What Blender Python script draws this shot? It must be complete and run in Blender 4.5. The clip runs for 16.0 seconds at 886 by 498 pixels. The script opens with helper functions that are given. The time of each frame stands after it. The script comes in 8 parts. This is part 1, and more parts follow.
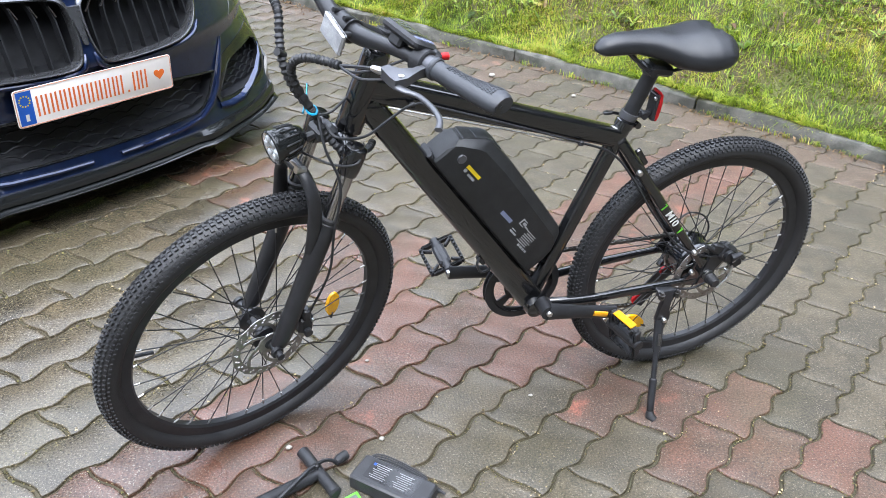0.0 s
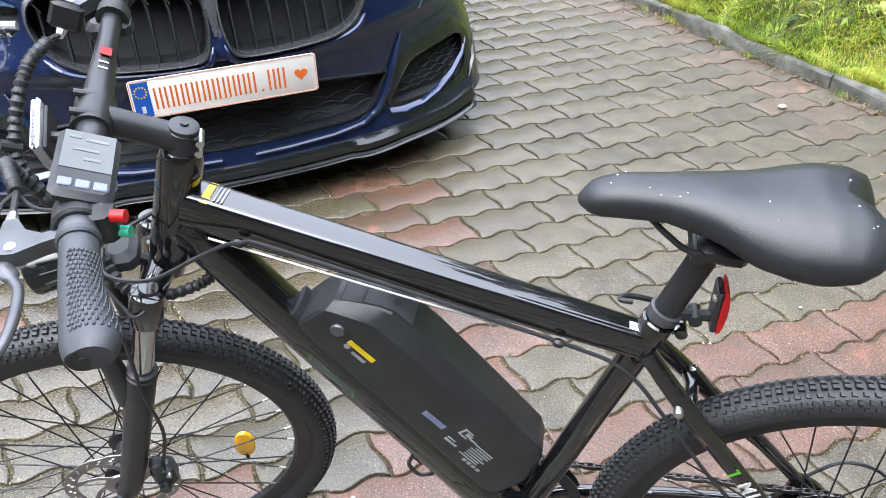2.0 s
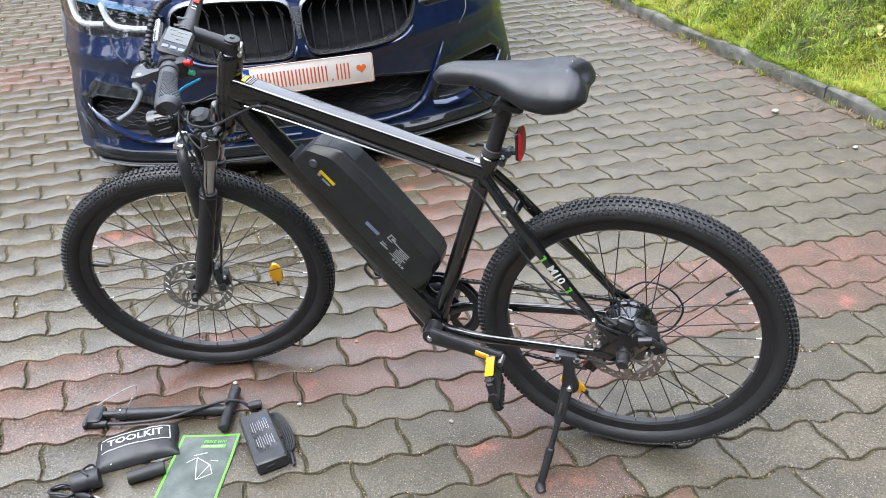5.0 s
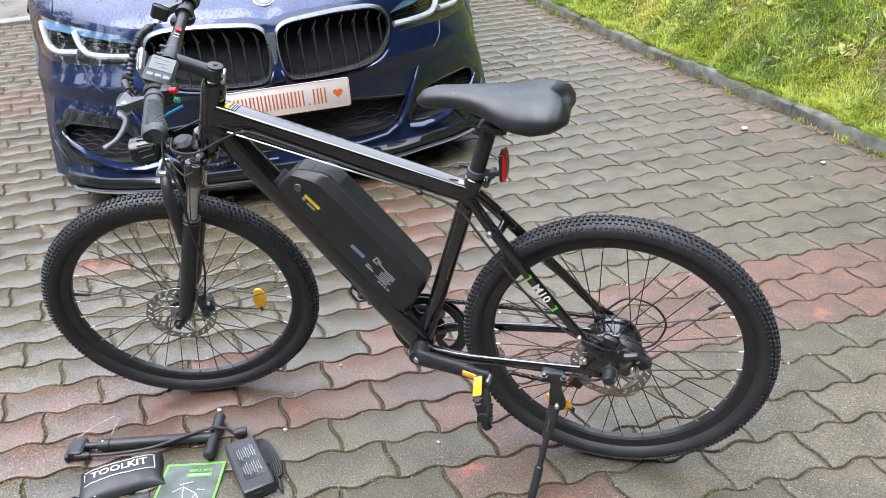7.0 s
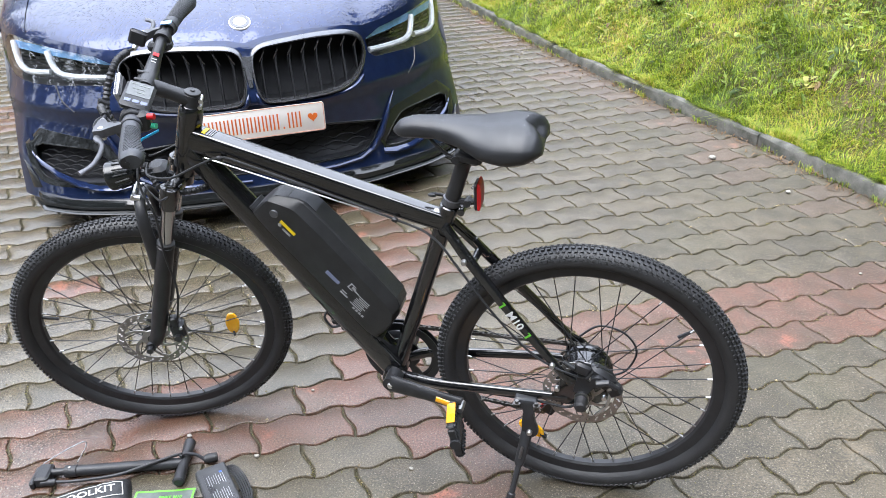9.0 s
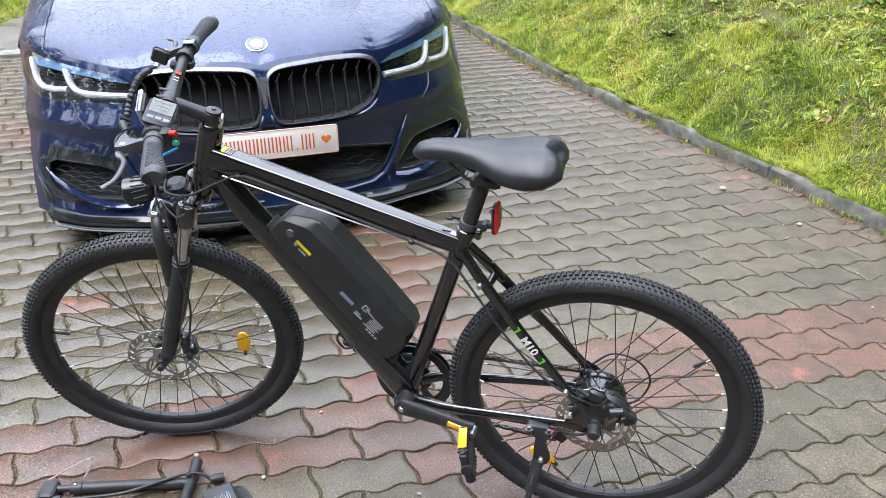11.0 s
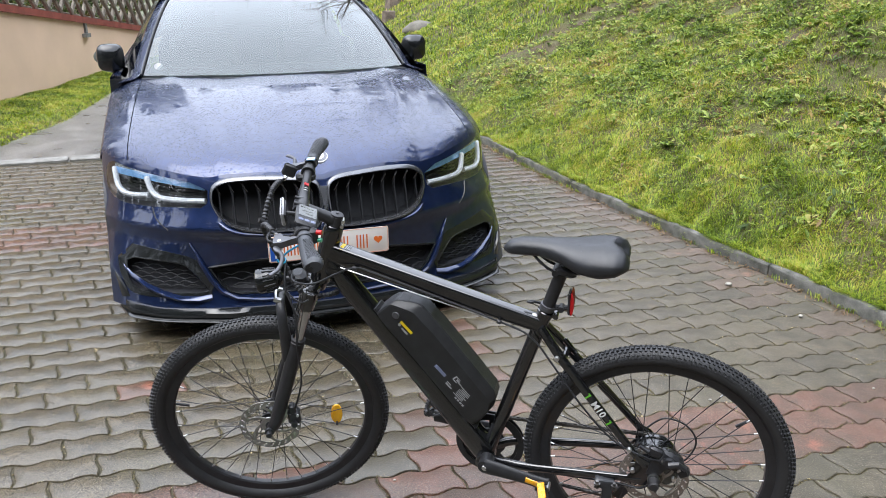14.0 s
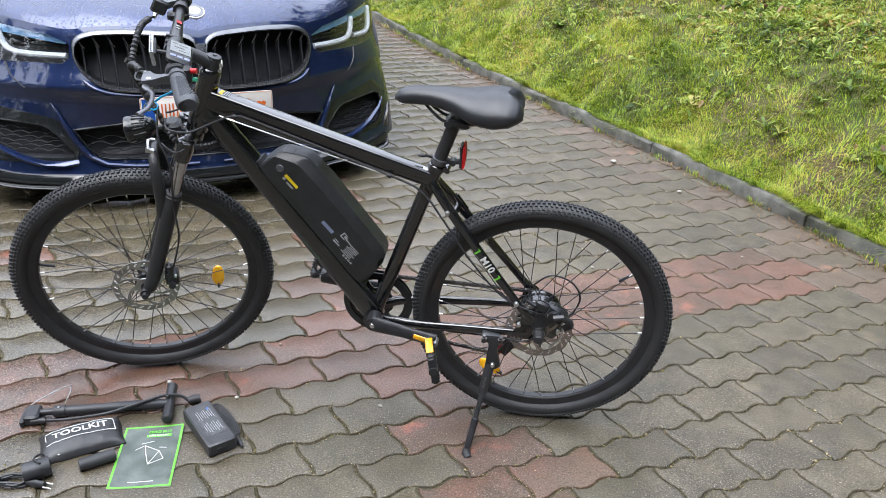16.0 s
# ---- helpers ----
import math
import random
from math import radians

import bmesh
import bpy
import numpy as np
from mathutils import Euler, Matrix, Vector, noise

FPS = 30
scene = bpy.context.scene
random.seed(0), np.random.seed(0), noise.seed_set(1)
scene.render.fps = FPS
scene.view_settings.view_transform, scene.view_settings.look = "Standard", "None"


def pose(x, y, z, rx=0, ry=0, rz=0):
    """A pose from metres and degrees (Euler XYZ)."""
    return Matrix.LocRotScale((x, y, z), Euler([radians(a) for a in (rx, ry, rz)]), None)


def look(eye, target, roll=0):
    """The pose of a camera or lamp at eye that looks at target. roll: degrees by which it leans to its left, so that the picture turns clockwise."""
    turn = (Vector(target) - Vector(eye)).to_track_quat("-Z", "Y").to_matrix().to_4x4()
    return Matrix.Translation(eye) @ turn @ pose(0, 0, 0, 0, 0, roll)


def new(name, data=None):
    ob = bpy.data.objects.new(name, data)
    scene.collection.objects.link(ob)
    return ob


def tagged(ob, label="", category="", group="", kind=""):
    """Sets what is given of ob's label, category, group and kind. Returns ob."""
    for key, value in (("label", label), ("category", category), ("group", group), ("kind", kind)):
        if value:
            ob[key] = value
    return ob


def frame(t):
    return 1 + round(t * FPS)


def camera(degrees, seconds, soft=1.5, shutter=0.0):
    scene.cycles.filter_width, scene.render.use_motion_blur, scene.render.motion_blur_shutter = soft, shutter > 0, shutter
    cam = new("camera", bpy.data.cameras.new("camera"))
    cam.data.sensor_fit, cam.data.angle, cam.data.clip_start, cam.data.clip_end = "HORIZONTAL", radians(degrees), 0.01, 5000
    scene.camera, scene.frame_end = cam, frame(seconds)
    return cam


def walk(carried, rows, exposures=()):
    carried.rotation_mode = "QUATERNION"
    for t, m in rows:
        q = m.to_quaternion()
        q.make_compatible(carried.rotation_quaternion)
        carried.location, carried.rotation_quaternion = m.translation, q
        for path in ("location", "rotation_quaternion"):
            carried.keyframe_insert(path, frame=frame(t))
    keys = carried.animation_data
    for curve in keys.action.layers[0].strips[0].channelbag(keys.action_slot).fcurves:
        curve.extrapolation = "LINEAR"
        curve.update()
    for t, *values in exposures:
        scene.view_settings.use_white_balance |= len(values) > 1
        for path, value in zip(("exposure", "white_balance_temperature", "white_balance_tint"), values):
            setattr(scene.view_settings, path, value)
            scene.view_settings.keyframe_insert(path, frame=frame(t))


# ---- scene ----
cam = camera(58.2, 16.0, soft=0.35)
PATH = [
    (0, (-0.55, -1.366, 1.346), (-0.092, 0.272, 0.295), 3.9),
    (0.5, (-0.347, -1.188, 1.369), (-0.064, 0.465, 0.279), 0.8),
    (1, (-0.207, -1.02, 1.352), (-0.096, 0.643, 0.247), 0.5),
    (1.5, (-0.084, -0.809, 1.325), (-0.226, 0.822, 0.177), 0.3),
    (2, (0.162, -0.7, 1.321), (-0.278, 0.871, 0.165), -1.0),
    (2.5, (0.341, -0.772, 1.322), (-0.243, 0.763, 0.179), -0.7),
    (3, (0.568, -0.901, 1.344), (-0.105, 0.607, 0.216), -1.7),
    (3.5, (0.807, -0.965, 1.345), (0.047, 0.516, 0.236), -3.5),
    (4, (0.916, -1.048, 1.354), (0.11, 0.422, 0.262), -4.7),
    (4.5, (0.79, -1.216, 1.368), (0.013, 0.291, 0.307), -4.3),
    (4.7, (0.747, -1.27, 1.373), (-0.017, 0.252, 0.324), -4.1),
    (6.8, (0.713, -1.321, 1.394), (0.017, 0.272, 0.404), -3.9),
    (7, (0.715, -1.31, 1.387), (0.022, 0.284, 0.396), -3.9),
    (7.5, (0.714, -1.31, 1.392), (0.037, 0.294, 0.409), -3.5),
    (8, (0.709, -1.322, 1.402), (0.048, 0.298, 0.433), -2.9),
    (8.5, (0.707, -1.323, 1.404), (0.061, 0.313, 0.451), -2.6),
    (9, (0.711, -1.319, 1.405), (0.079, 0.325, 0.458), -2.2),
    (9.2, (0.714, -1.319, 1.402), (0.085, 0.33, 0.46), -2.1),
    (11.3, (0.686, -1.334, 1.4), (0.025, 0.332, 0.512), -0.6),
    (11.5, (0.694, -1.34, 1.405), (0.01, 0.314, 0.514), -0.6),
    (12, (0.713, -1.368, 1.38), (-0.014, 0.265, 0.484), -0.8),
    (12.5, (0.683, -1.502, 1.384), (-0.029, 0.139, 0.491), -1.0),
    (13, (0.608, -1.661, 1.419), (-0.052, 0.029, 0.576), -0.9),
    (13.5, (0.597, -1.687, 1.448), (-0.057, 0.052, 0.707), -1.0),
    (14, (0.584, -1.721, 1.504), (-0.062, 0.055, 0.85), -0.5),
    (14.5, (0.574, -1.722, 1.489), (-0.032, 0.058, 0.806), -0.3),
    (15, (0.573, -1.71, 1.422), (0.04, 0.061, 0.66), 0.2),
    (15.5, (0.58, -1.701, 1.412), (0.147, 0.063, 0.574), 1.6),
    (16, (0.575, -1.697, 1.393), (0.232, 0.058, 0.497), 3.6),
]
walk(cam, [(t, look(eye, target, roll)) for t, eye, target, roll in PATH], exposures=((0.0, 2.75, 6260, 10), (0.5, 2.76, 6280, 10), (2.0, 2.88, 6380, 10), (3.0, 2.91, 6420, 10), (3.5, 2.70, 6430, 10), (4.5, 2.66, 6420, 10), (9.0, 2.70, 6420, 10), (12.0, 2.60, 6420, 10), (13.0, 2.55, 6460, 10), (13.5, 2.51, 6480, 10), (14.0, 2.26, 6500, 10), (15.0, 2.09, 6500, 10), (16.0, 2.42, 6440, 10)))


# ---- small helpers ----
def lerp(a, b, t):
    return a + (b - a) * t


def smooth(a, b, x):
    t = min(1.0, max(0.0, (x - a) / (b - a)))
    return t * t * (3 - 2 * t)


def mesh_of(name, verts, faces, mats=(), idx=None, sharp=35.0):
    me = bpy.data.meshes.new(name)
    me.from_pydata([tuple(v) for v in verts], [], faces)
    for m in mats:
        me.materials.append(m)
    if idx is not None:
        me.polygons.foreach_set("material_index", idx)
    me.update()
    if sharp:
        me.shade_smooth()
        me.set_sharp_from_angle(angle=radians(sharp))
    return me


class Geo:
    """Collects vertices and faces of one mesh; every shape goes through the matrix m."""

    def __init__(self, m=None):
        self.v, self.f, self.i = [], [], []
        self.m = m or Matrix()
        self.mat = 0

    def add(self, verts, faces, m=None):
        k, mm = len(self.v), (self.m @ m if m else self.m)
        self.v += [mm @ Vector(p) for p in verts]
        self.f += [tuple(k + a for a in f) for f in faces]
        self.i += [self.mat] * len(faces)
        return self

    def rings(self, rings, closed=False, caps=True, m=None):
        """A skin over rings of equal count."""
        n, verts, faces = len(rings[0]), [p for r in rings for p in r], []
        last = len(rings) if closed else len(rings) - 1
        for a in range(last):
            b = (a + 1) % len(rings)
            for j in range(n):
                k = (j + 1) % n
                faces.append((a * n + j, a * n + k, b * n + k, b * n + j))
        if caps and not closed:
            faces.append(tuple(range(n))[::-1])
            faces.append(tuple((len(rings) - 1) * n + j for j in range(n)))
        return self.add(verts, faces, m)

    def sheet(self, rows, m=None):
        """An open grid of points."""
        n, verts, faces = len(rows[0]), [p for r in rows for p in r], []
        for a in range(len(rows) - 1):
            for j in range(n - 1):
                faces.append((a * n + j, a * n + j + 1, (a + 1) * n + j + 1, (a + 1) * n + j))
        return self.add(verts, faces, m)

    def tube(self, pts, r, segs=10, caps=True, flat=1.0, m=None, closed=False):
        """A round tube along points; r: one radius or one for each point; flat: width over height."""
        pts = [Vector(p) for p in pts]
        rs = r if isinstance(r, (list, tuple)) else [r] * len(pts)
        rings, side = [], None
        for a, p in enumerate(pts):
            if closed:
                t = pts[(a + 1) % len(pts)] - pts[a - 1]
            else:
                t = pts[min(a + 1, len(pts) - 1)] - pts[max(a - 1, 0)]
            t.normalize()
            if side is None:
                side = t.orthogonal().normalized() if abs(t.y) > 0.9 else Vector((0, 1, 0)) - t * t.y
            side = (side - t * side.dot(t)).normalized()
            up = t.cross(side)
            rings.append([p + (side * math.cos(c) * flat + up * math.sin(c)) * rs[a] for c in (math.tau * j / segs for j in range(segs))])
        return self.rings(rings, closed=closed, caps=caps, m=m)

    def cyl(self, a, b, r1, r2=None, segs=16, m=None):
        return self.tube([a, b], [r1, r1 if r2 is None else r2], segs, m=m)

    def box(self, size, m=None, bevel=0.0):
        x, y, z = (s / 2 for s in size)
        b = min(bevel, x * 0.9, y * 0.9, z * 0.9)
        if b <= 0:
            v = [(i, j, k) for k in (-z, z) for j in (-y, y) for i in (-x, x)]
            return self.add(v, [(0, 2, 3, 1), (4, 5, 7, 6), (0, 1, 5, 4), (2, 6, 7, 3), (0, 4, 6, 2), (1, 3, 7, 5)], m)
        prof = lambda cx, cy: [(cx, -cy + b), (cx, cy - b), (cx - b, cy), (-cx + b, cy), (-cx, cy - b), (-cx, -cy + b), (-cx + b, -cy), (cx - b, -cy)]
        rings = [[(p[0], p[1], h) for p in prof(*c)] for h, c in ((-z, (x - b, y - b)), (-z + b, (x, y)), (z - b, (x, y)), (z, (x - b, y - b)))]
        return self.rings(rings, m=m)

    def lathe(self, prof, m=None, segs=32, caps=True):
        """Revolves (radius, height) pairs round y."""
        rings = [[(r * math.cos(c), h, r * math.sin(c)) for c in (math.tau * j / segs for j in range(segs))] for r, h in prof]
        return self.rings(rings, caps=caps, m=m)

    def slab(self, outline, y0, y1, m=None, inset=0.0):
        """An outline of (x, z) pairs, extruded from y0 to y1, its edges chamfered by inset."""
        c = [sum(p[n] for p in outline) / len(outline) for n in (0, 1)]
        shr = lambda p: (p[0] + (c[0] - p[0]) * inset, p[1] + (c[1] - p[1]) * inset)
        o1 = [shr(p) for p in outline]
        d = (y1 - y0) * 0.2
        if inset:
            rings = [[(p[0], y0, p[1]) for p in o1], [(p[0], y0 + d, p[1]) for p in outline], [(p[0], y1 - d, p[1]) for p in outline], [(p[0], y1, p[1]) for p in o1]]
        else:
            rings = [[(p[0], y, p[1]) for p in outline] for y in (y0, y1)]
        return self.rings(rings, m=m)

    def mesh(self, name, mats, sharp=35.0):
        return mesh_of(name, self.v, self.f, mats if isinstance(mats, (list, tuple)) else [mats], self.i, sharp)


def thing(name, m, label, category, group="", kind=""):
    ob = new(name)
    ob.matrix_world = m
    ob.empty_display_size = 0.1
    return tagged(ob, label, category, group, kind)


def part(name, geo, mats, parent, label="", sharp=35.0):
    """One mesh under a thing or a part, in the thing's coordinates."""
    ob = new(name, geo if isinstance(geo, bpy.types.Mesh) else geo.mesh(name, mats, sharp))
    ob.parent = parent
    return tagged(ob, label)


def curve_pts(pts, n=8, closed=False):
    """A smooth line through the points (Catmull-Rom)."""
    p, out = [Vector(q) for q in pts], []
    cnt = len(p) if closed else len(p) - 1
    for a in range(cnt):
        if closed:
            q = [p[(a + k) % len(p)] for k in (-1, 0, 1, 2)]
        else:
            q = [p[max(a - 1, 0)], p[a], p[a + 1], p[min(a + 2, len(p) - 1)]]
        for s in range(n):
            t = s / n
            out.append(0.5 * ((2 * q[1]) + (q[2] - q[0]) * t + (2 * q[0] - 5 * q[1] + 4 * q[2] - q[3]) * t * t + (3 * q[1] - q[0] - 3 * q[2] + q[3]) * t ** 3))
    if not closed:
        out.append(p[-1])
    return out


def text_geo(body, size):
    """Outline letters as flat vertices and faces, centred, lying in x and y."""
    cu = bpy.data.curves.new("letters", "FONT")
    cu.body, cu.size, cu.align_x, cu.align_y, cu.extrude, cu.resolution_u, cu.offset = body, size, "CENTER", "CENTER", 0.0004, 3, size * 0.018
    ob = bpy.data.objects.new("letters", cu)
    scene.collection.objects.link(ob)
    me = bpy.data.meshes.new_from_object(ob.evaluated_get(bpy.context.evaluated_depsgraph_get()))
    out = [v.co.copy() for v in me.vertices], [tuple(p.vertices) for p in me.polygons]
    bpy.data.objects.remove(ob)
    bpy.data.meshes.remove(me)
    return out


# ---- world and light: an overcast, wet day ----
SUN_UP, SUN_ROUND = radians(66), radians(205)
world = bpy.data.worlds.new("overcast")
scene.world = world
world.use_nodes = True
wn, wl = world.node_tree.nodes, world.node_tree.links
sky = wn.new("ShaderNodeTexSky")
sky.sky_type, sky.sun_disc, sky.sun_elevation, sky.sun_rotation = "NISHITA", False, SUN_UP, SUN_ROUND
sky.air_density, sky.dust_density = 1.0, 5.0
grey = wn.new("ShaderNodeHueSaturation")
grey.inputs["Saturation"].default_value = 0.16
wl.new(sky.outputs[0], grey.inputs["Color"])
# an overcast sky grows brighter from the horizon to the zenith
way, part_z, rise, shade = wn.new("ShaderNodeTexCoord"), wn.new("ShaderNodeSeparateXYZ"), wn.new("ShaderNodeMapRange"), wn.new("ShaderNodeVectorMath")
wl.new(way.outputs["Generated"], part_z.inputs[0])
wl.new(part_z.outputs["Z"], rise.inputs["Value"])
rise.inputs["To Min"].default_value, rise.inputs["To Max"].default_value = 0.5, 1.5
shade.operation = "SCALE"
# the cloud layer evens out the clear sky's glow
cloud = wn.new("ShaderNodeMix")
cloud.data_type = "RGBA"
cloud.inputs["Factor"].default_value, cloud.inputs["B"].default_value = 0.85, (4.25, 4.65, 5.52, 1)
wl.new(grey.outputs[0], cloud.inputs["A"])
wl.new(cloud.outputs["Result"], shade.inputs[0])
wl.new(rise.outputs[0], shade.inputs["Scale"])
wl.new(shade.outputs[0], wn["Background"].inputs[0])
wn["Background"].inputs[1].default_value = 0.15
sun = new("sun", bpy.data.lights.new("sun", "SUN"))
sun.data.energy, sun.data.angle, sun.data.color = 0.5, radians(50), (1.0, 0.97, 0.93)
sun.matrix_world = look((0, 0, 10), (math.sin(SUN_ROUND) * -math.cos(SUN_UP) * 10, math.cos(SUN_ROUND) * -math.cos(SUN_UP) * 10, 10 - 10 * math.sin(SUN_UP)))


# ---- materials ----
def mat(name, col, rough=0.5, metal=0.0, var=0.15, scale=30.0, fine=300.0, bump=0.0, bump_scale=None, coat=0.0, col2=None, rand=0.0, spec=0.5, rvar=0.12, trans=0.0, coords="Object"):
    """A surface with variation at two scales, fine relief and uneven gloss."""
    m = bpy.data.materials.new(name)
    m.use_nodes = True
    n, l = m.node_tree.nodes, m.node_tree.links
    b = n["Principled BSDF"]
    b.inputs["Metallic"].default_value, b.inputs["Specular IOR Level"].default_value = metal, spec
    b.inputs["Coat Weight"].default_value, b.inputs["Coat Roughness"].default_value = coat, 0.04
    b.inputs["Transmission Weight"].default_value = trans
    tc = n.new("ShaderNodeTexCoord")
    vec = tc.outputs[coords]
    big, small = n.new("ShaderNodeTexNoise"), n.new("ShaderNodeTexNoise")
    for t, s, d in ((big, scale, 4), (small, fine, 3)):
        t.inputs["Scale"].default_value, t.inputs["Detail"].default_value = s, d
        l.new(vec, t.inputs["Vector"])
    mix = n.new("ShaderNodeMix")
    mix.data_type = "RGBA"
    c2 = col2 or tuple(c * (1 - var) for c in col)
    c1 = col if col2 else tuple(min(1, c * (1 + var)) for c in col)
    mix.inputs["A"].default_value, mix.inputs["B"].default_value = (*c1, 1), (*c2, 1)
    ramp = n.new("ShaderNodeMapRange")
    ramp.inputs["From Min"].default_value, ramp.inputs["From Max"].default_value = 0.35, 0.65
    l.new(big.outputs["Fac"], ramp.inputs["Value"])
    l.new(ramp.outputs[0], mix.inputs["Factor"])
    grain = n.new("ShaderNodeMapRange")
    grain.inputs["To Min"].default_value, grain.inputs["To Max"].default_value = 1 - var, 1 + var
    l.new(small.outputs["Fac"], grain.inputs["Value"])
    value = grain.outputs[0]
    if rand:
        info, span, mul = n.new("ShaderNodeObjectInfo"), n.new("ShaderNodeMapRange"), n.new("ShaderNodeMath")
        span.inputs["To Min"].default_value, span.inputs["To Max"].default_value, mul.operation = 1 - rand, 1 + rand, "MULTIPLY"
        l.new(info.outputs["Random"], span.inputs["Value"])
        l.new(span.outputs[0], mul.inputs[0])
        l.new(value, mul.inputs[1])
        value = mul.outputs[0]
    tint = n.new("ShaderNodeVectorMath")
    tint.operation = "SCALE"
    l.new(mix.outputs["Result"], tint.inputs[0])
    l.new(value, tint.inputs["Scale"])
    l.new(tint.outputs[0], b.inputs["Base Color"])
    gl = n.new("ShaderNodeMapRange")
    gl.inputs["To Min"].default_value, gl.inputs["To Max"].default_value = max(0.02, rough - rvar), min(1, rough + rvar)
    l.new(big.outputs["Fac"], gl.inputs["Value"])
    l.new(gl.outputs[0], b.inputs["Roughness"])
    if bump:
        bp, tex = n.new("ShaderNodeBump"), small
        if bump_scale:
            tex = n.new("ShaderNodeTexNoise")
            tex.inputs["Scale"].default_value, tex.inputs["Detail"].default_value = bump_scale, 3
            l.new(vec, tex.inputs["Vector"])
        bp.inputs["Strength"].default_value, bp.inputs["Distance"].default_value = 1.0, bump
        l.new(tex.outputs["Fac"], bp.inputs["Height"])
        l.new(bp.outputs[0], b.inputs["Normal"])
    return m


def wet(m, size=160.0, share=0.4, height=0.0012, runs=(1, 1, 1)):
    """Raindrops standing on a glossy surface, as relief of the coat."""
    n, l = m.node_tree.nodes, m.node_tree.links
    b = n["Principled BSDF"]
    tc, vo, no, mp = n.new("ShaderNodeTexCoord"), n.new("ShaderNodeTexVoronoi"), n.new("ShaderNodeTexNoise"), n.new("ShaderNodeMapping")
    mp.inputs["Scale"].default_value = runs
    vo.inputs["Scale"].default_value, no.inputs["Scale"].default_value, no.inputs["Detail"].default_value = size, 9.0, 4
    l.new(tc.outputs["Object"], vo.inputs["Vector"])
    l.new(tc.outputs["Object"], mp.inputs["Vector"])
    l.new(mp.outputs[0], no.inputs["Vector"])
    edge = n.new("ShaderNodeMapRange")
    edge.inputs["From Min"].default_value, edge.inputs["From Max"].default_value, edge.inputs["To Min"].default_value, edge.inputs["To Max"].default_value = 0.12, 0.42, 1, 0
    l.new(vo.outputs["Distance"], edge.inputs["Value"])
    gate, mul = n.new("ShaderNodeMapRange"), n.new("ShaderNodeMath")
    gate.inputs["From Min"].default_value, gate.inputs["From Max"].default_value = 0.62 - share * 0.4, 0.68 - share * 0.3
    l.new(no.outputs["Fac"], gate.inputs["Value"])
    mul.operation = "MULTIPLY"
    l.new(edge.outputs[0], mul.inputs[0])
    l.new(gate.outputs[0], mul.inputs[1])
    bp = n.new("ShaderNodeBump")
    bp.inputs["Distance"].default_value = height
    l.new(mul.outputs[0], bp.inputs["Height"])
    l.new(bp.outputs[0], b.inputs["Coat Normal"])
    return m


PAINT = (0.0105, 0.0190, 0.057), 0.38, 0.7
M_PAINT = wet(mat("rain_streaked_midnight_blue_paint", *PAINT, var=0.12, fine=900, coat=1.0, rvar=0.05, spec=0.0), 95, 0.9, 0.0012, runs=(1, 0.3, 1))
M_PAINT_FRONT = wet(mat("midnight_blue_paint", *PAINT, var=0.12, fine=900, coat=1.0, rvar=0.05, spec=0.0), 120, 0.25, 0.0004)
M_PAINT.node_tree.nodes["Principled BSDF"].inputs["Coat IOR"].default_value = 1.53
M_PAINT_FRONT.node_tree.nodes["Principled BSDF"].inputs["Coat IOR"].default_value = 1.55


def streaks(m, runs, least, most):
    """Bands where the water film has run off, as uneven gloss of the coat."""
    n, l = m.node_tree.nodes, m.node_tree.links
    tc, mp, no, span = n.new("ShaderNodeTexCoord"), n.new("ShaderNodeMapping"), n.new("ShaderNodeTexNoise"), n.new("ShaderNodeMapRange")
    mp.inputs["Scale"].default_value = runs
    no.inputs["Scale"].default_value, no.inputs["Detail"].default_value, no.inputs["Distortion"].default_value = 1.0, 6, 0.6
    span.inputs["From Min"].default_value, span.inputs["From Max"].default_value = 0.47, 0.57
    span.inputs["To Min"].default_value, span.inputs["To Max"].default_value = least, most
    l.new(tc.outputs["Object"], mp.inputs["Vector"])
    l.new(mp.outputs[0], no.inputs["Vector"])
    l.new(no.outputs["Fac"], span.inputs["Value"])
    l.new(span.outputs[0], m.node_tree.nodes["Principled BSDF"].inputs["Coat Roughness"])


streaks(M_PAINT, (22, 2.4, 2.4), 0.015, 0.16)
M_GLOSS = wet(mat("gloss_black_trim", (0.0095, 0.0105, 0.0110), 0.12, var=0.1, coat=0.25, rvar=0.05, spec=0.35), 200, 0.3, 0.0005)
M_FRAME = wet(mat("gloss_black_frame_paint", (0.0060, 0.0062, 0.0070), 0.16, spec=0.12, var=0.15, coat=1.0, rvar=0.06, fine=700, bump=0.0002), 240, 0.12, 0.0003, runs=(0.35, 1, 1))
M_FRAME.node_tree.nodes["Principled BSDF"].inputs["Coat IOR"].default_value = 1.65
M_SATIN = mat("satin_black_metal", (0.0165, 0.0170, 0.0190), 0.34, spec=0.36, var=0.2, fine=600, rvar=0.1, bump=0.0002)
M_PLASTIC = mat("black_plastic", (0.0195, 0.0202, 0.0225), 0.42, spec=0.34, var=0.2, fine=800, bump=0.0004)
M_BATTERY = mat("matt_black_battery_case", (0.0155, 0.0162, 0.0175), 0.38, spec=0.34, var=0.2, fine=1500, bump=0.0002, rvar=0.08)
M_BLACKMESH = mat("black_grille_plastic", (0.021, 0.022, 0.026), 0.45, spec=0.35, var=0.2)
M_MESH = mat("deep_black_mesh_plastic", (0.009, 0.0095, 0.011), 0.6, spec=0.2, var=0.2)
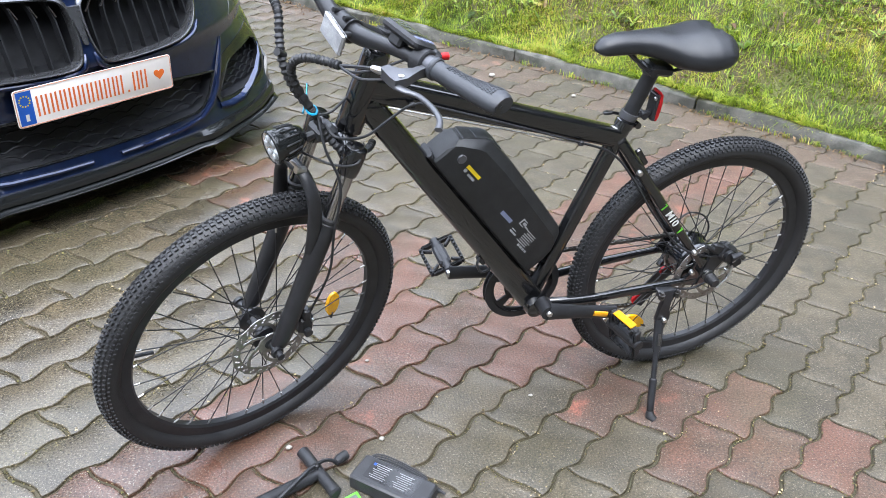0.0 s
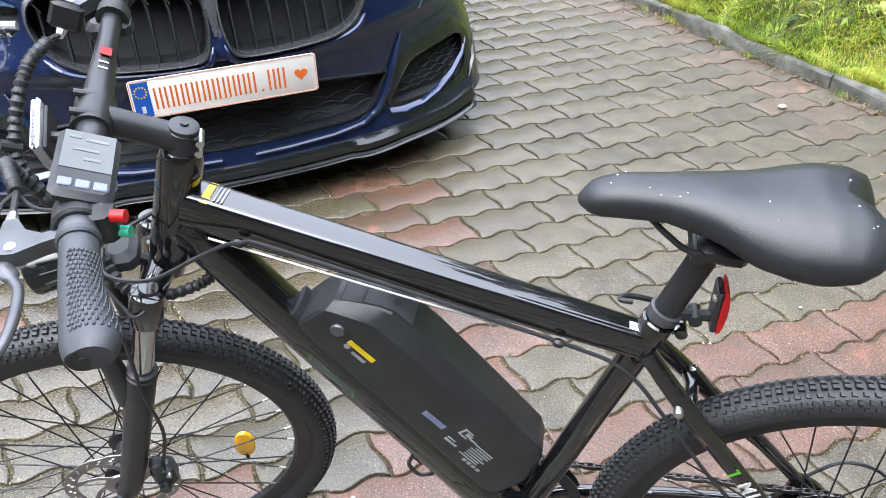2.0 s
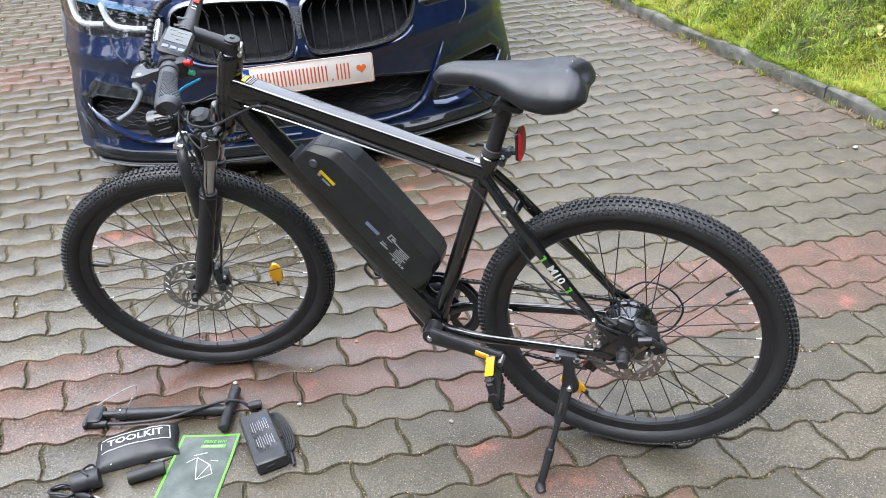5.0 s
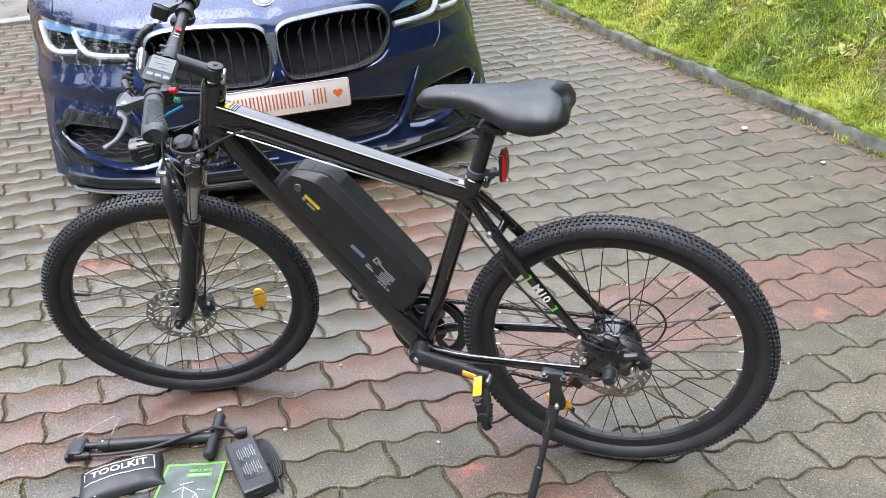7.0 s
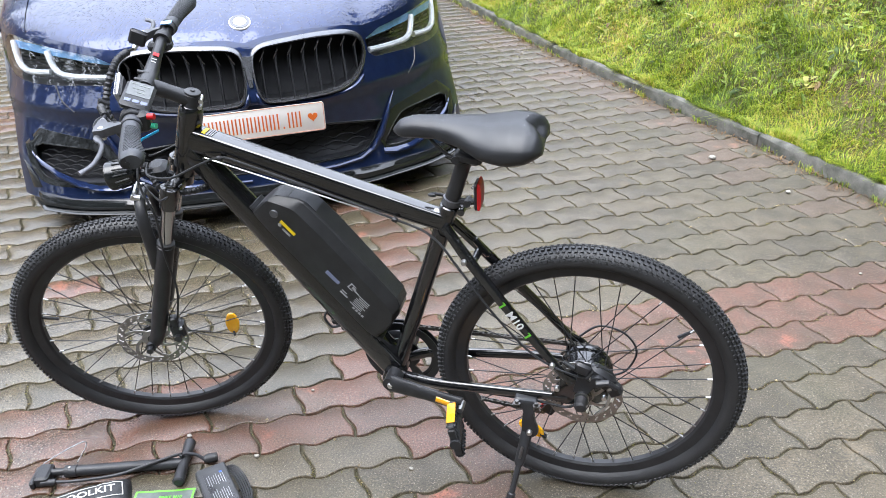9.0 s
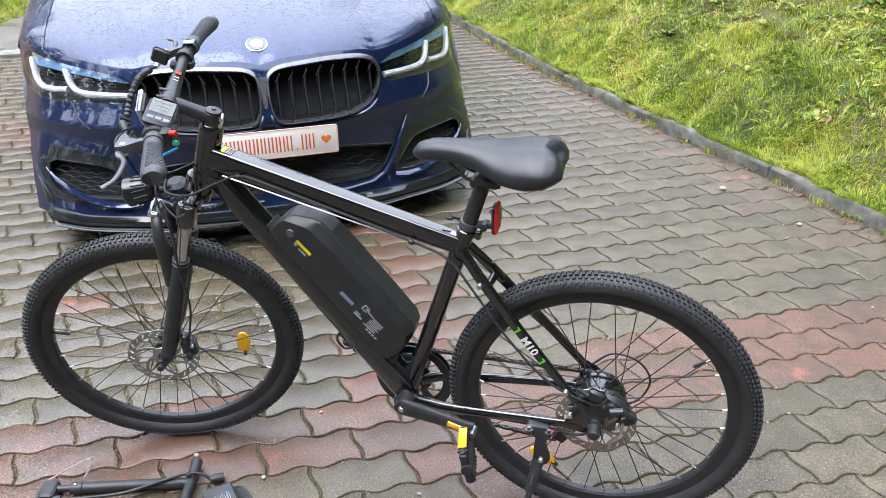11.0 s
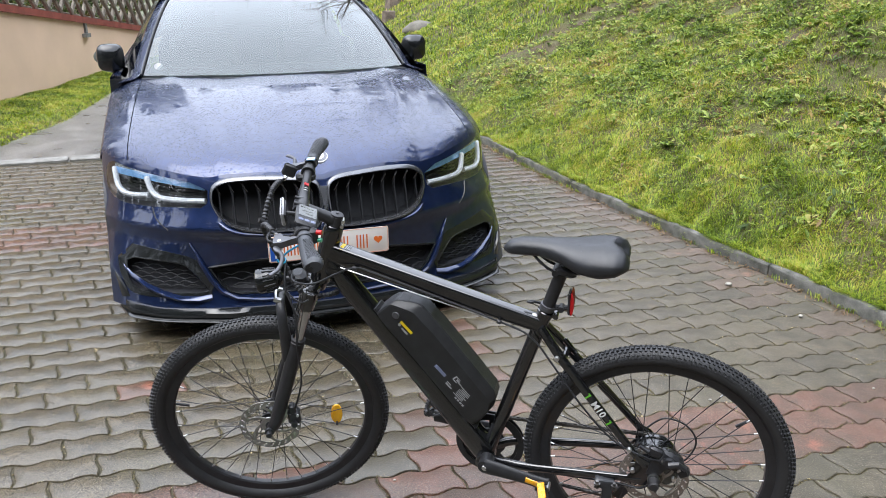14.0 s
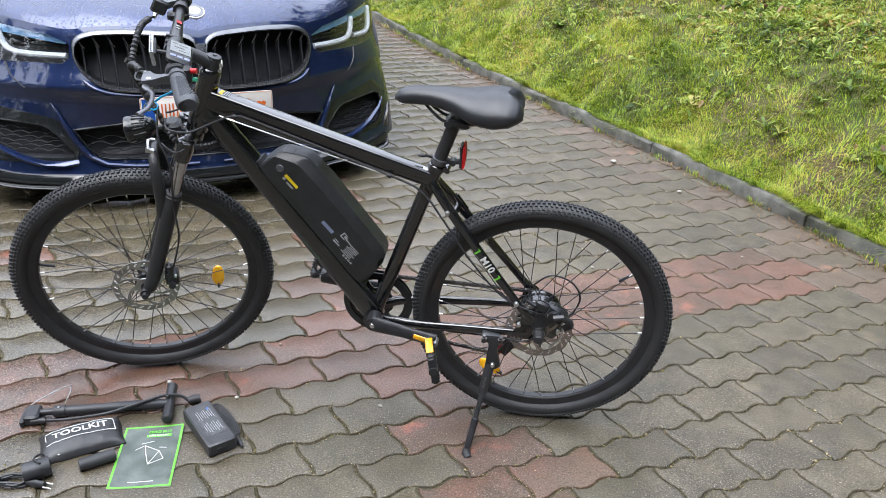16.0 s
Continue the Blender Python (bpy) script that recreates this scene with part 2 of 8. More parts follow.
M_RUBBER = mat("black_tyre_rubber", (0.0165, 0.0170, 0.0190), 0.52, spec=0.38, var=0.25, scale=25, fine=500, bump=0.0004, col2=(0.0215, 0.0218, 0.0230))
M_GRIP = mat("dark_grey_grip_rubber", (0.034, 0.037, 0.043), 0.5, spec=0.4, var=0.15, fine=900, bump=0.0003)
M_SADDLE = mat("black_saddle_vinyl", (0.0135, 0.0145, 0.0170), 0.38, spec=0.45, var=0.15, fine=1400, bump=0.0003, rvar=0.06)
M_STEEL = mat("brushed_steel", (0.55, 0.55, 0.55), 0.32, 1.0, var=0.15, fine=500)
M_DARKSTEEL = mat("dark_chain_steel", (0.15, 0.145, 0.14), 0.4, 1.0, var=0.3, fine=400)
M_STANCHION = mat("grey_chrome_stanchion", (0.42, 0.42, 0.43), 0.18, 1.0, var=0.1, rvar=0.05)
M_ALLOY = mat("grey_cast_alloy", (0.080, 0.082, 0.090), 0.42, 0.55, var=0.15, fine=600)
M_WHITE = mat("white_print", (0.48, 0.48, 0.47), 0.5, var=0.05)
M_GREYPRINT = mat("grey_print", (0.22, 0.225, 0.235), 0.5, var=0.2)
M_YELLOW = mat("yellow_sticker", (0.55, 0.40, 0.006), 0.4, var=0.08)
M_GREEN = mat("bright_green_print", (0.09, 0.36, 0.025), 0.4, var=0.08)
M_RED = mat("red_plastic", (0.34, 0.008, 0.010), 0.45, var=0.25, spec=0.3, fine=300, bump=0.0004)
M_TEAL = mat("green_button_plastic", (0.03, 0.30, 0.18), 0.3, var=0.1)
M_AMBER = mat("amber_reflector", (1.0, 0.47, 0.003), 0.25, var=0.10, fine=250, coat=0.6, bump=0.0008)
M_CLEARREFL = mat("clear_prismatic_reflector", (0.36, 0.37, 0.39), 0.18, var=0.3, fine=350, coat=0.6, bump=0.001)
M_BLUETIE = mat("sky_blue_cable_tie", (0.01, 0.26, 0.46), 0.4, var=0.08)
M_SCREEN = mat("grey_lcd_screen", (0.045, 0.050, 0.048), 0.22, var=0.06, coat=0.3)
M_KEYS = mat("pale_blue_keys", (0.13, 0.15, 0.23), 0.45, var=0.05)
M_PLATE = mat("white_number_plate", (0.66, 0.635, 0.60), 0.35, var=0.03, coat=0.3)
M_PLATEBLUE = mat("blue_plate_band", (0.006, 0.07, 0.34), 0.35, var=0.05, coat=0.3)
M_ORANGE = mat("orange_print", (0.55, 0.115, 0.015), 0.4, var=0.05)
M_LAMP = mat("silver_lamp_reflector", (0.75, 0.76, 0.78), 0.18, 0.9, var=0.2, fine=250)
M_LIGHTGUIDE = mat("frosted_white_light_guide", (0.36, 0.38, 0.40), 0.3, var=0.15, coat=0.3)
M_BLUELASER = mat("blue_tinted_lamp_trim", (0.22, 0.46, 0.80), 0.2, 0.3, var=0.15, coat=0.8)
M_POUCH = mat("black_coated_fabric", (0.014, 0.0145, 0.016), 0.42, var=0.2, scale=14, fine=900, bump=0.0006)
M_PAPER = mat("grey_glossy_cover", (0.085, 0.098, 0.090), 0.5, var=0.4, scale=16, fine=60, coat=0.06, col2=(0.030, 0.042, 0.034))
M_STONE_BITS = mat("pale_pebble", (0.26, 0.245, 0.215), 0.6, var=0.15)


def glass(name, col=(0.9, 0.93, 0.95), rough=0.0):
    m = bpy.data.materials.new(name)
    m.use_nodes = True
    b = m.node_tree.nodes["Principled BSDF"]
    b.inputs["Base Color"].default_value = (*col, 1)
    b.inputs["Roughness"].default_value, b.inputs["Transmission Weight"].default_value, b.inputs["IOR"].default_value = rough, 1.0, 1.5
    return m


def pane(name, tint, least, power):
    """Thin clear glass: sees through, mirrors more at a slant."""
    m = bpy.data.materials.new(name)
    m.use_nodes = True
    n, l = m.node_tree.nodes, m.node_tree.links
    tr, gl, lw, mx = n.new("ShaderNodeBsdfTransparent"), n.new("ShaderNodeBsdfGlossy"), n.new("ShaderNodeLayerWeight"), n.new("ShaderNodeMixShader")
    pw, span = n.new("ShaderNodeMath"), n.new("ShaderNodeMapRange")
    tr.inputs[0].default_value, gl.inputs["Roughness"].default_value = (*tint, 1), 0.03
    pw.operation, pw.inputs[1].default_value, span.inputs["To Min"].default_value = "POWER", power, least
    l.new(lw.outputs["Facing"], pw.inputs[0])
    l.new(pw.outputs[0], span.inputs["Value"])
    l.new(span.outputs[0], mx.inputs[0])
    l.new(tr.outputs[0], mx.inputs[1])
    l.new(gl.outputs[0], mx.inputs[2])
    l.new(mx.outputs[0], n["Material Output"].inputs[0])
    return m


M_GLASS = pane("windscreen_glass", (0.45, 0.52, 0.50), 0.07, 3.5)
M_LENS = pane("clear_lamp_lens", (0.95, 0.96, 0.97), 0.10, 3.0)
M_DROP = glass("water_drop")


# ---- ground: paving laid in rows across the drive, kerb, grassy bank ----
ROW = radians(37.0)
RX, RY = math.cos(ROW), math.sin(ROW)
PITCH, COURSE = 0.2345, 0.1230


def lay(r, p, z=0.0):
    """A place given along the paving rows (r) and up the drive (p)."""
    return Vector((r * RX - p * RY, r * RY + p * RX, z))


KERB_P = (-6.0, -2.5, 0.0, 0.7, 2.2, 3.7, 5.0, 8.0, 18.0)
KERB_R = (2.0, 2.2, 2.25, 2.24, 2.05, 1.93, 1.90, 1.86, 1.7)


def kerb_r(p):
    return sum(float(np.interp(p + o, KERB_P, KERB_R)) for o in (-0.8, -0.4, 0, 0.4, 0.8)) / 5


def stone_mat(name, col, col2, source):
    """Weathered concrete paver, damp: base tone by piece, stains, light speckles, rough relief."""
    m = bpy.data.materials.new(name)
    m.use_nodes = True
    n, l = m.node_tree.nodes, m.node_tree.links
    b = n["Principled BSDF"]
    geo = n.new("ShaderNodeNewGeometry")
    rnd = n.new("ShaderNodeObjectInfo").outputs["Random"] if source == "object" else geo.outputs["Random Per Island"]
    stain, speck, relief, moss = (n.new("ShaderNodeTexNoise") for _ in range(4))
    for t, s, d in ((stain, 11.0, 8), (speck, 300.0, 2), (relief, 190.0, 4), (moss, 2.2, 4)):
        t.inputs["Scale"].default_value, t.inputs["Detail"].default_value = s, d
        l.new(geo.outputs["Position"], t.inputs["Vector"])
    mix = n.new("ShaderNodeMix")
    mix.data_type = "RGBA"
    mix.inputs["A"].default_value, mix.inputs["B"].default_value = (*col, 1), (*col2, 1)
    add = n.new("ShaderNodeMath")
    add.operation = "ADD"
    half = n.new("ShaderNodeMapRange")
    half.inputs["To Min"].default_value, half.inputs["To Max"].default_value = -0.55, 0.55
    l.new(rnd, half.inputs["Value"])
    l.new(half.outputs[0], add.inputs[0])
    blot = n.new("ShaderNodeMapRange")
    blot.inputs["From Min"].default_value, blot.inputs["From Max"].default_value = 0.36, 0.64
    l.new(stain.outputs["Fac"], blot.inputs["Value"])
    l.new(blot.outputs[0], add.inputs[1])
    l.new(add.outputs[0], mix.inputs["Factor"])
    dots = n.new("ShaderNodeMapRange")
    dots.inputs["From Min"].default_value, dots.inputs["From Max"].default_value = 0.60, 0.68
    l.new(speck.outputs["Fac"], dots.inputs["Value"])
    light = n.new("ShaderNodeMix")
    light.data_type = "RGBA"
    light.inputs["B"].default_value = (0.150, 0.131, 0.098, 1)
    l.new(dots.outputs[0], light.inputs["Factor"])
    l.new(mix.outputs["Result"], light.inputs["A"])
    worn = n.new("ShaderNodeTexNoise")
    worn.inputs["Scale"].default_value, worn.inputs["Detail"].default_value = 7.5, 5
    l.new(geo.outputs["Position"], worn.inputs["Vector"])
    rub, coral = n.new("ShaderNodeMapRange"), n.new("ShaderNodeMix")
    rub.inputs["From Min"].default_value, rub.inputs["From Max"].default_value, rub.inputs["To Max"].default_value = 0.63, 0.72, 0.8
    coral.data_type = "RGBA"
    coral.inputs["B"].default_value = (*(min(1, c * k) for c, k in zip(col, (2.3, 1.75, 1.7) if col[0] > 1.4 * col[1] else (1.35, 1.3, 1.25))), 1)
    l.new(worn.outputs["Fac"], rub.inputs["Value"])
    l.new(rub.outputs[0], coral.inputs["Factor"])
    l.new(light.outputs["Result"], coral.inputs["A"])
    green = n.new("ShaderNodeMix")
    green.data_type = "RGBA"
    green.inputs["B"].default_value = (0.058, 0.053, 0.029, 1)
    gm = n.new("ShaderNodeMapRange")
    gm.inputs["From Min"].default_value, gm.inputs["From Max"].default_value, gm.inputs["To Max"].default_value = 0.5, 0.8, 0.55
    l.new(moss.outputs["Fac"], gm.inputs["Value"])
    l.new(gm.outputs[0], green.inputs["Factor"])
    l.new(coral.outputs["Result"], green.inputs["A"])
    grain = n.new("ShaderNodeMapRange")
    grain.inputs["From Min"].default_value, grain.inputs["From Max"].default_value, grain.inputs["To Min"].default_value, grain.inputs["To Max"].default_value = 0.3, 0.7, 0.45, 1.55
    l.new(relief.outputs["Fac"], grain.inputs["Value"])
    tint = n.new("ShaderNodeVectorMath")
    tint.operation = "SCALE"
    l.new(green.outputs["Result"], tint.inputs[0])
    l.new(grain.outputs[0], tint.inputs["Scale"])
    l.new(tint.outputs[0], b.inputs["Base Color"])
    gloss = n.new("ShaderNodeMapRange")
    gloss.inputs["To Min"].default_value, gloss.inputs["To Max"].default_value = 0.36, 0.72
    l.new(stain.outputs["Fac"], gloss.inputs["Value"])
    sep, wetness, film = n.new("ShaderNodeSeparateXYZ"), n.new("ShaderNodeMapRange"), n.new("ShaderNodeMath")
    l.new(geo.outputs["Position"], sep.inputs[0])
    wetness.inputs["From Min"].default_value, wetness.inputs["From Max"].default_value, wetness.inputs["To Min"].default_value, wetness.inputs["To Max"].default_value = -1.35, 0.75, 0.22, 1.15
    l.new(sep.outputs["X"], wetness.inputs["Value"])
    film.operation = "MULTIPLY"
    l.new(gloss.outputs[0], film.inputs[0])
    l.new(wetness.outputs[0], film.inputs[1])
    l.new(film.outputs[0], b.inputs["Roughness"])
    bp = n.new("ShaderNodeBump")
    bp.inputs["Distance"].default_value, bp.inputs["Strength"].default_value = 0.0015, 1.0
    l.new(relief.outputs["Fac"], bp.inputs["Height"])
    l.new(bp.outputs[0], b.inputs["Normal"])
    return m


GREY1, GREY2, RED1, RED2 = (0.063, 0.0510, 0.0320), (0.040, 0.0332, 0.0213), (0.089, 0.042, 0.0275), (0.057, 0.033, 0.022)
TONES = {"grey": (GREY1, GREY2), "red": (RED1, RED2), "brown": ((0.074, 0.051, 0.034), (0.056, 0.040, 0.027))}
M_SOIL = mat("joint_soil", (0.052, 0.044, 0.024), 0.9, var=0.5, scale=9, fine=260, bump=0.004, col2=(0.034, 0.031, 0.014))
M_EARTH = mat("rough_earth", (0.06, 0.066, 0.028), 0.9, var=0.3, scale=0.8, fine=20, bump=0.02)
M_ASPHALT = mat("wet_grey_asphalt", (0.070, 0.066, 0.060), 0.32, var=0.35, scale=3.0, fine=120, bump=0.005, col2=(0.135, 0.125, 0.110), rvar=0.2)
M_EDGING = mat("pale_worn_concrete", (0.20, 0.195, 0.18), 0.6, var=0.3, scale=10, fine=160, bump=0.003, col2=(0.12, 0.115, 0.10), rand=0.1)
M_KERB = mat("weathered_kerb_concrete", (0.125, 0.119, 0.105), 0.7, var=0.4, scale=14, fine=160, bump=0.004, col2=(0.040, 0.042, 0.032), rand=0.15)

ground = new("ground", Geo().sheet([[(x, y, -0.10) for x in (-250, -40, -12, 12, 40, 250)] for y in (-250, -40, -12, 12, 40, 250)]).mesh("ground", M_EARTH, 0))
tagged(ground, "rough earth and grass around the drive", "ground", kind="structure")

pavement = thing("pavement", Matrix(), "damp interlocking wavy concrete pavers, grey with red bands", "paving", kind="structure")
bed = Geo()
bed.sheet([[lay(r, p, -0.0068) for r in (-7, 0, 2.6)] for p in (-3.5, 0, 3, 5.69)])
part("bedding", bed, M_SOIL, pavement)


# the courses run a little askew of the kerb
LAID = radians(34.25)
LX, LY = math.cos(LAID), math.sin(LAID)
FIRST = 0.0086


def lay_paver(r, p, z=0.0):
    """A place given along the courses (r) and across them (p)."""
    return Vector((r * LX - p * LY, r * LY + p * LX, z))


def joint_r(k, n):
    """Where the butt joint before stone n of course k lies; the joints open a little towards the road."""
    u = n + (0 if k % 2 else 0.505)
    if u >= 0:
        return 0.925 + 0.2345 * u
    if u > -8:
        return 0.925 + 0.236 * u - 0.0011 * u * u
    return 0.925 - 1.888 - 0.0704 + 0.2536 * (u + 8)


def wave(d):
    """The bend of a long joint at a way d from a butt joint."""
    return -0.0092 * math.sin(math.tau * d / (PITCH / 2))


def stone_shape():
    """One paver with wavy long sides and slanting, bowed ends: outline at the top, a worn edge down to the bed."""
    half, gap = PITCH / 2, 0.0034
    ts = [k / 16 for k in range(17)]
    slant = lambda p: -0.0085 * p / (COURSE / 2) - 0.0055 * math.sin(math.tau * p / COURSE)
    low = [(lerp(-half, half, t) + slant(-COURSE / 2), -COURSE / 2 + wave(lerp(0, PITCH, t) + slant(-COURSE / 2))) for t in ts]
    top = [(lerp(half, -half, t) + slant(COURSE / 2), COURSE / 2 + wave(lerp(PITCH, 0, t) + slant(COURSE / 2))) for t in ts]
    ends = [-COURSE * 0.32, -COURSE * 0.16, 0, COURSE * 0.16, COURSE * 0.32]
    line = low + [(half + slant(p), p) for p in ends] + top + [(-half + slant(p), p) for p in reversed(ends)]
    n = len(line)

    def inset(g):
        out = []
        for j, q in enumerate(line):
            a, b = line[j - 1], line[(j + 1) % n]
            d = Vector((b[0] - a[0], b[1] - a[1]))
            w = Vector((-d.y, d.x)).normalized() * g
            out.append((q[0] + w.x, q[1] + w.y))
        return out

    rings = [[(*q, z) for q in inset(g)] for g, z in ((gap * 0.6, -0.012), (gap, -0.0034), (gap + 0.0012, -0.0010), (gap + 0.0034, 0.0))]
    verts = [p for r in rings for p in r]
    faces = [(a * n + j, a * n + (j + 1) % n, (a + 1) * n + (j + 1) % n, (a + 1) * n + j) for a in range(3) for j in range(n)]
    faces.append(tuple(3 * n + j for j in range(n)))
    return verts, faces


def red_paver(k, n, r, p, rnd):
    """Red bands: one along three courses, one across them, one up by the road."""
    along = 1 <= k <= 3 and (k, n) not in ((3, -5), (3, -3), (3, -2)) and not (n > 3 and rnd < 0.6)
    cross = (4 <= k <= 13 and n == (-3 if k % 2 else -4)) or (-8 <= k <= -1 and n == -3 and k != -2) or (k, n) in ((0, -4), (0, -3), (-2, -4), (-4, -4), (5, -4))
    far = 25 <= k <= 28 and r < -0.8
    q = lay_paver(r, p)
    edge = q.x * RX + q.y * RY > kerb_r(-q.x * RY + q.y * RX) - 0.26 and rnd < 0.6
    return "red" if along or cross or far or rnd > 0.992 else "brown" if edge else "grey"


SV, SF = stone_shape()
STONE_MESH = {}
for tone, (c1, c2) in TONES.items():
    STONE_MESH[tone] = mesh_of("paver_" + tone, SV, SF, [stone_mat("damp_" + tone + "_paver", c1, c2, "object")], None, 40)
rng = random.Random(7)
joined = {tone: ([], []) for tone in TONES}
near_pavers = []
for k in range(-30, 50):
    for n in range(-30, 8):
        p = FIRST + COURSE * (k + 0.5)
        r0, r1 = joint_r(k, n), joint_r(k, n + 1)
        r = (r0 + r1) / 2
        rnd, dz, tx, ty = rng.random(), rng.uniform(-0.0015, 0.0015), rng.gauss(0, 0.0032), rng.gauss(0, 0.0040)
        turn = rng.gauss(0, 0.008)
        at = lay_paver(r, p)
        kr, kp = at.x * RX + at.y * RY, -at.x * RY + at.y * RX
        if kp > 5.66 or kr > kerb_r(kp) + 0.13 or kp < -3.4 or kr < -6.85:
            continue
        tone = red_paver(k, n, r, p, rnd)
        m = Matrix.Translation(lay_paver(r, p, dz)) @ Euler((tx, ty, LAID + turn)).to_matrix().to_4x4() @ Matrix.Diagonal(((r1 - r0) / PITCH, 1, 1, 1))
        if -1.25 < r < 1.75 and -0.95 < p < 1.25:
            near_pavers.append((tone, m))
        else:
            vs, fs = joined[tone]
            o = len(vs)
            vs += [m @ Vector(q) for q in SV]
            fs += [tuple(o + a for a in f) for f in SF]

# kerb stones
kerb = thing("kerb", Matrix(), "weathered grey concrete kerb along the grass bank", "kerb", kind="structure")
cuts, p = [], -5.0
while p < 12:
    cuts.append(p)
    p += 0.98 if abs(p - 1.44) > 0.3 else 0.27
joint = min(cuts, key=lambda q: abs(q - 1.49))
cuts = [c + 1.49 - joint for c in cuts]
for a, b in zip(cuts, cuts[1:]):
    g, rise = Geo(), rng.uniform(-0.006, 0.006)
    lean = rng.uniform(-0.004, 0.006)
    rows = []
    for t in np.linspace(0.004, 1 - 0.004, 5):
        q = lerp(a, b, t)
        rr, e = kerb_r(q) + lean, 0.004 * math.sin(q * 9)
        pulled = 0.006 if t < 0.02 or t > 0.98 else 0
        rows.append([lay(rr + o, q, z + rise * (z > 0)) for o, z in ((0.043 + pulled, -0.08), (0.043 + pulled, 0.046 + e), (0.052 + pulled, 0.059 - pulled + e), (0.088 - pulled, 0.061 - pulled), (0.098, 0.05), (0.098, -0.08))])
    g.rings([r[::-1] for r in rows])
    part("kerb_stone", g, M_KERB, kerb)


# ---- the grass bank ----
def bank_z(d, p):
    rise = 0.052 + 0.46 * min(d, 5.5) + (0.12 * (d - 5.5) if d > 5.5 else 0) - 0.10 * smooth(0.5, 0, d) * 0.2
    v = Vector((d, p, 0.0))
    return rise + smooth(0.05, 0.8, d) * (0.10 * noise.noise(v * 0.7) + 0.05 * noise.noise(v * 2.1) + 0.02 * noise.noise(v * 6.0))


def bank(d, p):
    q = lay(kerb_r(p) + 0.085 + d, p)
    q.z = bank_z(d, p)
    return q


M_BANK = mat("mossy_bank_soil", (0.070, 0.074, 0.014), 0.85, var=0.5, scale=3.4, fine=80, bump=0.018, col2=(0.058, 0.038, 0.016), rvar=0.05)
ds = [0, 0.03, 0.08, 0.15] + [0.15 + 0.11 * k for k in range(1, 50)] + [6.2, 7.5, 9.5, 13]
ps = [-6 + 0.13 * k for k in range(200)]
slope = new("grass_bank", Geo().sheet([[bank(d, p) for d in ds] for p in ps]).mesh("grass_bank", M_BANK, 0))
slope.data.shade_smooth()
tagged(slope, "steep mossy grass bank above the kerb", "bank", kind="structure")


def leaf_mat(name, cols, rough=0.55, through_light=0.45):
    """Foliage whose colour differs from leaf to leaf."""
    m = bpy.data.materials.new(name)
    m.use_nodes = True
    n, l = m.node_tree.nodes, m.node_tree.links
    b, geo, ramp = n["Principled BSDF"], n.new("ShaderNodeNewGeometry"), n.new("ShaderNodeValToRGB")
    el = ramp.color_ramp.elements
    for k, c in enumerate(cols):
        e = el[k] if k < 2 else el.new(0.5)
        e.color = (*c, 1)
    for k, e in enumerate(list(el)):
        e.position = k / (len(cols) - 1)
    for k, c in enumerate(cols):
        el[k].color = (*c, 1)
    patch, addn, pos = n.new("ShaderNodeTexNoise"), n.new("ShaderNodeMath"), n.new("ShaderNodeMapRange")
    patch.inputs["Scale"].default_value, patch.inputs["Detail"].default_value = 2.6, 3.0
    l.new(geo.outputs["Position"], patch.inputs["Vector"])
    pos.inputs["From Min"].default_value, pos.inputs["From Max"].default_value, pos.inputs["To Min"].default_value, pos.inputs["To Max"].default_value = 0.3, 0.7, -0.42, 0.30
    l.new(patch.outputs["Fac"], pos.inputs["Value"])
    addn.operation = "ADD"
    l.new(geo.outputs["Random Per Island"], addn.inputs[0])
    l.new(pos.outputs[0], addn.inputs[1])
    l.new(addn.outputs[0], ramp.inputs["Fac"])
    l.new(ramp.outputs[0], b.inputs["Base Color"])
    b.inputs["Roughness"].default_value = rough
    tl, mx = n.new("ShaderNodeBsdfTranslucent"), n.new("ShaderNodeMixShader")
    mx.inputs[0].default_value = through_light
    l.new(ramp.outputs[0], tl.inputs[0])
    l.new(b.outputs[0], mx.inputs[1])
    l.new(tl.outputs[0], mx.inputs[2])
    l.new(mx.outputs[0], n["Material Output"].inputs[0])
    return m


M_GRASS = leaf_mat("short_wet_grass", [(0.055, 0.090, 0.009), (0.15, 0.24, 0.013), (0.27, 0.36, 0.022), (0.41, 0.45, 0.045), (0.46, 0.36, 0.09)])
M_WEED = leaf_mat("broad_weed_leaves", [(0.045, 0.080, 0.012), (0.12, 0.19, 0.026), (0.23, 0.31, 0.05), (0.35, 0.40, 0.10), (0.36, 0.25, 0.08)])
M_DEADLEAF = leaf_mat("fallen_brown_leaves", [(0.09, 0.05, 0.022), (0.17, 0.10, 0.045), (0.26, 0.17, 0.08)])


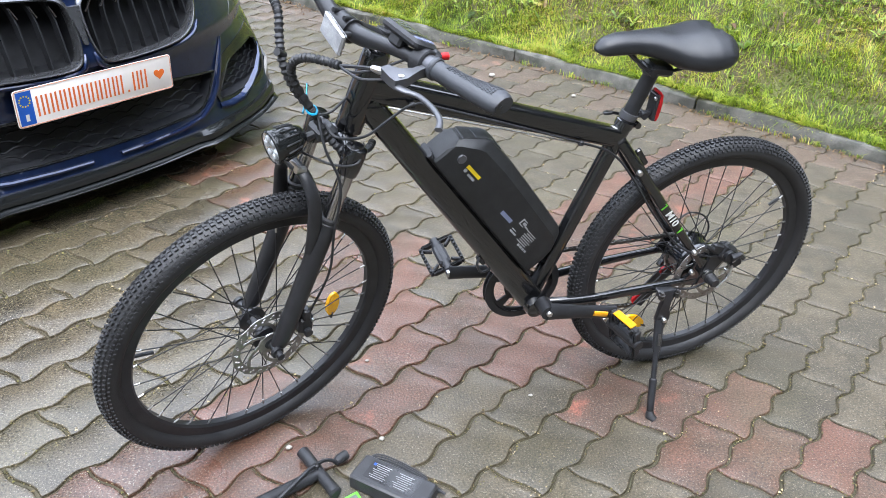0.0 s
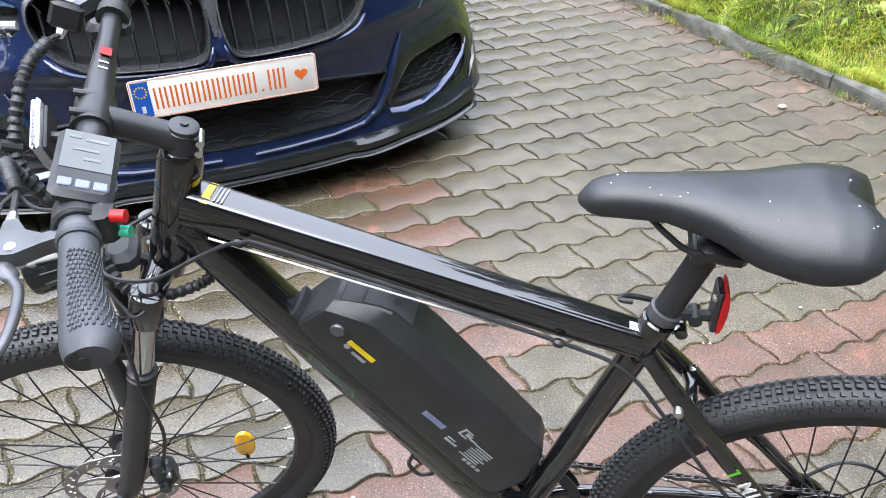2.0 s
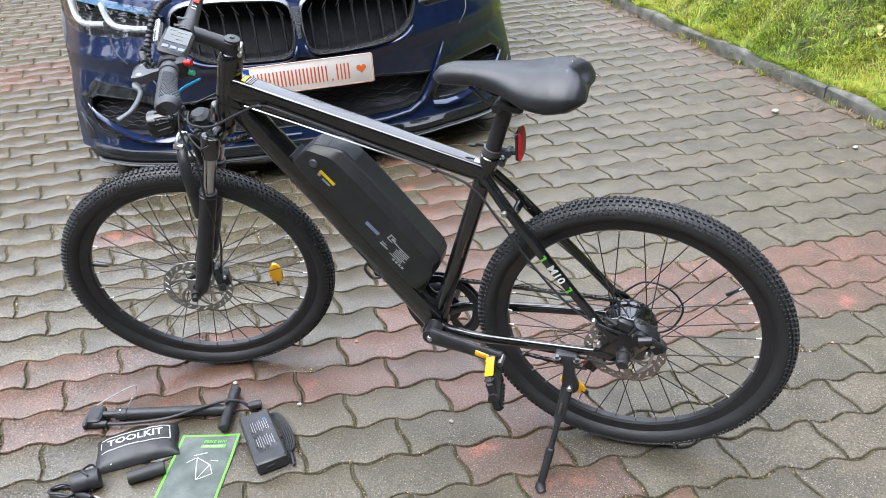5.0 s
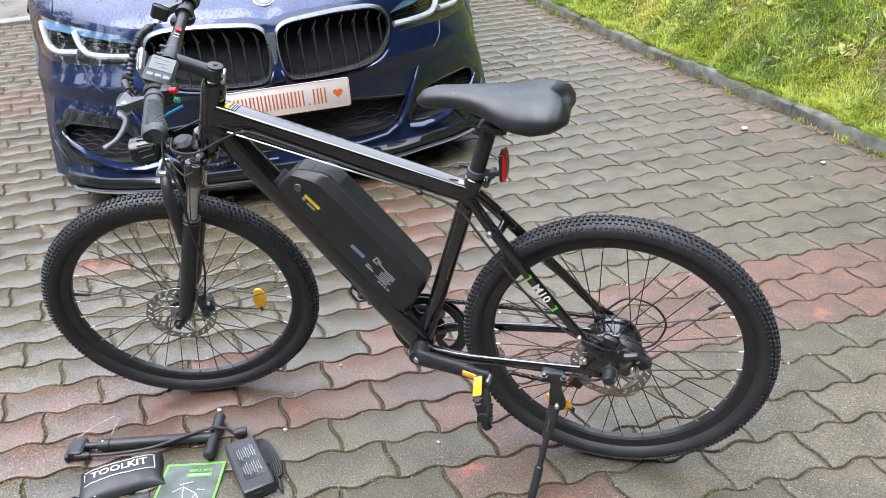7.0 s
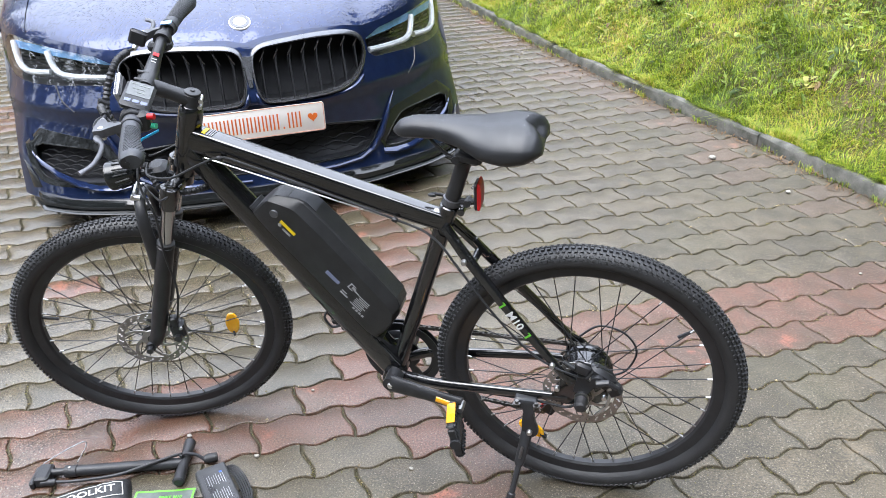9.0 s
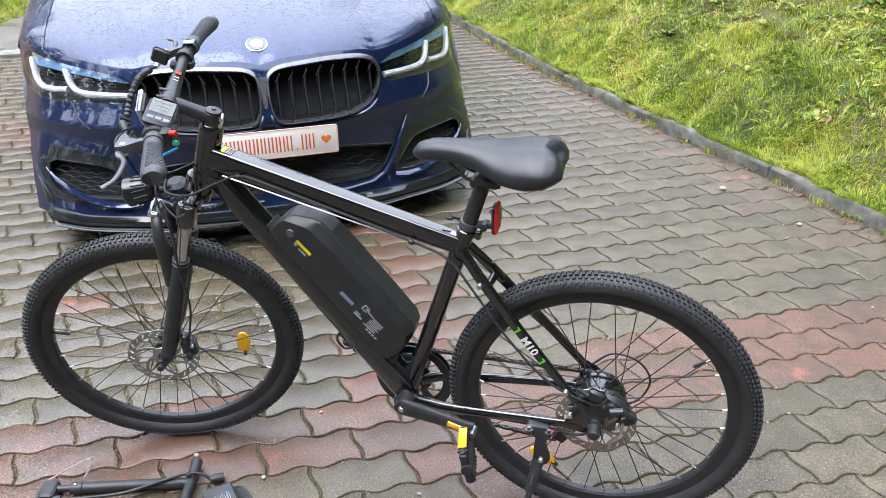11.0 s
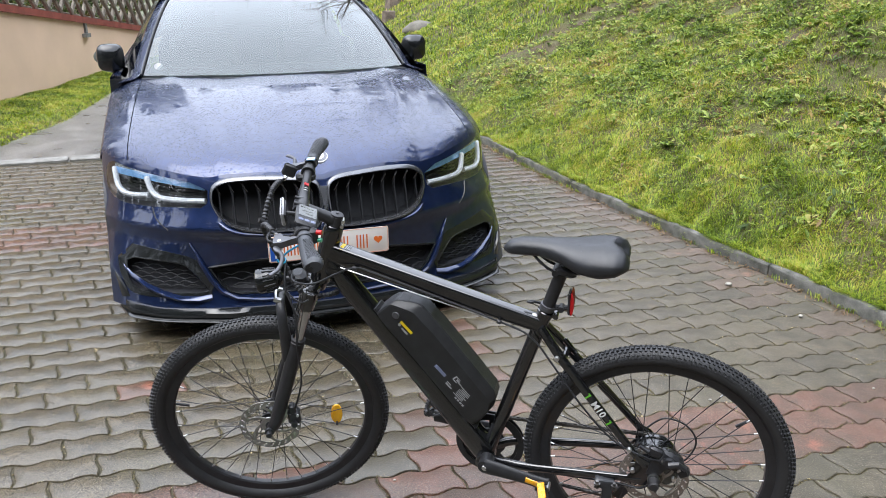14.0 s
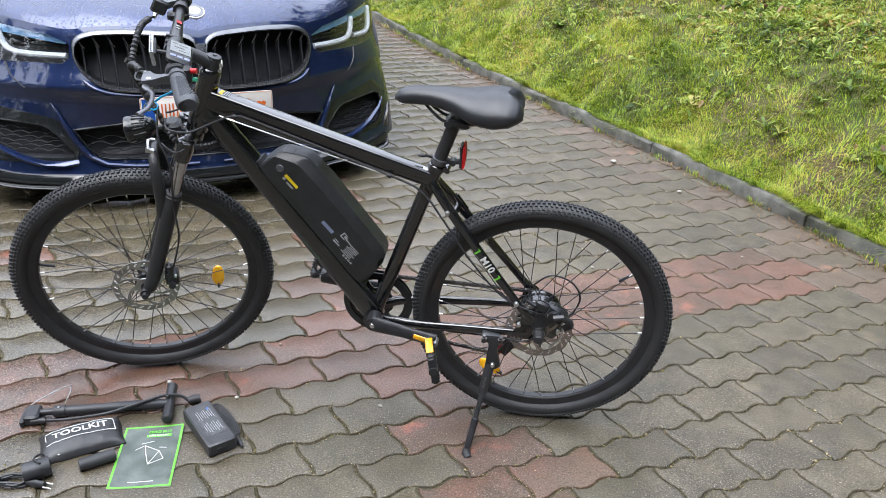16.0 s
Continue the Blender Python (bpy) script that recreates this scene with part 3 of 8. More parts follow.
def blades(name, roots, heights, widths, tilt, material, label, seed):
    """Many thin bent blades as one mesh."""
    g = np.random.default_rng(seed)
    n = len(roots)
    a = np.array([9.0 * noise.noise(Vector(q) * 4.5) for q in roots.tolist()]) + g.normal(0, 0.75, n)
    lean = g.uniform(0.1, tilt, n)
    side = np.stack([np.cos(a), np.sin(a), 0 * a], 1)
    way = np.stack([-np.sin(a), np.cos(a), 0 * a], 1)
    w, h = widths[:, None], heights[:, None]
    upv = np.array([0, 0, 1.0])
    mid = roots + upv * h * 0.6 + way * h * 0.25 * lean[:, None]
    tip = roots + upv * h * (1.0 - 0.3 * lean[:, None]) + way * h * lean[:, None]
    v = np.stack([roots - side * w, roots + side * w, mid + side * w * 0.7, mid - side * w * 0.7, tip], 1).reshape(-1, 3)
    k = np.arange(n)[:, None] * 5
    quads, tris = k + np.array([0, 1, 2, 3]), k + np.array([3, 2, 4])
    me = bpy.data.meshes.new(name)
    me.vertices.add(len(v))
    me.vertices.foreach_set("co", v.ravel())
    loops = np.concatenate([quads, tris], 1).ravel()
    me.loops.add(len(loops))
    me.loops.foreach_set("vertex_index", loops)
    starts = (np.arange(n)[:, None] * 7 + np.array([0, 4])).ravel()
    me.polygons.add(2 * n)
    me.polygons.foreach_set("loop_start", starts)
    me.polygons.foreach_set("loop_total", np.tile([4, 3], n))
    me.update(calc_edges=True)
    me.validate()
    me.materials.append(material)
    return tagged(new(name, me), label, "grass", kind="stuff")


gen = np.random.default_rng(3)
roots = []
bald = lambda d, p: noise.noise(Vector((d * 1.3, p * 1.3, 7.0))) + 0.5 * noise.noise(Vector((d * 4, p * 4, 3.0)))
while len(roots) < 190000:
    p, d = gen.uniform(-1.6, 12.5), gen.uniform(0, 1) ** 1.4 * 7.2
    if gen.random() > (1.0 if p < 5 else 0.55):
        continue
    thin = smooth(0.5, 1.6, d)
    if bald(d, p) < -0.10 and thin > 0 and gen.random() < thin * 0.93:
        continue
    roots.append(bank(d - 0.02, p))
roots = np.array([tuple(q) for q in roots])
tuft = np.array([noise.noise(Vector(q) * 3.1) for q in roots])
hs = gen.uniform(0.014, 0.042, len(roots)) * (1 + 0.9 * np.clip(tuft, -0.5, 1))
blades("bank_grass", roots, hs, gen.uniform(0.0012, 0.0030, len(roots)), 2.1, M_GRASS, "short wet lawn grass with yellowed blades", 5)
# longer, denser growth towards the kerb, some of it hanging over the edge
lush = []
while len(lush) < 125000:
    p, d = gen.uniform(-1.4, 6.5), gen.uniform(0, 1) ** 1.5 * 2.4
    if bald(d * 2.0, p * 2.0) < -0.22 and gen.random() < 0.75:
        continue
    lush.append(tuple(bank(d + 0.004, p)))
# tufts that creep over the top of the kerb
while len(lush) < 143000:
    p = gen.uniform(-1.4, 6.5)
    reach = 0.020 + 0.045 * noise.noise(Vector((p * 4.0, 2.0, 0))) + 0.02 * noise.noise(Vector((p * 17.0, 5.0, 0)))
    if reach > 0:
        q = lay(kerb_r(p) + 0.092 - gen.uniform(0, 1) * reach, p)
        lush.append((q.x, q.y, 0.058))
lush = np.array(lush)
tuft = np.array([noise.noise(Vector(q) * 5.3) for q in lush])
blades("kerbside_grass", lush, gen.uniform(0.018, 0.050, len(lush)) * (1 + 0.8 * np.clip(tuft, -0.5, 1)), gen.uniform(0.0009, 0.0024, len(lush)), 2.2, M_GRASS, "thick fresh grass growing along the kerb", 11)

far_roots = []
while len(far_roots) < 55000:
    p, d = gen.uniform(7.5, 19), gen.uniform(0, 1) ** 1.2 * 6.5
    far_roots.append(tuple(bank(d, p)))
blades("far_bank_grass", np.array(far_roots), gen.uniform(0.03, 0.08, len(far_roots)), gen.uniform(0.004, 0.009, len(far_roots)), 1.2, M_GRASS, "grass high on the bank behind the car", 6)


def leaf_geo(length, width, curl, lobes):
    """A leaf along +y as a bent strip of quads with a toothed outline."""
    v, f = [], []
    for k in range(4):
        t = k / 3
        w = width * (math.sin(math.pi * min(1, t * 0.93 + 0.05)) ** 0.8) * (1 if k % 2 == 0 or not lobes else 0.55)
        z = math.sin(t * math.pi * 0.8) * curl
        v += [(-w, t * length, z + w * 0.25), (0, t * length, z), (w, t * length, z + w * 0.25)]
    for k in range(3):
        o = 3 * k
        f += [(o, o + 1, o + 4, o + 3), (o + 1, o + 2, o + 5, o + 4)]
    return v, f


def scatter_leaves(name, material, label, spots, seed):
    """spots: (place, normal turn, size, leaves, lobed)."""
    g, rr = Geo(), random.Random(seed)
    for place, size, count, lobed in spots:
        t0 = rr.uniform(0, math.tau)
        for k in range(count):
            v, f = leaf_geo(size * rr.uniform(0.7, 1.2), size * rr.uniform(0.13, 0.2), size * rr.uniform(0.1, 0.35), lobed)
            m = Matrix.Translation(place) @ Euler((rr.uniform(0.0, 0.55), rr.uniform(-0.3, 0.3), t0 + k * math.tau / count + rr.uniform(-0.4, 0.4))).to_matrix().to_4x4()
            g.add(v, f, m)
    me = g.mesh(name, material, 0)
    me.shade_smooth()
    return tagged(new(name, me), label, "plants", kind="stuff")


def ground_cover(count, seed):
    """Small folded leaves lying close to the soil, as one mesh."""
    g = np.random.default_rng(seed)
    place = []
    while len(place) < count:
        p, d = g.uniform(-1.6, 12.0), 0.12 + g.uniform(0, 1) ** 0.9 * 6.2
        if bald(d, p) < -0.12 or g.random() > 0.30 + 0.7 * smooth(0.2, 1.6, d) * (0.5 + 0.9 * max(0, bald(d + 5, p * 1.5))):
            continue
        place.append(tuple(bank(d, p)))
    c = np.array(place)
    c[:, 2] += g.uniform(0.004, 0.034, count)
    a, ln = g.uniform(0, math.tau, count), g.uniform(0.018, 0.075, count) * g.uniform(0.6, 1.0, count)
    wd, up_ = ln * g.uniform(0.18, 0.45, count), g.uniform(-0.3, 0.9, count)
    way = np.stack([np.cos(a), np.sin(a), up_], 1) * ln[:, None] / 2
    side = np.stack([-np.sin(a), np.cos(a), g.uniform(-0.5, 0.5, count)], 1) * wd[:, None] / 2
    fold = np.stack([0 * a, 0 * a, wd * 0.25], 1)
    v = np.stack([c - way, c + side + fold, c + way, c - side + fold], 1).reshape(-1, 3)
    k = np.arange(count)[:, None] * 4
    me = mesh_of("ground_cover", v.tolist(), (k + np.array([0, 1, 2])).tolist() + (k + np.array([0, 2, 3])).tolist(), [M_WEED], None, 0)
    return tagged(new("ground_cover", me), "low clover and weed leaves covering the bank", "plants", kind="stuff")


ground_cover(150000, 21)
rr = random.Random(11)
spots = []
for _ in range(8800):
    p, d = rr.uniform(-1.2, 9.5), 0.25 + rr.random() ** 0.8 * 5.6
    if bald(d + 3, p) < rr.uniform(-0.5, 0.25):
        continue
    spots.append((bank(d, p) + Vector((0, 0, 0.012)), rr.uniform(0.025, 0.080), rr.randint(4, 9), rr.random() < 0.7))
scatter_leaves("bank_weeds", M_WEED, "broad-leaved weeds and dandelion rosettes in the grass", spots, 12)
spots = [(bank(rr.uniform(0.1, 4.5), rr.uniform(-1.2, 8)) + Vector((0, 0, 0.030)), rr.uniform(0.03, 0.07), 1, rr.random() < 0.5) for _ in range(800)]
spots += [(lay(kerb_r(p) + 0.042 - abs(rr.gauss(0.0, 0.05)), p, 0.004), rr.uniform(0.008, 0.028), 1, False) for p in (rr.uniform(-1.5, 6) for _ in range(1300))]
scatter_leaves("fallen_leaves", M_DEADLEAF, "fallen brown leaves on grass and along the kerb", spots, 13)
tufts = np.array([tuple(lay(kerb_r(p) + 0.040 - abs(gen.normal(0, 0.012)), p, 0.0)) for p in np.repeat(gen.uniform(-1.5, 7, 60), 22) + gen.normal(0, 0.03, 1320)])
blades("kerb_weeds", tufts, gen.uniform(0.01, 0.045, len(tufts)), gen.uniform(0.001, 0.002, len(tufts)), 1.3, M_GRASS, "sparse grass tufts at the foot of the kerb", 8)

# grit and moss in the joints
M_GRIT = leaf_mat("joint_grit_and_moss", [(0.040, 0.034, 0.018), (0.085, 0.076, 0.028), (0.13, 0.12, 0.035), (0.15, 0.11, 0.055), (0.09, 0.075, 0.045), (0.40, 0.32, 0.18)], 0.85, 0.0)
g, rr = Geo(), random.Random(21)
crumbs = 0
while crumbs < 42000:
    k, x = rr.randint(-8, 22), rr.uniform(-1.6, 2.2)
    y = FIRST + COURSE * k
    if rr.random() < 0.34:
        n = rr.randint(-12, 6)
        y += COURSE * rr.random()
        e = (y - FIRST - COURSE * (k + 0.5)) / (COURSE / 2)
        x = joint_r(k, n) - 0.0085 * e - 0.0055 * math.sin(math.pi * e) + rr.gauss(0, 0.0036)
    else:
        y += wave(x - joint_r(k, 0)) + rr.gauss(0, 0.0042)
    if noise.noise(Vector((x * 3.3, y * 3.3, 1.0))) + 0.5 * noise.noise(Vector((x * 14, y * 14, 1.0))) < rr.uniform(-0.7, 0.35):
        continue
    crumbs += 1
    s = rr.uniform(0.0010, 0.0026) if rr.random() < 0.88 else rr.uniform(0.0025, 0.0050)
    q = lay_paver(x, y, rr.uniform(-0.0055, 0.0002))
    v = [(s, 0, 0), (-s * 0.6, s, 0), (-s * 0.6, -s, 0), (rr.uniform(-0.4, 0.4) * s, 0, s * 0.9)]
    g.add(v, [(0, 1, 3), (1, 2, 3), (2, 0, 3)], Matrix.Translation(q) @ Matrix.Rotation(rr.uniform(0, 6), 4, "Z"))
for _ in range(2600):
    x, y, s = rr.uniform(-1.5, 2.2), rr.uniform(-1.0, 2.4), rr.uniform(0.0008, 0.0024)
    g.add([(s, 0, 0), (-s * 0.6, s, 0), (-s * 0.6, -s, 0), (0, 0, s * 0.9)], [(0, 1, 3), (1, 2, 3), (2, 0, 3)], Matrix.Translation(lay_paver(x, y, 0.0004)) @ Matrix.Rotation(rr.uniform(0, 6), 4, "Z"))
tagged(new("joint_grit", g.mesh("joint_grit", M_GRIT, 0)), "grit, leaf crumbs and moss in the paving joints", "grit", kind="stuff")


def pebble(place, s, label):
    g, pr = Geo(), random.Random(int(place[0] * 1000))
    rings = []
    for a in range(1, 6):
        t = math.pi * a / 6
        rings.append([(s * math.sin(t) * math.cos(c) * pr.uniform(0.85, 1.15), s * 0.8 * math.sin(t) * math.sin(c) * pr.uniform(0.85, 1.15), s * 0.6 - s * 0.6 * math.cos(t)) for c in (math.tau * j / 8 for j in range(8))])
    g.rings(rings)
    ob = new("pebble", g.mesh("pebble", M_STONE_BITS, 60))
    ob.matrix_world = Matrix.Translation(place)
    return tagged(ob, label, "pebble", "pebbles on the paving")


pebble((0.662, 2.281, 0), 0.017, "pale rounded pebble lying on grey paving")
pebble((0.98, 1.98, 0), 0.012, "small pale pebble lying near the kerb")
pebble((-0.30, -0.06, 0), 0.007, "small pale pebble beside the charger")
pebble((-0.51, -0.05, 0), 0.008, "small pale pebble on red paving")
for x, y in ((0.09, 0.02), (-0.29, 0.22), (0.62, 1.06), (1.2, 1.35)):
    pebble((x, y, 0), 0.006, "tiny pale pebble in a paving joint")

# ---- beyond the paving: road strip, verge, garden wall ----
road = new("road", Geo().sheet([[lay(r, p, -0.0125 + 0.002 * (p > 6)) for r in (-9, -6, -3, 0, 2.3)] for p in (5.70, 6.4, 8, 12, 20)]).mesh("road", M_ASPHALT, 0))
tagged(road, "wet grey asphalt strip beyond the paving", "road", kind="structure")
edging = thing("edging", Matrix(), "pale concrete edging stones where the paving ends", "edging", kind="structure")
for k in range(8):
    g = Geo().box((0.94, 0.15, 0.06), Matrix.Translation(lay(-6.0 + k * 0.96, 5.745, -0.012)) @ Matrix.Rotation(ROW, 4, "Z"), 0.008)
    part("edging_stone", g, M_EDGING, edging)
WD, WN = Vector((-0.342, 0.940, 0)), Vector((0.940, 0.342, 0))
W0 = Vector((-8.01, 6.107, 0))
at_wall = lambda s, z, o=0.0: W0 + WD * s + WN * o + Vector((0, 0, z))
eave = lambda s: 1.10 - 0.117 * s


def verge(s, t, z=0.0):
    """Across the verge: t 0 at the road, 1 at the wall."""
    a, b = W0 + WD * s + WN * max(0.35, 1.25 - 0.17 * max(0, s + 1.4)), at_wall(s, 0, -0.05)
    q = a.lerp(b, t)
    q.z = -0.03 + 0.045 * smooth(0, 0.12, t) + 0.05 * t + z + 0.025 * noise.noise(q * 1.5) * smooth(0, 0.2, t)
    return q


vg = new("verge", Geo().sheet([[verge(s, t) for t in np.linspace(0, 1, 9)] for s in np.linspace(-6, 12, 60)]).mesh("verge", M_BANK, 0))
vg.data.shade_smooth()
tagged(vg, "narrow grass verge in front of the wall", "verge", kind="structure")
vr = np.array([tuple(verge(s, t, 0.0)) for s, t in zip(gen.uniform(-4.5, 8, 70000), gen.uniform(0.0, 1, 70000))])
blades("verge_grass", vr, gen.uniform(0.012, 0.034, len(vr)), gen.uniform(0.003, 0.006, len(vr)), 1.5, M_GRASS, "bright green verge grass before the wall", 9)

M_RENDER = mat("beige_wall_render", (0.64, 0.46, 0.32), 0.85, var=0.06, scale=1.2, fine=90, bump=0.002)
M_FASCIA = mat("red_brown_painted_board", (0.22, 0.05, 0.035), 0.6, var=0.2, scale=5, fine=90)
M_LATTICE = mat("weathered_grey_timber", (0.20, 0.175, 0.135), 0.8, var=0.3, scale=8, fine=120, bump=0.003, col2=(0.12, 0.10, 0.08))
M_ZINC = mat("grey_zinc_sheet", (0.2, 0.2, 0.2), 0.45, 0.5, var=0.2)
wall = thing("wall_west", Matrix(), "low beige rendered garage wall with a red fascia board", "wall", kind="structure")
part("plaster", Geo().rings([[at_wall(s, -0.2), at_wall(s, eave(s)), at_wall(s, eave(s), -0.25), at_wall(s, -0.2, -0.25)] for s in (-6.0, 0, 4, 9.0)]), M_RENDER, wall)
part("fascia", Geo().rings([[at_wall(s, eave(s) - 0.004, 0.05), at_wall(s, eave(s) + 0.085, 0.05), at_wall(s, eave(s) + 0.085, -0.3), at_wall(s, eave(s) + 0.004, -0.3)] for s in (-6.0, 0, 4, 9.0)]), M_FASCIA, wall, "red-brown fascia board")
br = Geo()
br.rings([[at_wall(s, eave(2.2) + z, o) for s, z in ((2.17, 0.0), (2.23, 0.0), (2.23, -0.17), (2.17, -0.17))] for o in (0.004, 0.035)])
br.rings([[at_wall(s, eave(2.2) + z, o) for s, z in ((2.08, -0.15), (2.24, -0.15), (2.24, -0.205), (2.08, -0.205))] for o in (0.004, 0.07)])
part("bracket", br, M_ZINC, wall, "grey sheet-metal bracket")
fence = thing("lattice_fence", Matrix(), "weathered diagonal timber lattice fence above the garage wall", "fence")
for k in range(42):
    for way in (-1, 1):
        s = -6.0 + k * 0.36
        z0, z1 = eave(s) + 0.09, eave(s) + 0.80
        run = 0.62 * way
        a, b = at_wall(s, z0, -0.02 - 0.03 * (way > 0)), at_wall(s + run, z1 - 0.117 * run, -0.02 - 0.03 * (way > 0))
        g = Geo()
        g.tube([a, b], 0.034, 6)
        part("batten", g, M_LATTICE, fence)
for z in (0.10, 0.82):
    part("rail", Geo().tube([at_wall(s, eave(s) + z, -0.10) for s in (-6.2, 0, 4, 9)], 0.035, 6), M_LATTICE, fence)

# shrubs behind the fence, tree stump and stone on the bank
M_SHRUB = leaf_mat("dark_shrub_leaves", [(0.03, 0.05, 0.012), (0.06, 0.09, 0.02), (0.13, 0.13, 0.03), (0.16, 0.10, 0.03)])
M_BARK = mat("rough_grey_bark", (0.11, 0.085, 0.065), 0.9, var=0.35, scale=9, fine=60, bump=0.01)
for k, s in enumerate((0.5, 2.6, 4.6, 7.0)):
    sh = thing("shrub", Matrix.Translation(at_wall(s, 0, -1.6)), "dense dark green shrub behind the lattice fence", "shrub", "shrubs behind the fence")
    pr = random.Random(40 + k)
    st = Geo()
    for j in range(6):
        a = j * 1.05
        st.tube(curve_pts([(0, 0, 0), (0.15 * math.cos(a), 0.15 * math.sin(a), 0.8), (0.5 * math.cos(a), 0.5 * math.sin(a), 1.7)], 4), [0.03 - 0.003 * i for i in range(9)], 6)
    part("stems", st, M_BARK, sh)
    cr = Geo()
    for _ in range(1500):
        d = Vector((pr.gauss(0, 1), pr.gauss(0, 1), pr.gauss(0, 0.8))).normalized() * pr.uniform(0.3, 1) ** 0.4
        c = Vector((d.x * 0.95, d.y * 0.8, 1.15 + d.z * 0.75))
        v, f = leaf_geo(pr.uniform(0.06, 0.13), 0.028, 0.02, False)
        cr.add(v, f, Matrix.Translation(c) @ Euler((pr.uniform(-1, 1), pr.uniform(-1, 1), pr.uniform(0, 6))).to_matrix().to_4x4())
    part("crown", cr, M_SHRUB, sh, sharp=0)


# ---- the car ----
CAR = pose(-0.985, 1.163, 0, 0, 0, 37.2)
car = thing("car", CAR, "dark blue metallic saloon car, wet with rain, parked on the paving", "car")
NOSE_Z = (0.03, 0.08, 0.12, 0.16, 0.22, 0.34, 0.43, 0.468, 0.484, 0.52, 0.60, 0.68, 0.72, 0.76)
NOSE_Y = (0.05, 0.0, -0.005, 0.015, 0.040, 0.040, 0.030, 0.012, 0.000, 0.014, 0.05, 0.085, 0.11, 0.15)


def nose(x, z):
    """How far back the front of the car lies at a place across and a height."""
    x = abs(x)
    k = 0.5 + 0.5 * smooth(0.2, 0.6, z)
    base = sum(float(np.interp(z + o, NOSE_Z, NOSE_Y)) for o in (-0.008, -0.004, 0, 0.004, 0.008)) / 5
    return base + (0.38 * x * x + 0.28 * x ** 4) * k + 5 * max(0, x - 0.84) ** 2


def edge_z(x):
    """The bonnet's leading edge: over the grilles, dipping between them, then along the lamps."""
    return float(np.interp(abs(x), (0, 0.03, 0.07, 0.25, 0.40, 0.47, 0.57, 0.69, 0.84, 0.93), (0.694, 0.700, 0.709, 0.716, 0.708, 0.694, 0.703, 0.721, 0.736, 0.730)))


def rounded(line, cut=2):
    for _ in range(cut):
        line = [q for a, b in zip(line, line[1:] + line[:1]) for q in ((a[0] * 0.78 + b[0] * 0.22, a[1] * 0.78 + b[1] * 0.22), (a[0] * 0.22 + b[0] * 0.78, a[1] * 0.22 + b[1] * 0.78))]
    return line


def dense(line, step=0.012):
    out = []
    for a, b in zip(line, line[1:] + line[:1]):
        n = max(1, int(math.dist(a, b) / step))
        out += [(lerp(a[0], b[0], k / n), lerp(a[1], b[1], k / n)) for k in range(n)]
    return out


def inside(q, line):
    hit = False
    for a, b in zip(line, line[1:] + line[:1]):
        if (a[1] > q[1]) != (b[1] > q[1]) and q[0] < (b[0] - a[0]) * (q[1] - a[1]) / (b[1] - a[1]) + a[0]:
            hit = not hit
    return hit


def nearest(q, line):
    best, at = 1e9, q
    for a, b in zip(line, line[1:] + line[:1]):
        dx, dz = b[0] - a[0], b[1] - a[1]
        t = min(1, max(0, ((q[0] - a[0]) * dx + (q[1] - a[1]) * dz) / (dx * dx + dz * dz + 1e-12)))
        c = (a[0] + t * dx, a[1] + t * dz)
        d = math.dist(c, q)
        if d < best:
            best, at = d, c
    return best, at


flip = lambda line: [(-x, z) for x, z in reversed(line)]
KIDNEY = rounded([(0.020, 0.56), (0.020, 0.62), (0.026, 0.652), (0.05, 0.670), (0.09, 0.679), (0.26, 0.688), (0.38, 0.682), (0.43, 0.668), (0.458, 0.645), (0.466, 0.60), (0.448, 0.555), (0.41, 0.517), (0.35, 0.494), (0.26, 0.485), (0.12, 0.482), (0.06, 0.486), (0.032, 0.505)])
LAMP = rounded([(0.474, 0.664), (0.486, 0.574), (0.60, 0.571), (0.714, 0.562), (0.83, 0.557), (0.892, 0.572), (0.912, 0.62), (0.902, 0.69), (0.872, 0.722), (0.80, 0.706)], 1)
SIDE_INTAKE = rounded([(0.842, 0.348), (0.70, 0.345), (0.605, 0.335), (0.560, 0.292), (0.508, 0.222), (0.53, 0.207), (0.75, 0.206), (0.825, 0.222), (0.850, 0.28)], 1)
SIDE_PANEL = rounded([(0.888, 0.405), (0.80, 0.400), (0.62, 0.376), (0.548, 0.356), (0.500, 0.280), (0.462, 0.212), (0.52, 0.194), (0.76, 0.190), (0.850, 0.205), (0.882, 0.28)], 1)
MID_INTAKE = rounded([(-0.525, 0.350), (0.525, 0.350), (0.445, 0.218), (0.37, 0.200), (-0.37, 0.200), (-0.445, 0.218)], 1)
HOLES = [KIDNEY, flip(KIDNEY), LAMP, flip(LAMP), SIDE_INTAKE, flip(SIDE_INTAKE), MID_INTAKE]

# front bumper skin with its openings
NXC, NZC = 190, 66
grid = {}
for a in range(NXC + 1):
    for b in range(NZC + 1):
        x = lerp(-0.925, 0.925, a / NXC)
        z = lerp(0.145, edge_z(x), b / NZC)
        for h in HOLES:
            if abs(x) < 0.96:
                d, at = nearest((x, z), h) if min(p[0] for p in h) - 0.02 < x < max(p[0] for p in h) + 0.02 else (1, None)
                if d < 0.0056 and 0 < b < NZC:
                    x, z = at
                    break
        grid[a, b] = (x, nose(x, z), z)
g = Geo()
keep = []
for a in range(NXC):
    for b in range(NZC):
        q = [grid[c] for c in ((a, b), (a + 1, b), (a + 1, b + 1), (a, b + 1))]
        c = (sum(p[0] for p in q) / 4, sum(p[2] for p in q) / 4)
        if not any(inside(c, h) for h in HOLES):
            keep.append((a, b))
idx = {}
verts, faces = [], []
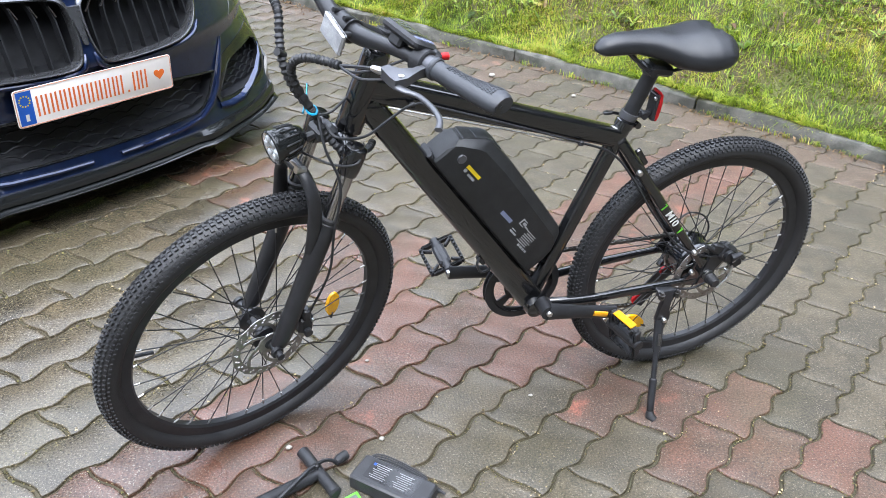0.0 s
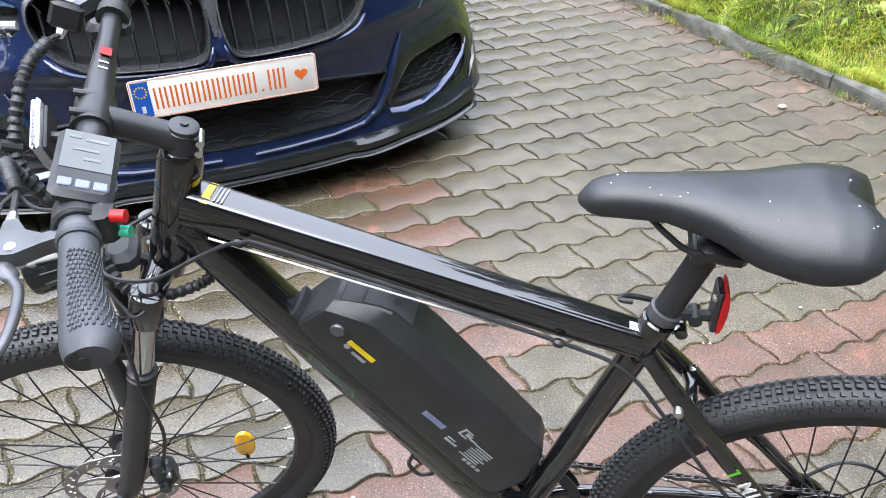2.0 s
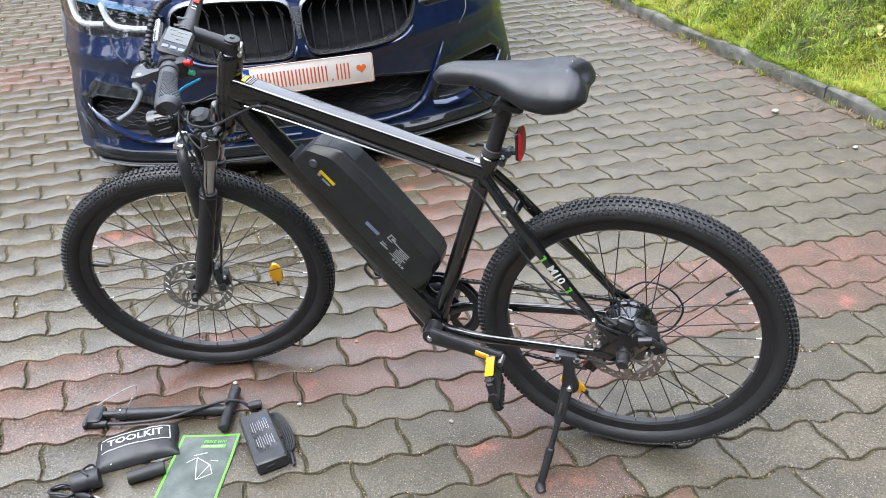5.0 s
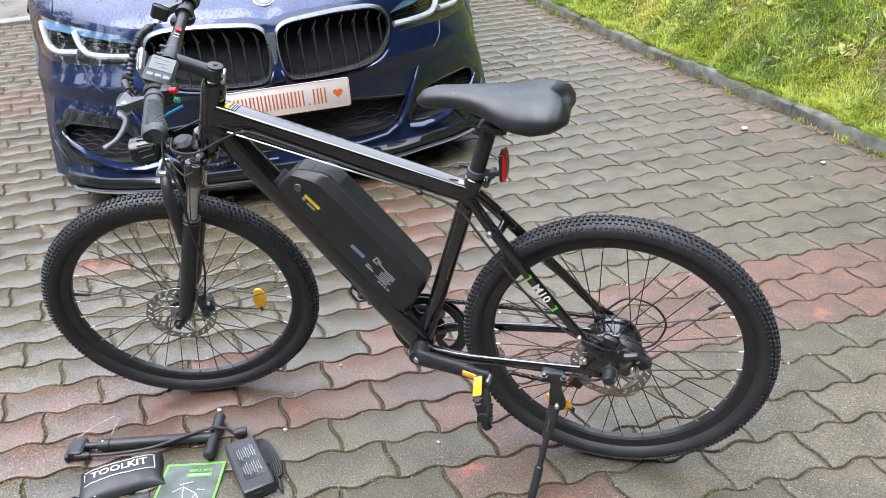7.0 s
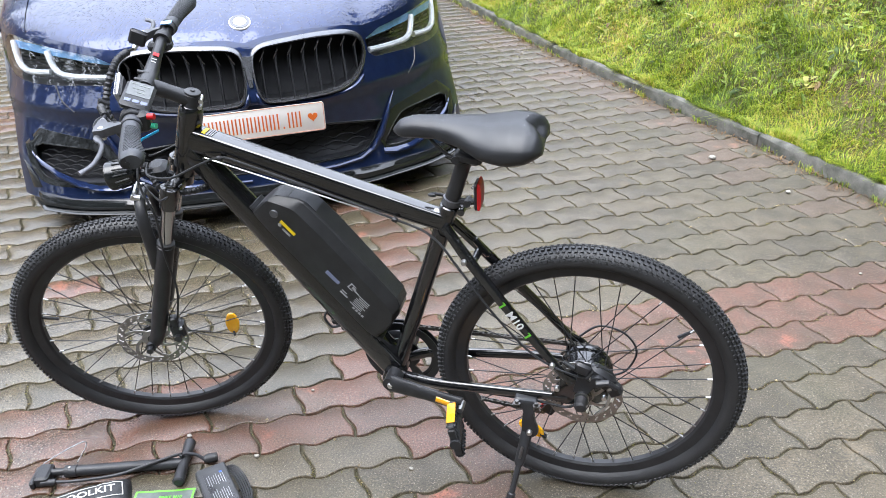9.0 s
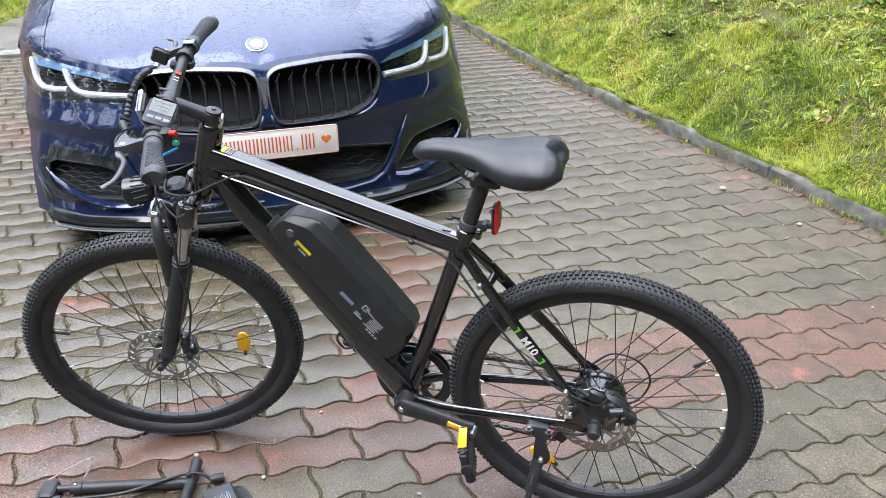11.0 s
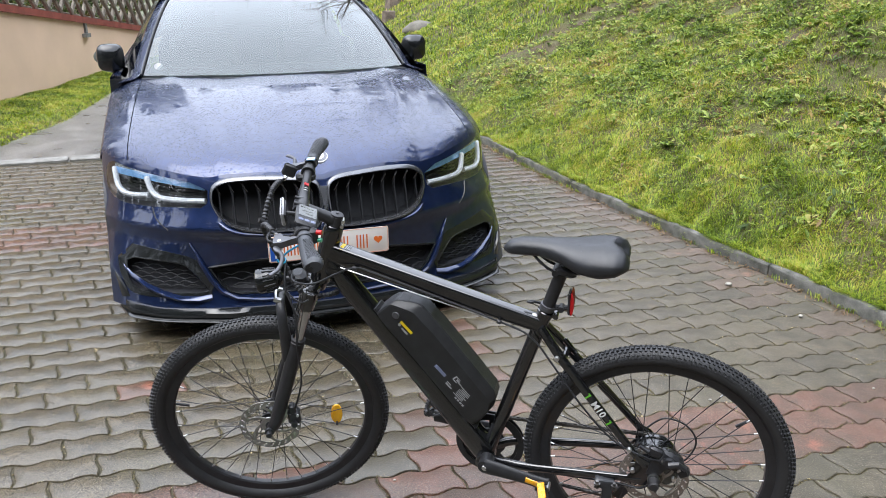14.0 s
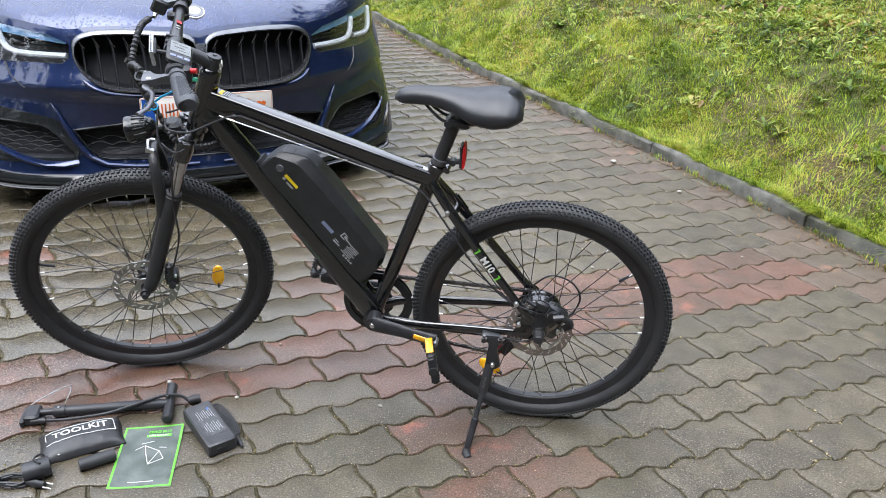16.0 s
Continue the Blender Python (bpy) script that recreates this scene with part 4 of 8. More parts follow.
for a, b in keep:
    f = []
    for c in ((a, b), (a + 1, b), (a + 1, b + 1), (a, b + 1)):
        if c not in idx:
            idx[c] = len(verts)
            verts.append(grid[c])
        f.append(idx[c])
    faces.append(tuple(f))
g.add(verts, faces)
part("front_bumper", g, M_PAINT_FRONT, car, sharp=50)


def on_nose(line, out):
    return [Vector((x, nose(x, z) - out, z)) for x, z in line]


def opening(name, line, depth, parent, mat_wall, label=""):
    """The walls and back of an opening in the bumper."""
    ln = dense(line)
    rim = on_nose(ln, 0.0)
    back = [p + Vector((0, depth, 0)) for p in rim]
    g = Geo()
    g.rings([rim, back], caps=False)
    c = sum(back, Vector()) / len(back)
    k = len(g.v)
    g.add([*back, c], [(j, (j + 1) % len(back), len(back)) for j in range(len(back))])
    return part(name, g, mat_wall, parent, label)


def ring_on_nose(name, line, r, out, parent, material, label=""):
    g = Geo()
    g.tube(on_nose(dense(line), out), r, 8, closed=True)
    return part(name, g, material, parent, label)


def honeycomb(name, line, parent, depth, size=0.045):
    """Staggered grille bars within an outline, set back in the opening."""
    g = Geo()
    zs = [p[1] for p in line]
    xs = [p[0] for p in line]
    row, z = 0, min(zs)
    while z < max(zs):
        x = min(xs) + (size if row % 2 else 0)
        while x < max(xs):
            if inside((x, z), line):
                w, h = size * 0.98, size * 0.28
                pts = [(x - w, z), (x - w * 0.35, z + h), (x + w * 0.35, z + h), (x + w, z)]
                pts = [p for p in pts if inside(p, line)]
                if len(pts) > 1:
                    g.tube([Vector((p[0], nose(*p) + depth, p[1])) for p in pts], 0.0032, 4)
            x += 2 * size
        z += size * 0.56
        row += 1
    return part(name, g, M_MESH, parent, "black honeycomb mesh")


M_KIDNEYRIM = mat("dark_chrome_grille_frame", (0.125, 0.128, 0.136), 0.26, 0.85, var=0.1, rvar=0.05)


def frame_band(name, line, parent, material, label):
    """A raised surround, broad along the top, slim below."""
    ln = dense(line, 0.010)
    n, rings = len(ln), []
    mid = (sum(p[0] for p in ln) / n, sum(p[1] for p in ln) / n)
    for j, q in enumerate(ln):
        a, b = ln[j - 2], ln[(j + 2) % n]
        w = Vector((b[1] - a[1], a[0] - b[0])).normalized()
        if w.x * (q[0] - mid[0]) + w.y * (q[1] - mid[1]) < 0:
            w = -w
        wide = lerp(0.0075, 0.0160, smooth(-0.2, 0.9, w.y))
        at = lambda k, out: Vector((q[0] + w.x * wide * k, nose(q[0] + w.x * wide * k, q[1] + w.y * wide * k) - out, q[1] + w.y * wide * k))
        rings.append([at(-0.25, -0.030), at(-0.20, 0.004), at(0.15, 0.011), at(0.75, 0.010), at(1.0, 0.004), at(1.0, -0.004)])
    return part(name, Geo().rings(rings, closed=True), material, parent, label, 50)


for line in (KIDNEY, flip(KIDNEY)):
    kid = opening("kidney_grille", line, 0.10, car, M_MESH, "black kidney-shaped radiator grille")
    frame_band("grille_frame", line, kid, M_KIDNEYRIM, "satin dark chrome frame")
    ledge = [p for p in dense(line, 0.012) if p[1] < 0.545]
    mx = sum(p[0] for p in ledge) / len(ledge)
    ledge = sorted(((p[0] + 0.05 * (p[0] - mx), p[1] - 0.021) for p in ledge), key=lambda p: p[0])
    part("grille_ledge", Geo().tube([Vector((x, nose(x, z) - 0.003, z)) for x, z in ledge], [0.004] + [0.010] * (len(ledge) - 2) + [0.004], 10), M_PAINT_FRONT, kid, "painted ledge under the grille")
    x0, x1 = min(p[0] for p in line), max(p[0] for p in line)
    for k in range(8):
        x = lerp(x0, x1, (k + 0.6) / 8.2)
        zs = [z for z in np.linspace(0.47, 0.70, 60) if inside((x, z), line)]
        if len(zs) < 4:
            continue
        s = Geo()
        lo, hi = zs[0], zs[-1]
        way = 1 if x > 0 else -1
        rows = []
        for t in np.linspace(0, 1, 7):
            z = lerp(lo, hi, t)
            y = nose(x, z) + 0.014 + 0.014 * (1 - t)
            lean = 0.018 * way * smooth(0.72, 1, t)
            w = 0.006
            rows.append([(x - w + lean, y + 0.022, z), (x - w * 0.4 + lean, y, z), (x + w * 0.4 + lean, y, z), (x + w + lean, y + 0.022, z)])
        s.rings(rows)
        # a brighter chrome sliver near the top stands for the slat's highlight
        s.mat = 1
        zf = lerp(lo, hi, 0.86)
        s.tube([(x - way * 0.006, nose(x, zf) + 0.012, zf - 0.022), (x + way * 0.014, nose(x, zf) + 0.006, zf + 0.014)], [0.0034, 0.0020], 5)
        part("slat", s, [M_MESH, M_KIDNEYRIM], kid)
g = Geo()
g.rings([[Vector((x, nose(x, z) - o, z)) for x, z, o in ((-w, z, 0.002), (-w * 0.8, z, 0.010), (0, z, 0.012), (w * 0.8, z, 0.010), (w, z, 0.002), (0, z, -0.012))] for z, w in ((0.650, 0.030), (0.640, 0.024), (0.615, 0.017), (0.575, 0.012), (0.545, 0.008))])
part("grille_bridge", g, M_KIDNEYRIM, car, "dark chrome bridge between the grilles", 50)
for line in (SIDE_INTAKE, flip(SIDE_INTAKE)):
    si = opening("side_air_intake", line, 0.06, car, M_BLACKMESH, "black side air intake")
    honeycomb("mesh", line, si, 0.040, 0.030)
    ring_on_nose("trim", line, 0.004, 0.0, si, M_GLOSS)
    panel = SIDE_PANEL if line is SIDE_INTAKE else flip(SIDE_PANEL)
    rim_in = dense(line, 0.008)
    rim_out = [nearest(q, panel)[1] for q in rim_in]
    g = Geo()
    g.rings([on_nose(rim_in, -0.004), on_nose(rim_in, 0.0035), on_nose([(lerp(p[0], q[0], 0.5), lerp(p[1], q[1], 0.5)) for p, q in zip(rim_in, rim_out)], 0.0045), on_nose(rim_out, 0.0035), on_nose(rim_out, -0.002)], caps=False)
    part("surround", g, M_GLOSS, si, "gloss black intake surround", 40)
mi = opening("centre_air_intake", MID_INTAKE, 0.06, car, M_BLACKMESH, "black centre air intake")
honeycomb("mesh", MID_INTAKE, mi, 0.03)
ring_on_nose("trim", MID_INTAKE, 0.005, 0.0, mi, M_GLOSS)
# blades between the intakes
for sgn in (-1, 1):
    g = Geo()
    g.tube([Vector((sgn * x, nose(x, z) - 0.006, z)) for x, z in ((0.575, 0.425), (0.555, 0.385), (0.535, 0.34), (0.50, 0.27), (0.46, 0.215), (0.40, 0.186), (0.30, 0.176), (0.16, 0.172), (0.05, 0.171))], [0.003, 0.008, 0.012, 0.014, 0.013, 0.011, 0.009, 0.008, 0.007], 8)
    part("bumper_blade", g, M_PAINT_FRONT, car)
    g = Geo()
    ledge = ((0.505, 0.196, 0.010), (0.56, 0.188, 0.020), (0.63, 0.190, 0.022), (0.70, 0.206, 0.020), (0.77, 0.236, 0.016), (0.83, 0.276, 0.010), (0.86, 0.306, 0.004))
    rows = [[Vector((sgn * x, nose(x, z) + dy, z + dz)) for dy, dz in ((0.004, 0.012), (-o, 0.004), (-o - 0.004, -0.002), (-o, -0.012), (0.004, -0.024))] for x, z, o in ledge]
    g.rings(rows if sgn < 0 else [r[::-1] for r in rows])
    part("lower_winglet", g, M_PAINT_FRONT, car)

# shut lines of the bumper corners
for sgn in (-1, 1):
    g = Geo()
    g.tube([Vector((sgn * x, nose(x, z) - 0.0005, z)) for x, z in ((0.712, 0.560), (0.702, 0.52), (0.690, 0.505), (0.655, 0.478))], 0.0035, 6)
    part("shut_line", g, M_BLACKMESH, car)

# front lip: an upright apron, a thin splitter blade and upswept corner fins
LIPX = [lerp(-0.90, 0.90, k / 72) for k in range(73)]
rows, blade = [], []
for x in LIPX:
    q = abs(x)
    y = nose(min(q, 0.88), 0.13) + max(0, q - 0.86) * 2.6
    step = 0.016 * smooth(0.34, 0.40, q) - 0.010 * smooth(0.44, 0.56, q)
    up = 0.022 * smooth(0.70, 0.90, q)
    rows.append([(x, y + 0.03, 0.150 + up), (x, y - 0.004, 0.150 + up), (x, y - 0.010 - step, 0.136 + up), (x, y - 0.012 - step, 0.116 + up * 0.6), (x, y + 0.06, 0.108)])
    blade.append([(x, y + 0.05, 0.112 + up * 0.5), (x, y - 0.030 - step, 0.110 + up * 0.5), (x, y - 0.037 - step, 0.106 + up * 0.5), (x, y - 0.033 - step, 0.101 + up * 0.5), (x, y + 0.06, 0.099)])
lip = part("front_lip", Geo().rings([r[::-1] for r in rows]), M_GLOSS, car, "gloss black front apron lip")
part("splitter", Geo().rings([r[::-1] for r in blade]), M_GLOSS, lip, "thin black splitter blade")
for sgn in (-1, 1):
    rows = []
    for t in np.linspace(0, 1, 12):
        x = lerp(0.72, 0.915, t)
        y = nose(min(x, 0.88), 0.2) + max(0, x - 0.88) * 3.0
        lo, hi = 0.108 + 0.018 * t, 0.122 + 0.160 * smooth(0.25, 1.0, t) ** 1.3
        rows.append([(sgn * x, y - 0.030 + 0.02 * t, lo), (sgn * (x + 0.004), y - 0.016 + 0.016 * t, lerp(lo, hi, 0.6)), (sgn * (x + 0.005), y - 0.010 + 0.012 * t, hi), (sgn * (x - 0.003), y - 0.003 + 0.012 * t, hi), (sgn * (x - 0.006), y + 0.004, lo)])
    part("corner_fin", Geo().rings(rows if sgn < 0 else [r[::-1] for r in rows]), M_GLOSS, lip, "upswept gloss black corner fin")

# headlamps
for sgn in (-1, 1):
    line = LAMP if sgn > 0 else flip(LAMP)
    hl = opening("headlight", line, 0.09, car, M_BLACKMESH, "slim LED headlight with two white light guides")
    M_ = lambda pts, out: [Vector((sgn * x, nose(x, z) + out, z)) for x, z in pts]
    for pts in ([(0.864, 0.692), (0.860, 0.65), (0.850, 0.614), (0.822, 0.595), (0.775, 0.596), (0.722, 0.603)], [(0.724, 0.676), (0.720, 0.655), (0.707, 0.621), (0.680, 0.600), (0.62, 0.596), (0.490, 0.599)]):
        line_ = [(p.x, p.y) for p in curve_pts([(x, z, 0) for x, z in pts], 5)]
        g = Geo()
        g.tube(M_(line_, 0.012), 0.0125, 10)
        part("light_guide", g, M_LIGHTGUIDE, hl, "frosted white L-shaped light guide")
    up = [(0.487, 0.643), (0.60, 0.656), (0.72, 0.667), (0.80, 0.672), (0.86, 0.674)]
    g = Geo()
    g.sheet([M_([(x, z + 0.024) for x, z in up], 0.010), M_([(x, z - 0.006) for x, z in up], 0.026)])
    part("blue_trim", g, M_BLUELASER, hl, "blue-tinted upper reflector")
    g = Geo()
    g.sheet([M_([(x, min(z + 0.052, 0.715)) for x, z in up[1:]], 0.006), M_([(x, z + 0.0225) for x, z in up[1:]], 0.012)])
    part("upper_trim", g, M_LAMP, hl, "silver upper reflector")
    for x0, x1 in ((0.50, 0.68), (0.735, 0.84)):
        g = Geo()
        for k in range(3):
            z = 0.612 + 0.013 * k
            g.sheet([M_([(lerp(x0, x1, t), z) for t in (0, 0.33, 0.66, 1)], 0.05), M_([(lerp(x0, x1, t), z + 0.011) for t in (0, 0.33, 0.66, 1)], 0.036)])
        part("reflector_rib", g, M_DARKSTEEL, hl, "dark ribbed reflector")
    for cx, cz in ((0.615, 0.638), (0.79, 0.645)):
        g = Geo()
        g.lathe([(0.0, 0.0), (0.013, 0.003), (0.018, 0.010), (0.020, 0.02)], Matrix.Translation((sgn * cx, nose(cx, cz) + 0.040, cz)), 20)
        part("projector", g, M_GLOSS, hl, "dark projector lens")
    g = Geo()
    ln = dense(line, 0.02)
    c = (sum(p[0] for p in ln) / len(ln), sum(p[1] for p in ln) / len(ln))
    lay_ = lambda k, o: [Vector((x, nose(x, z) - o, z)) for x, z in ((lerp(c[0], p[0], k), lerp(c[1], p[1], k)) for p in ln)]
    rings_ = [lay_(k, o) for k, o in ((1.0, 0.001), (0.8, 0.003), (0.5, 0.004), (0.2, 0.004), (0.02, 0.004))]
    g.rings(rings_, caps=False)
    lens = part("lens", g, M_LENS, hl, "clear curved headlight lens", sharp=60)
    lens.visible_shadow = False

# bonnet, wings and cowl
COWL = lambda x: 1.27 + 0.29 * (abs(x) / 0.76) ** 2
CREASE = lambda x, v: 0.010 * math.exp(-(((abs(x) - lerp(0.42, 0.60, v)) / 0.05) ** 2)) * smooth(0, 0.15, v) - 0.006 * math.exp(-(((abs(x) - lerp(0.16, 0.30, v)) / 0.09) ** 2))


def bonnet(x, v):
    y0, y1 = nose(x, edge_z(x)), min(COWL(x), 1.66)
    back = 0.985 - 0.03 * (abs(x) / 0.9) ** 2 - 0.05 * smooth(0.78, 0.93, abs(x))
    s = 1 - (1 - v) ** 1.7
    z = lerp(edge_z(x), back - 0.034, s) + 0.034 * (1 - math.exp(-v / 0.045)) + CREASE(x, v) + 0.016 * math.sin(math.pi * v) * (1 - (x / 0.9) ** 2)
    z -= 0.9 * max(0, abs(x) - 0.86) ** 1.6 * smooth(0, 0.1, v)
    return Vector((x, lerp(y0, y1, v), z))


xs = [lerp(-0.925, 0.925, k / 96) for k in range(97)]
SHUT = lambda v: lerp(0.80, 0.745, v)
hood, wing_l, wing_r = Geo(), Geo(), Geo()
vs_ = [(k / 52) ** 1.5 for k in range(53)]
hood.sheet([[bonnet(lerp(-1, 1, k / 70) * SHUT(v), v) for k in range(71)] for v in vs_])
part("bonnet", hood, M_PAINT, car, "dark blue bonnet beaded with rain", sharp=50)
for sgn, wg in ((-1, wing_l), (1, wing_r)):
    cols = [[bonnet(sgn * lerp(SHUT(v) + 0.004, 0.925, k / 12), v) for k in range(13)] for v in vs_]
    down = []
    for row in cols:
        e = row[-1]
        extra = [Vector((sgn * (0.925 + 0.010 * math.sin(t * 2.6)), e.y, lerp(e.z, 0.70, t))) for t in (0.12, 0.3, 0.6, 1.0)]
        down.append(row + extra)
    wg.sheet(down if sgn < 0 else [r[::-1] for r in down][::-1])
    part("wing", wg, M_PAINT, car, sharp=50)

# body sides with wheel arches
def side_x(z):
    return 0.934 + 0.012 * math.sin(math.pi * min(1, max(0, (z - 0.2) / 0.75))) - 0.10 * smooth(0.30, 0.14, z)


ARCHES = (0.86, 3.835)
for sgn in (-1, 1):
    g = Geo()
    ny, nz = 190, 24
    pts, flat = {}, []
    for a in range(ny + 1):
        for b in range(nz + 1):
            z = lerp(0.17, 0.72 if a / ny < 0.24 else 0.96, b / nz)
            y = lerp(nose(0.925, min(z, edge_z(0.925))), 4.85, a / ny)
            for c in ARCHES:
                d = math.hypot(y - c, z - 0.335)
                if abs(d - 0.365) < 0.016 and d > 0:
                    y, z = c + (y - c) / d * 0.365, 0.335 + (z - 0.335) / d * 0.365
            taper = 0.10 * smooth(4.2, 4.9, y)
            blend = smooth(0, 0.12, y - nose(0.925, min(z, edge_z(0.925))))
            pts[a, b] = (sgn * (lerp(0.925, side_x(z), blend) - taper), y, z)
    vv, ff, ix = [], [], {}
    for a in range(ny):
        for b in range(nz):
            cs = ((a, b), (a + 1, b), (a + 1, b + 1), (a, b + 1))
            cy, cz = (sum(pts[c][k] for c in cs) / 4 for k in (1, 2))
            if any(math.hypot(cy - c, cz - 0.335) < 0.365 for c in ARCHES):
                continue
            f = []
            for c in cs:
                if c not in ix:
                    ix[c] = len(vv)
                    vv.append(pts[c])
                f.append(ix[c])
            ff.append(tuple(f) if sgn > 0 else tuple(f[::-1]))
    g.add(vv, ff)
    part("side_panel", g, M_PAINT_FRONT, car, sharp=50)
    g = Geo()
    for c in ARCHES:
        g = Geo()
        arc = [Vector((sgn * 0.93, c + 0.365 * math.cos(t), 0.335 + 0.365 * math.sin(t))) for t in np.linspace(-0.35, math.pi + 0.35, 30)]
        g.sheet([arc, [p - Vector((sgn * 0.30, 0, 0)) for p in arc]])
        part("wheel_arch_liner", g, M_BLACKMESH, car)

# glasshouse
ROOF_W = 0.56


def screen_row(t, drop=0.0):
    """A row across the windscreen, t 0 at the cowl, 1 at the roof."""
    out = []
    for k in range(25):
        u = lerp(-1, 1, k / 24)
        a = Vector((u * 0.755, COWL(u * 0.755) + 0.01, 0.992 - 0.012 * u * u))
        b = Vector((u * (ROOF_W + 0.01), 2.16 + 0.14 * u * u, 1.415 - 0.035 * u * u))
        p = a.lerp(b, t)
        p.z += 0.035 * math.sin(math.pi * t) - drop
        out.append(p)
    return out


rows = [screen_row(t) for t in np.linspace(0, 1, 12)]
inner = [[p + Vector((0, 0.004, -0.004)) for p in r] for r in rows]
g = Geo()
g.sheet(rows)
g.sheet(inner)
border = [rows[0], [r[-1] for r in rows], rows[-1][::-1], [r[0] for r in rows][::-1]]
border_i = [inner[0], [r[-1] for r in inner], inner[-1][::-1], [r[0] for r in inner][::-1]]
for o, i in zip(border, border_i):
    g.sheet([i, o])
ws = part("windscreen", g, M_GLASS, car, "clear windscreen reflecting the bright sky", sharp=40)
ws.visible_shadow = False
g = Geo()
g.sheet([[p + Vector((0, 0.02, -0.012)) for p in screen_row(0)], [Vector((p.x, p.y - 0.05, p.z - 0.012)) for p in screen_row(0)], [Vector((p.x, p.y - 0.06, p.z - 0.06)) for p in screen_row(0)]])
part("cowl_panel", g, M_PLASTIC, car, "black plastic cowl")
for sgn in (-1, 1):
    side = [screen_row(t)[-1 if sgn > 0 else 0] for t in np.linspace(0, 1, 10)]
    g = Geo()
    rws = [[p + Vector((sgn * 0.004, 0.0, 0.006)), p + Vector((sgn * 0.055, 0.05, -0.006)), p + Vector((sgn * 0.06, 0.10, -0.04)), p + Vector((0, 0.06, -0.03))] for p in side]
    base = side[0]
    rws = [[Vector((sgn * 0.80, 1.50, 0.965)), Vector((sgn * 0.885, 1.55, 0.945)), Vector((sgn * 0.90, 1.66, 0.93)), Vector((sgn * 0.82, 1.6, 0.93))]] + rws
    g.rings(rws if sgn > 0 else [r[::-1] for r in rws])
    part("roof_pillar", g, M_PAINT, car, sharp=60)
    edge = [p + Vector((sgn * 0.002, -0.002, 0.004)) for p in side]
    part("screen_seal", Geo().tube(edge, 0.007, 6), M_PLASTIC, car)
    g = Geo()
    belt = [Vector((sgn * (0.88 - 0.03 * smooth(3.2, 4.6, y)), y, 0.965 + 0.03 * smooth(1.7, 4.2, y))) for y in np.linspace(1.72, 4.1, 14)]
    rail = [Vector((sgn * (0.625 - 0.03 * abs(t - 0.4)), lerp(2.30, 3.55, t), 1.385 + 0.03 * math.sin(math.pi * t))) for t in np.linspace(0, 1, 14)]
    g.sheet([[a.lerp(b, t) + Vector((sgn * 0.02 * math.sin(math.pi * t), 0, 0)) for t in np.linspace(0, 1, 6)] for a, b in zip(belt, rail)])
    part("side_window", g, M_GLOSS, car, "dark side glass")
    g = Geo()
    g.sheet([[Vector((sgn * 0.934, b.y, 0.955)), Vector((sgn * 0.915, b.y, 0.968)), b + Vector((0, 0, 0.0))] for b in belt])
    part("shoulder", g, M_PAINT, car)
    g = Geo()
    g.sheet([[Vector((sgn * 0.925, y, z)), Vector((sgn * 0.90, y, z + 0.25))] for y, z in ((1.58, 0.70), (1.66, 0.70), (1.74, 0.71))])
    # door mirror
    mm = Matrix.Translation((sgn * 0.940, 2.02, 1.045))
    g = Geo()
    rws = []
    for t in np.linspace(0, 1, 9):
        w, h = 0.078 * (0.55 + 0.45 * math.sin(math.pi * min(1, t * 0.75 + 0.18))), 0.082 * (0.55 + 0.45 * math.sin(math.pi * min(1, t * 0.8 + 0.15)))
        y = lerp(-0.075, 0.06, t)
        s = 0.45 if t == 0 else 1
        rws.append([(w * s * math.copysign(abs(math.cos(c)) ** 0.6, math.cos(c)), y, h * s * math.copysign(abs(math.sin(c)) ** 0.6, math.sin(c))) for c in (math.tau * j / 20 for j in range(20))])
    g.rings(rws, m=mm)
    mir = part("door_mirror", g, M_GLOSS, car, "gloss black wing mirror spotted with rain", sharp=60)
    part("arm", Geo().tube([(sgn * 0.86, 1.99, 0.955), (sgn * 0.92, 2.0, 0.975), (sgn * 0.965, 2.02, 0.995)], [0.03, 0.026, 0.03], 8), M_GLOSS, mir)
    part("mirror_glass", Geo().slab([(sgn * 0.955 + 0.088 * math.cos(c), 1.045 + 0.055 * math.sin(c)) for c in (math.tau * j / 20 for j in range(20))], 2.081, 2.084), M_LAMP, mir)
roof = Geo()
rows = [screen_row(1.0, -0.004)]
for y, z, w in ((2.5, 1.452, 0.585), (2.9, 1.470, 0.60), (3.3, 1.455, 0.59), (3.65, 1.41, 0.56), (4.05, 1.20, 0.60), (4.4, 1.04, 0.68), (4.9, 1.02, 0.70), (4.95, 0.9, 0.76), (4.96, 0.3, 0.80)):
    rows.append([Vector((u * w, y, z - 0.03 * u * u)) for u in (lerp(-1, 1, k / 24) for k in range(25))])
roof.sheet(rows)
part("roof", roof, M_PAINT, car, sharp=50)
for sgn in (-1, 1):
    g = Geo()
    g.sheet([[Vector((sgn * 0.60, 2.3, 1.395)), Vector((sgn * 0.645, 2.33, 1.37))], [Vector((sgn * 0.60, 3.0, 1.44)), Vector((sgn * 0.64, 3.0, 1.40))], [Vector((sgn * 0.56, 3.65, 1.38)), Vector((sgn * 0.62, 3.6, 1.36))], [Vector((sgn * 0.66, 4.4, 1.02)), Vector((sgn * 0.86, 4.2, 0.96))], [Vector((sgn * 0.70, 4.92, 1.0)), Vector((sgn * 0.84, 4.86, 0.95))]])
    part("roof_rail", g, M_PAINT, car)
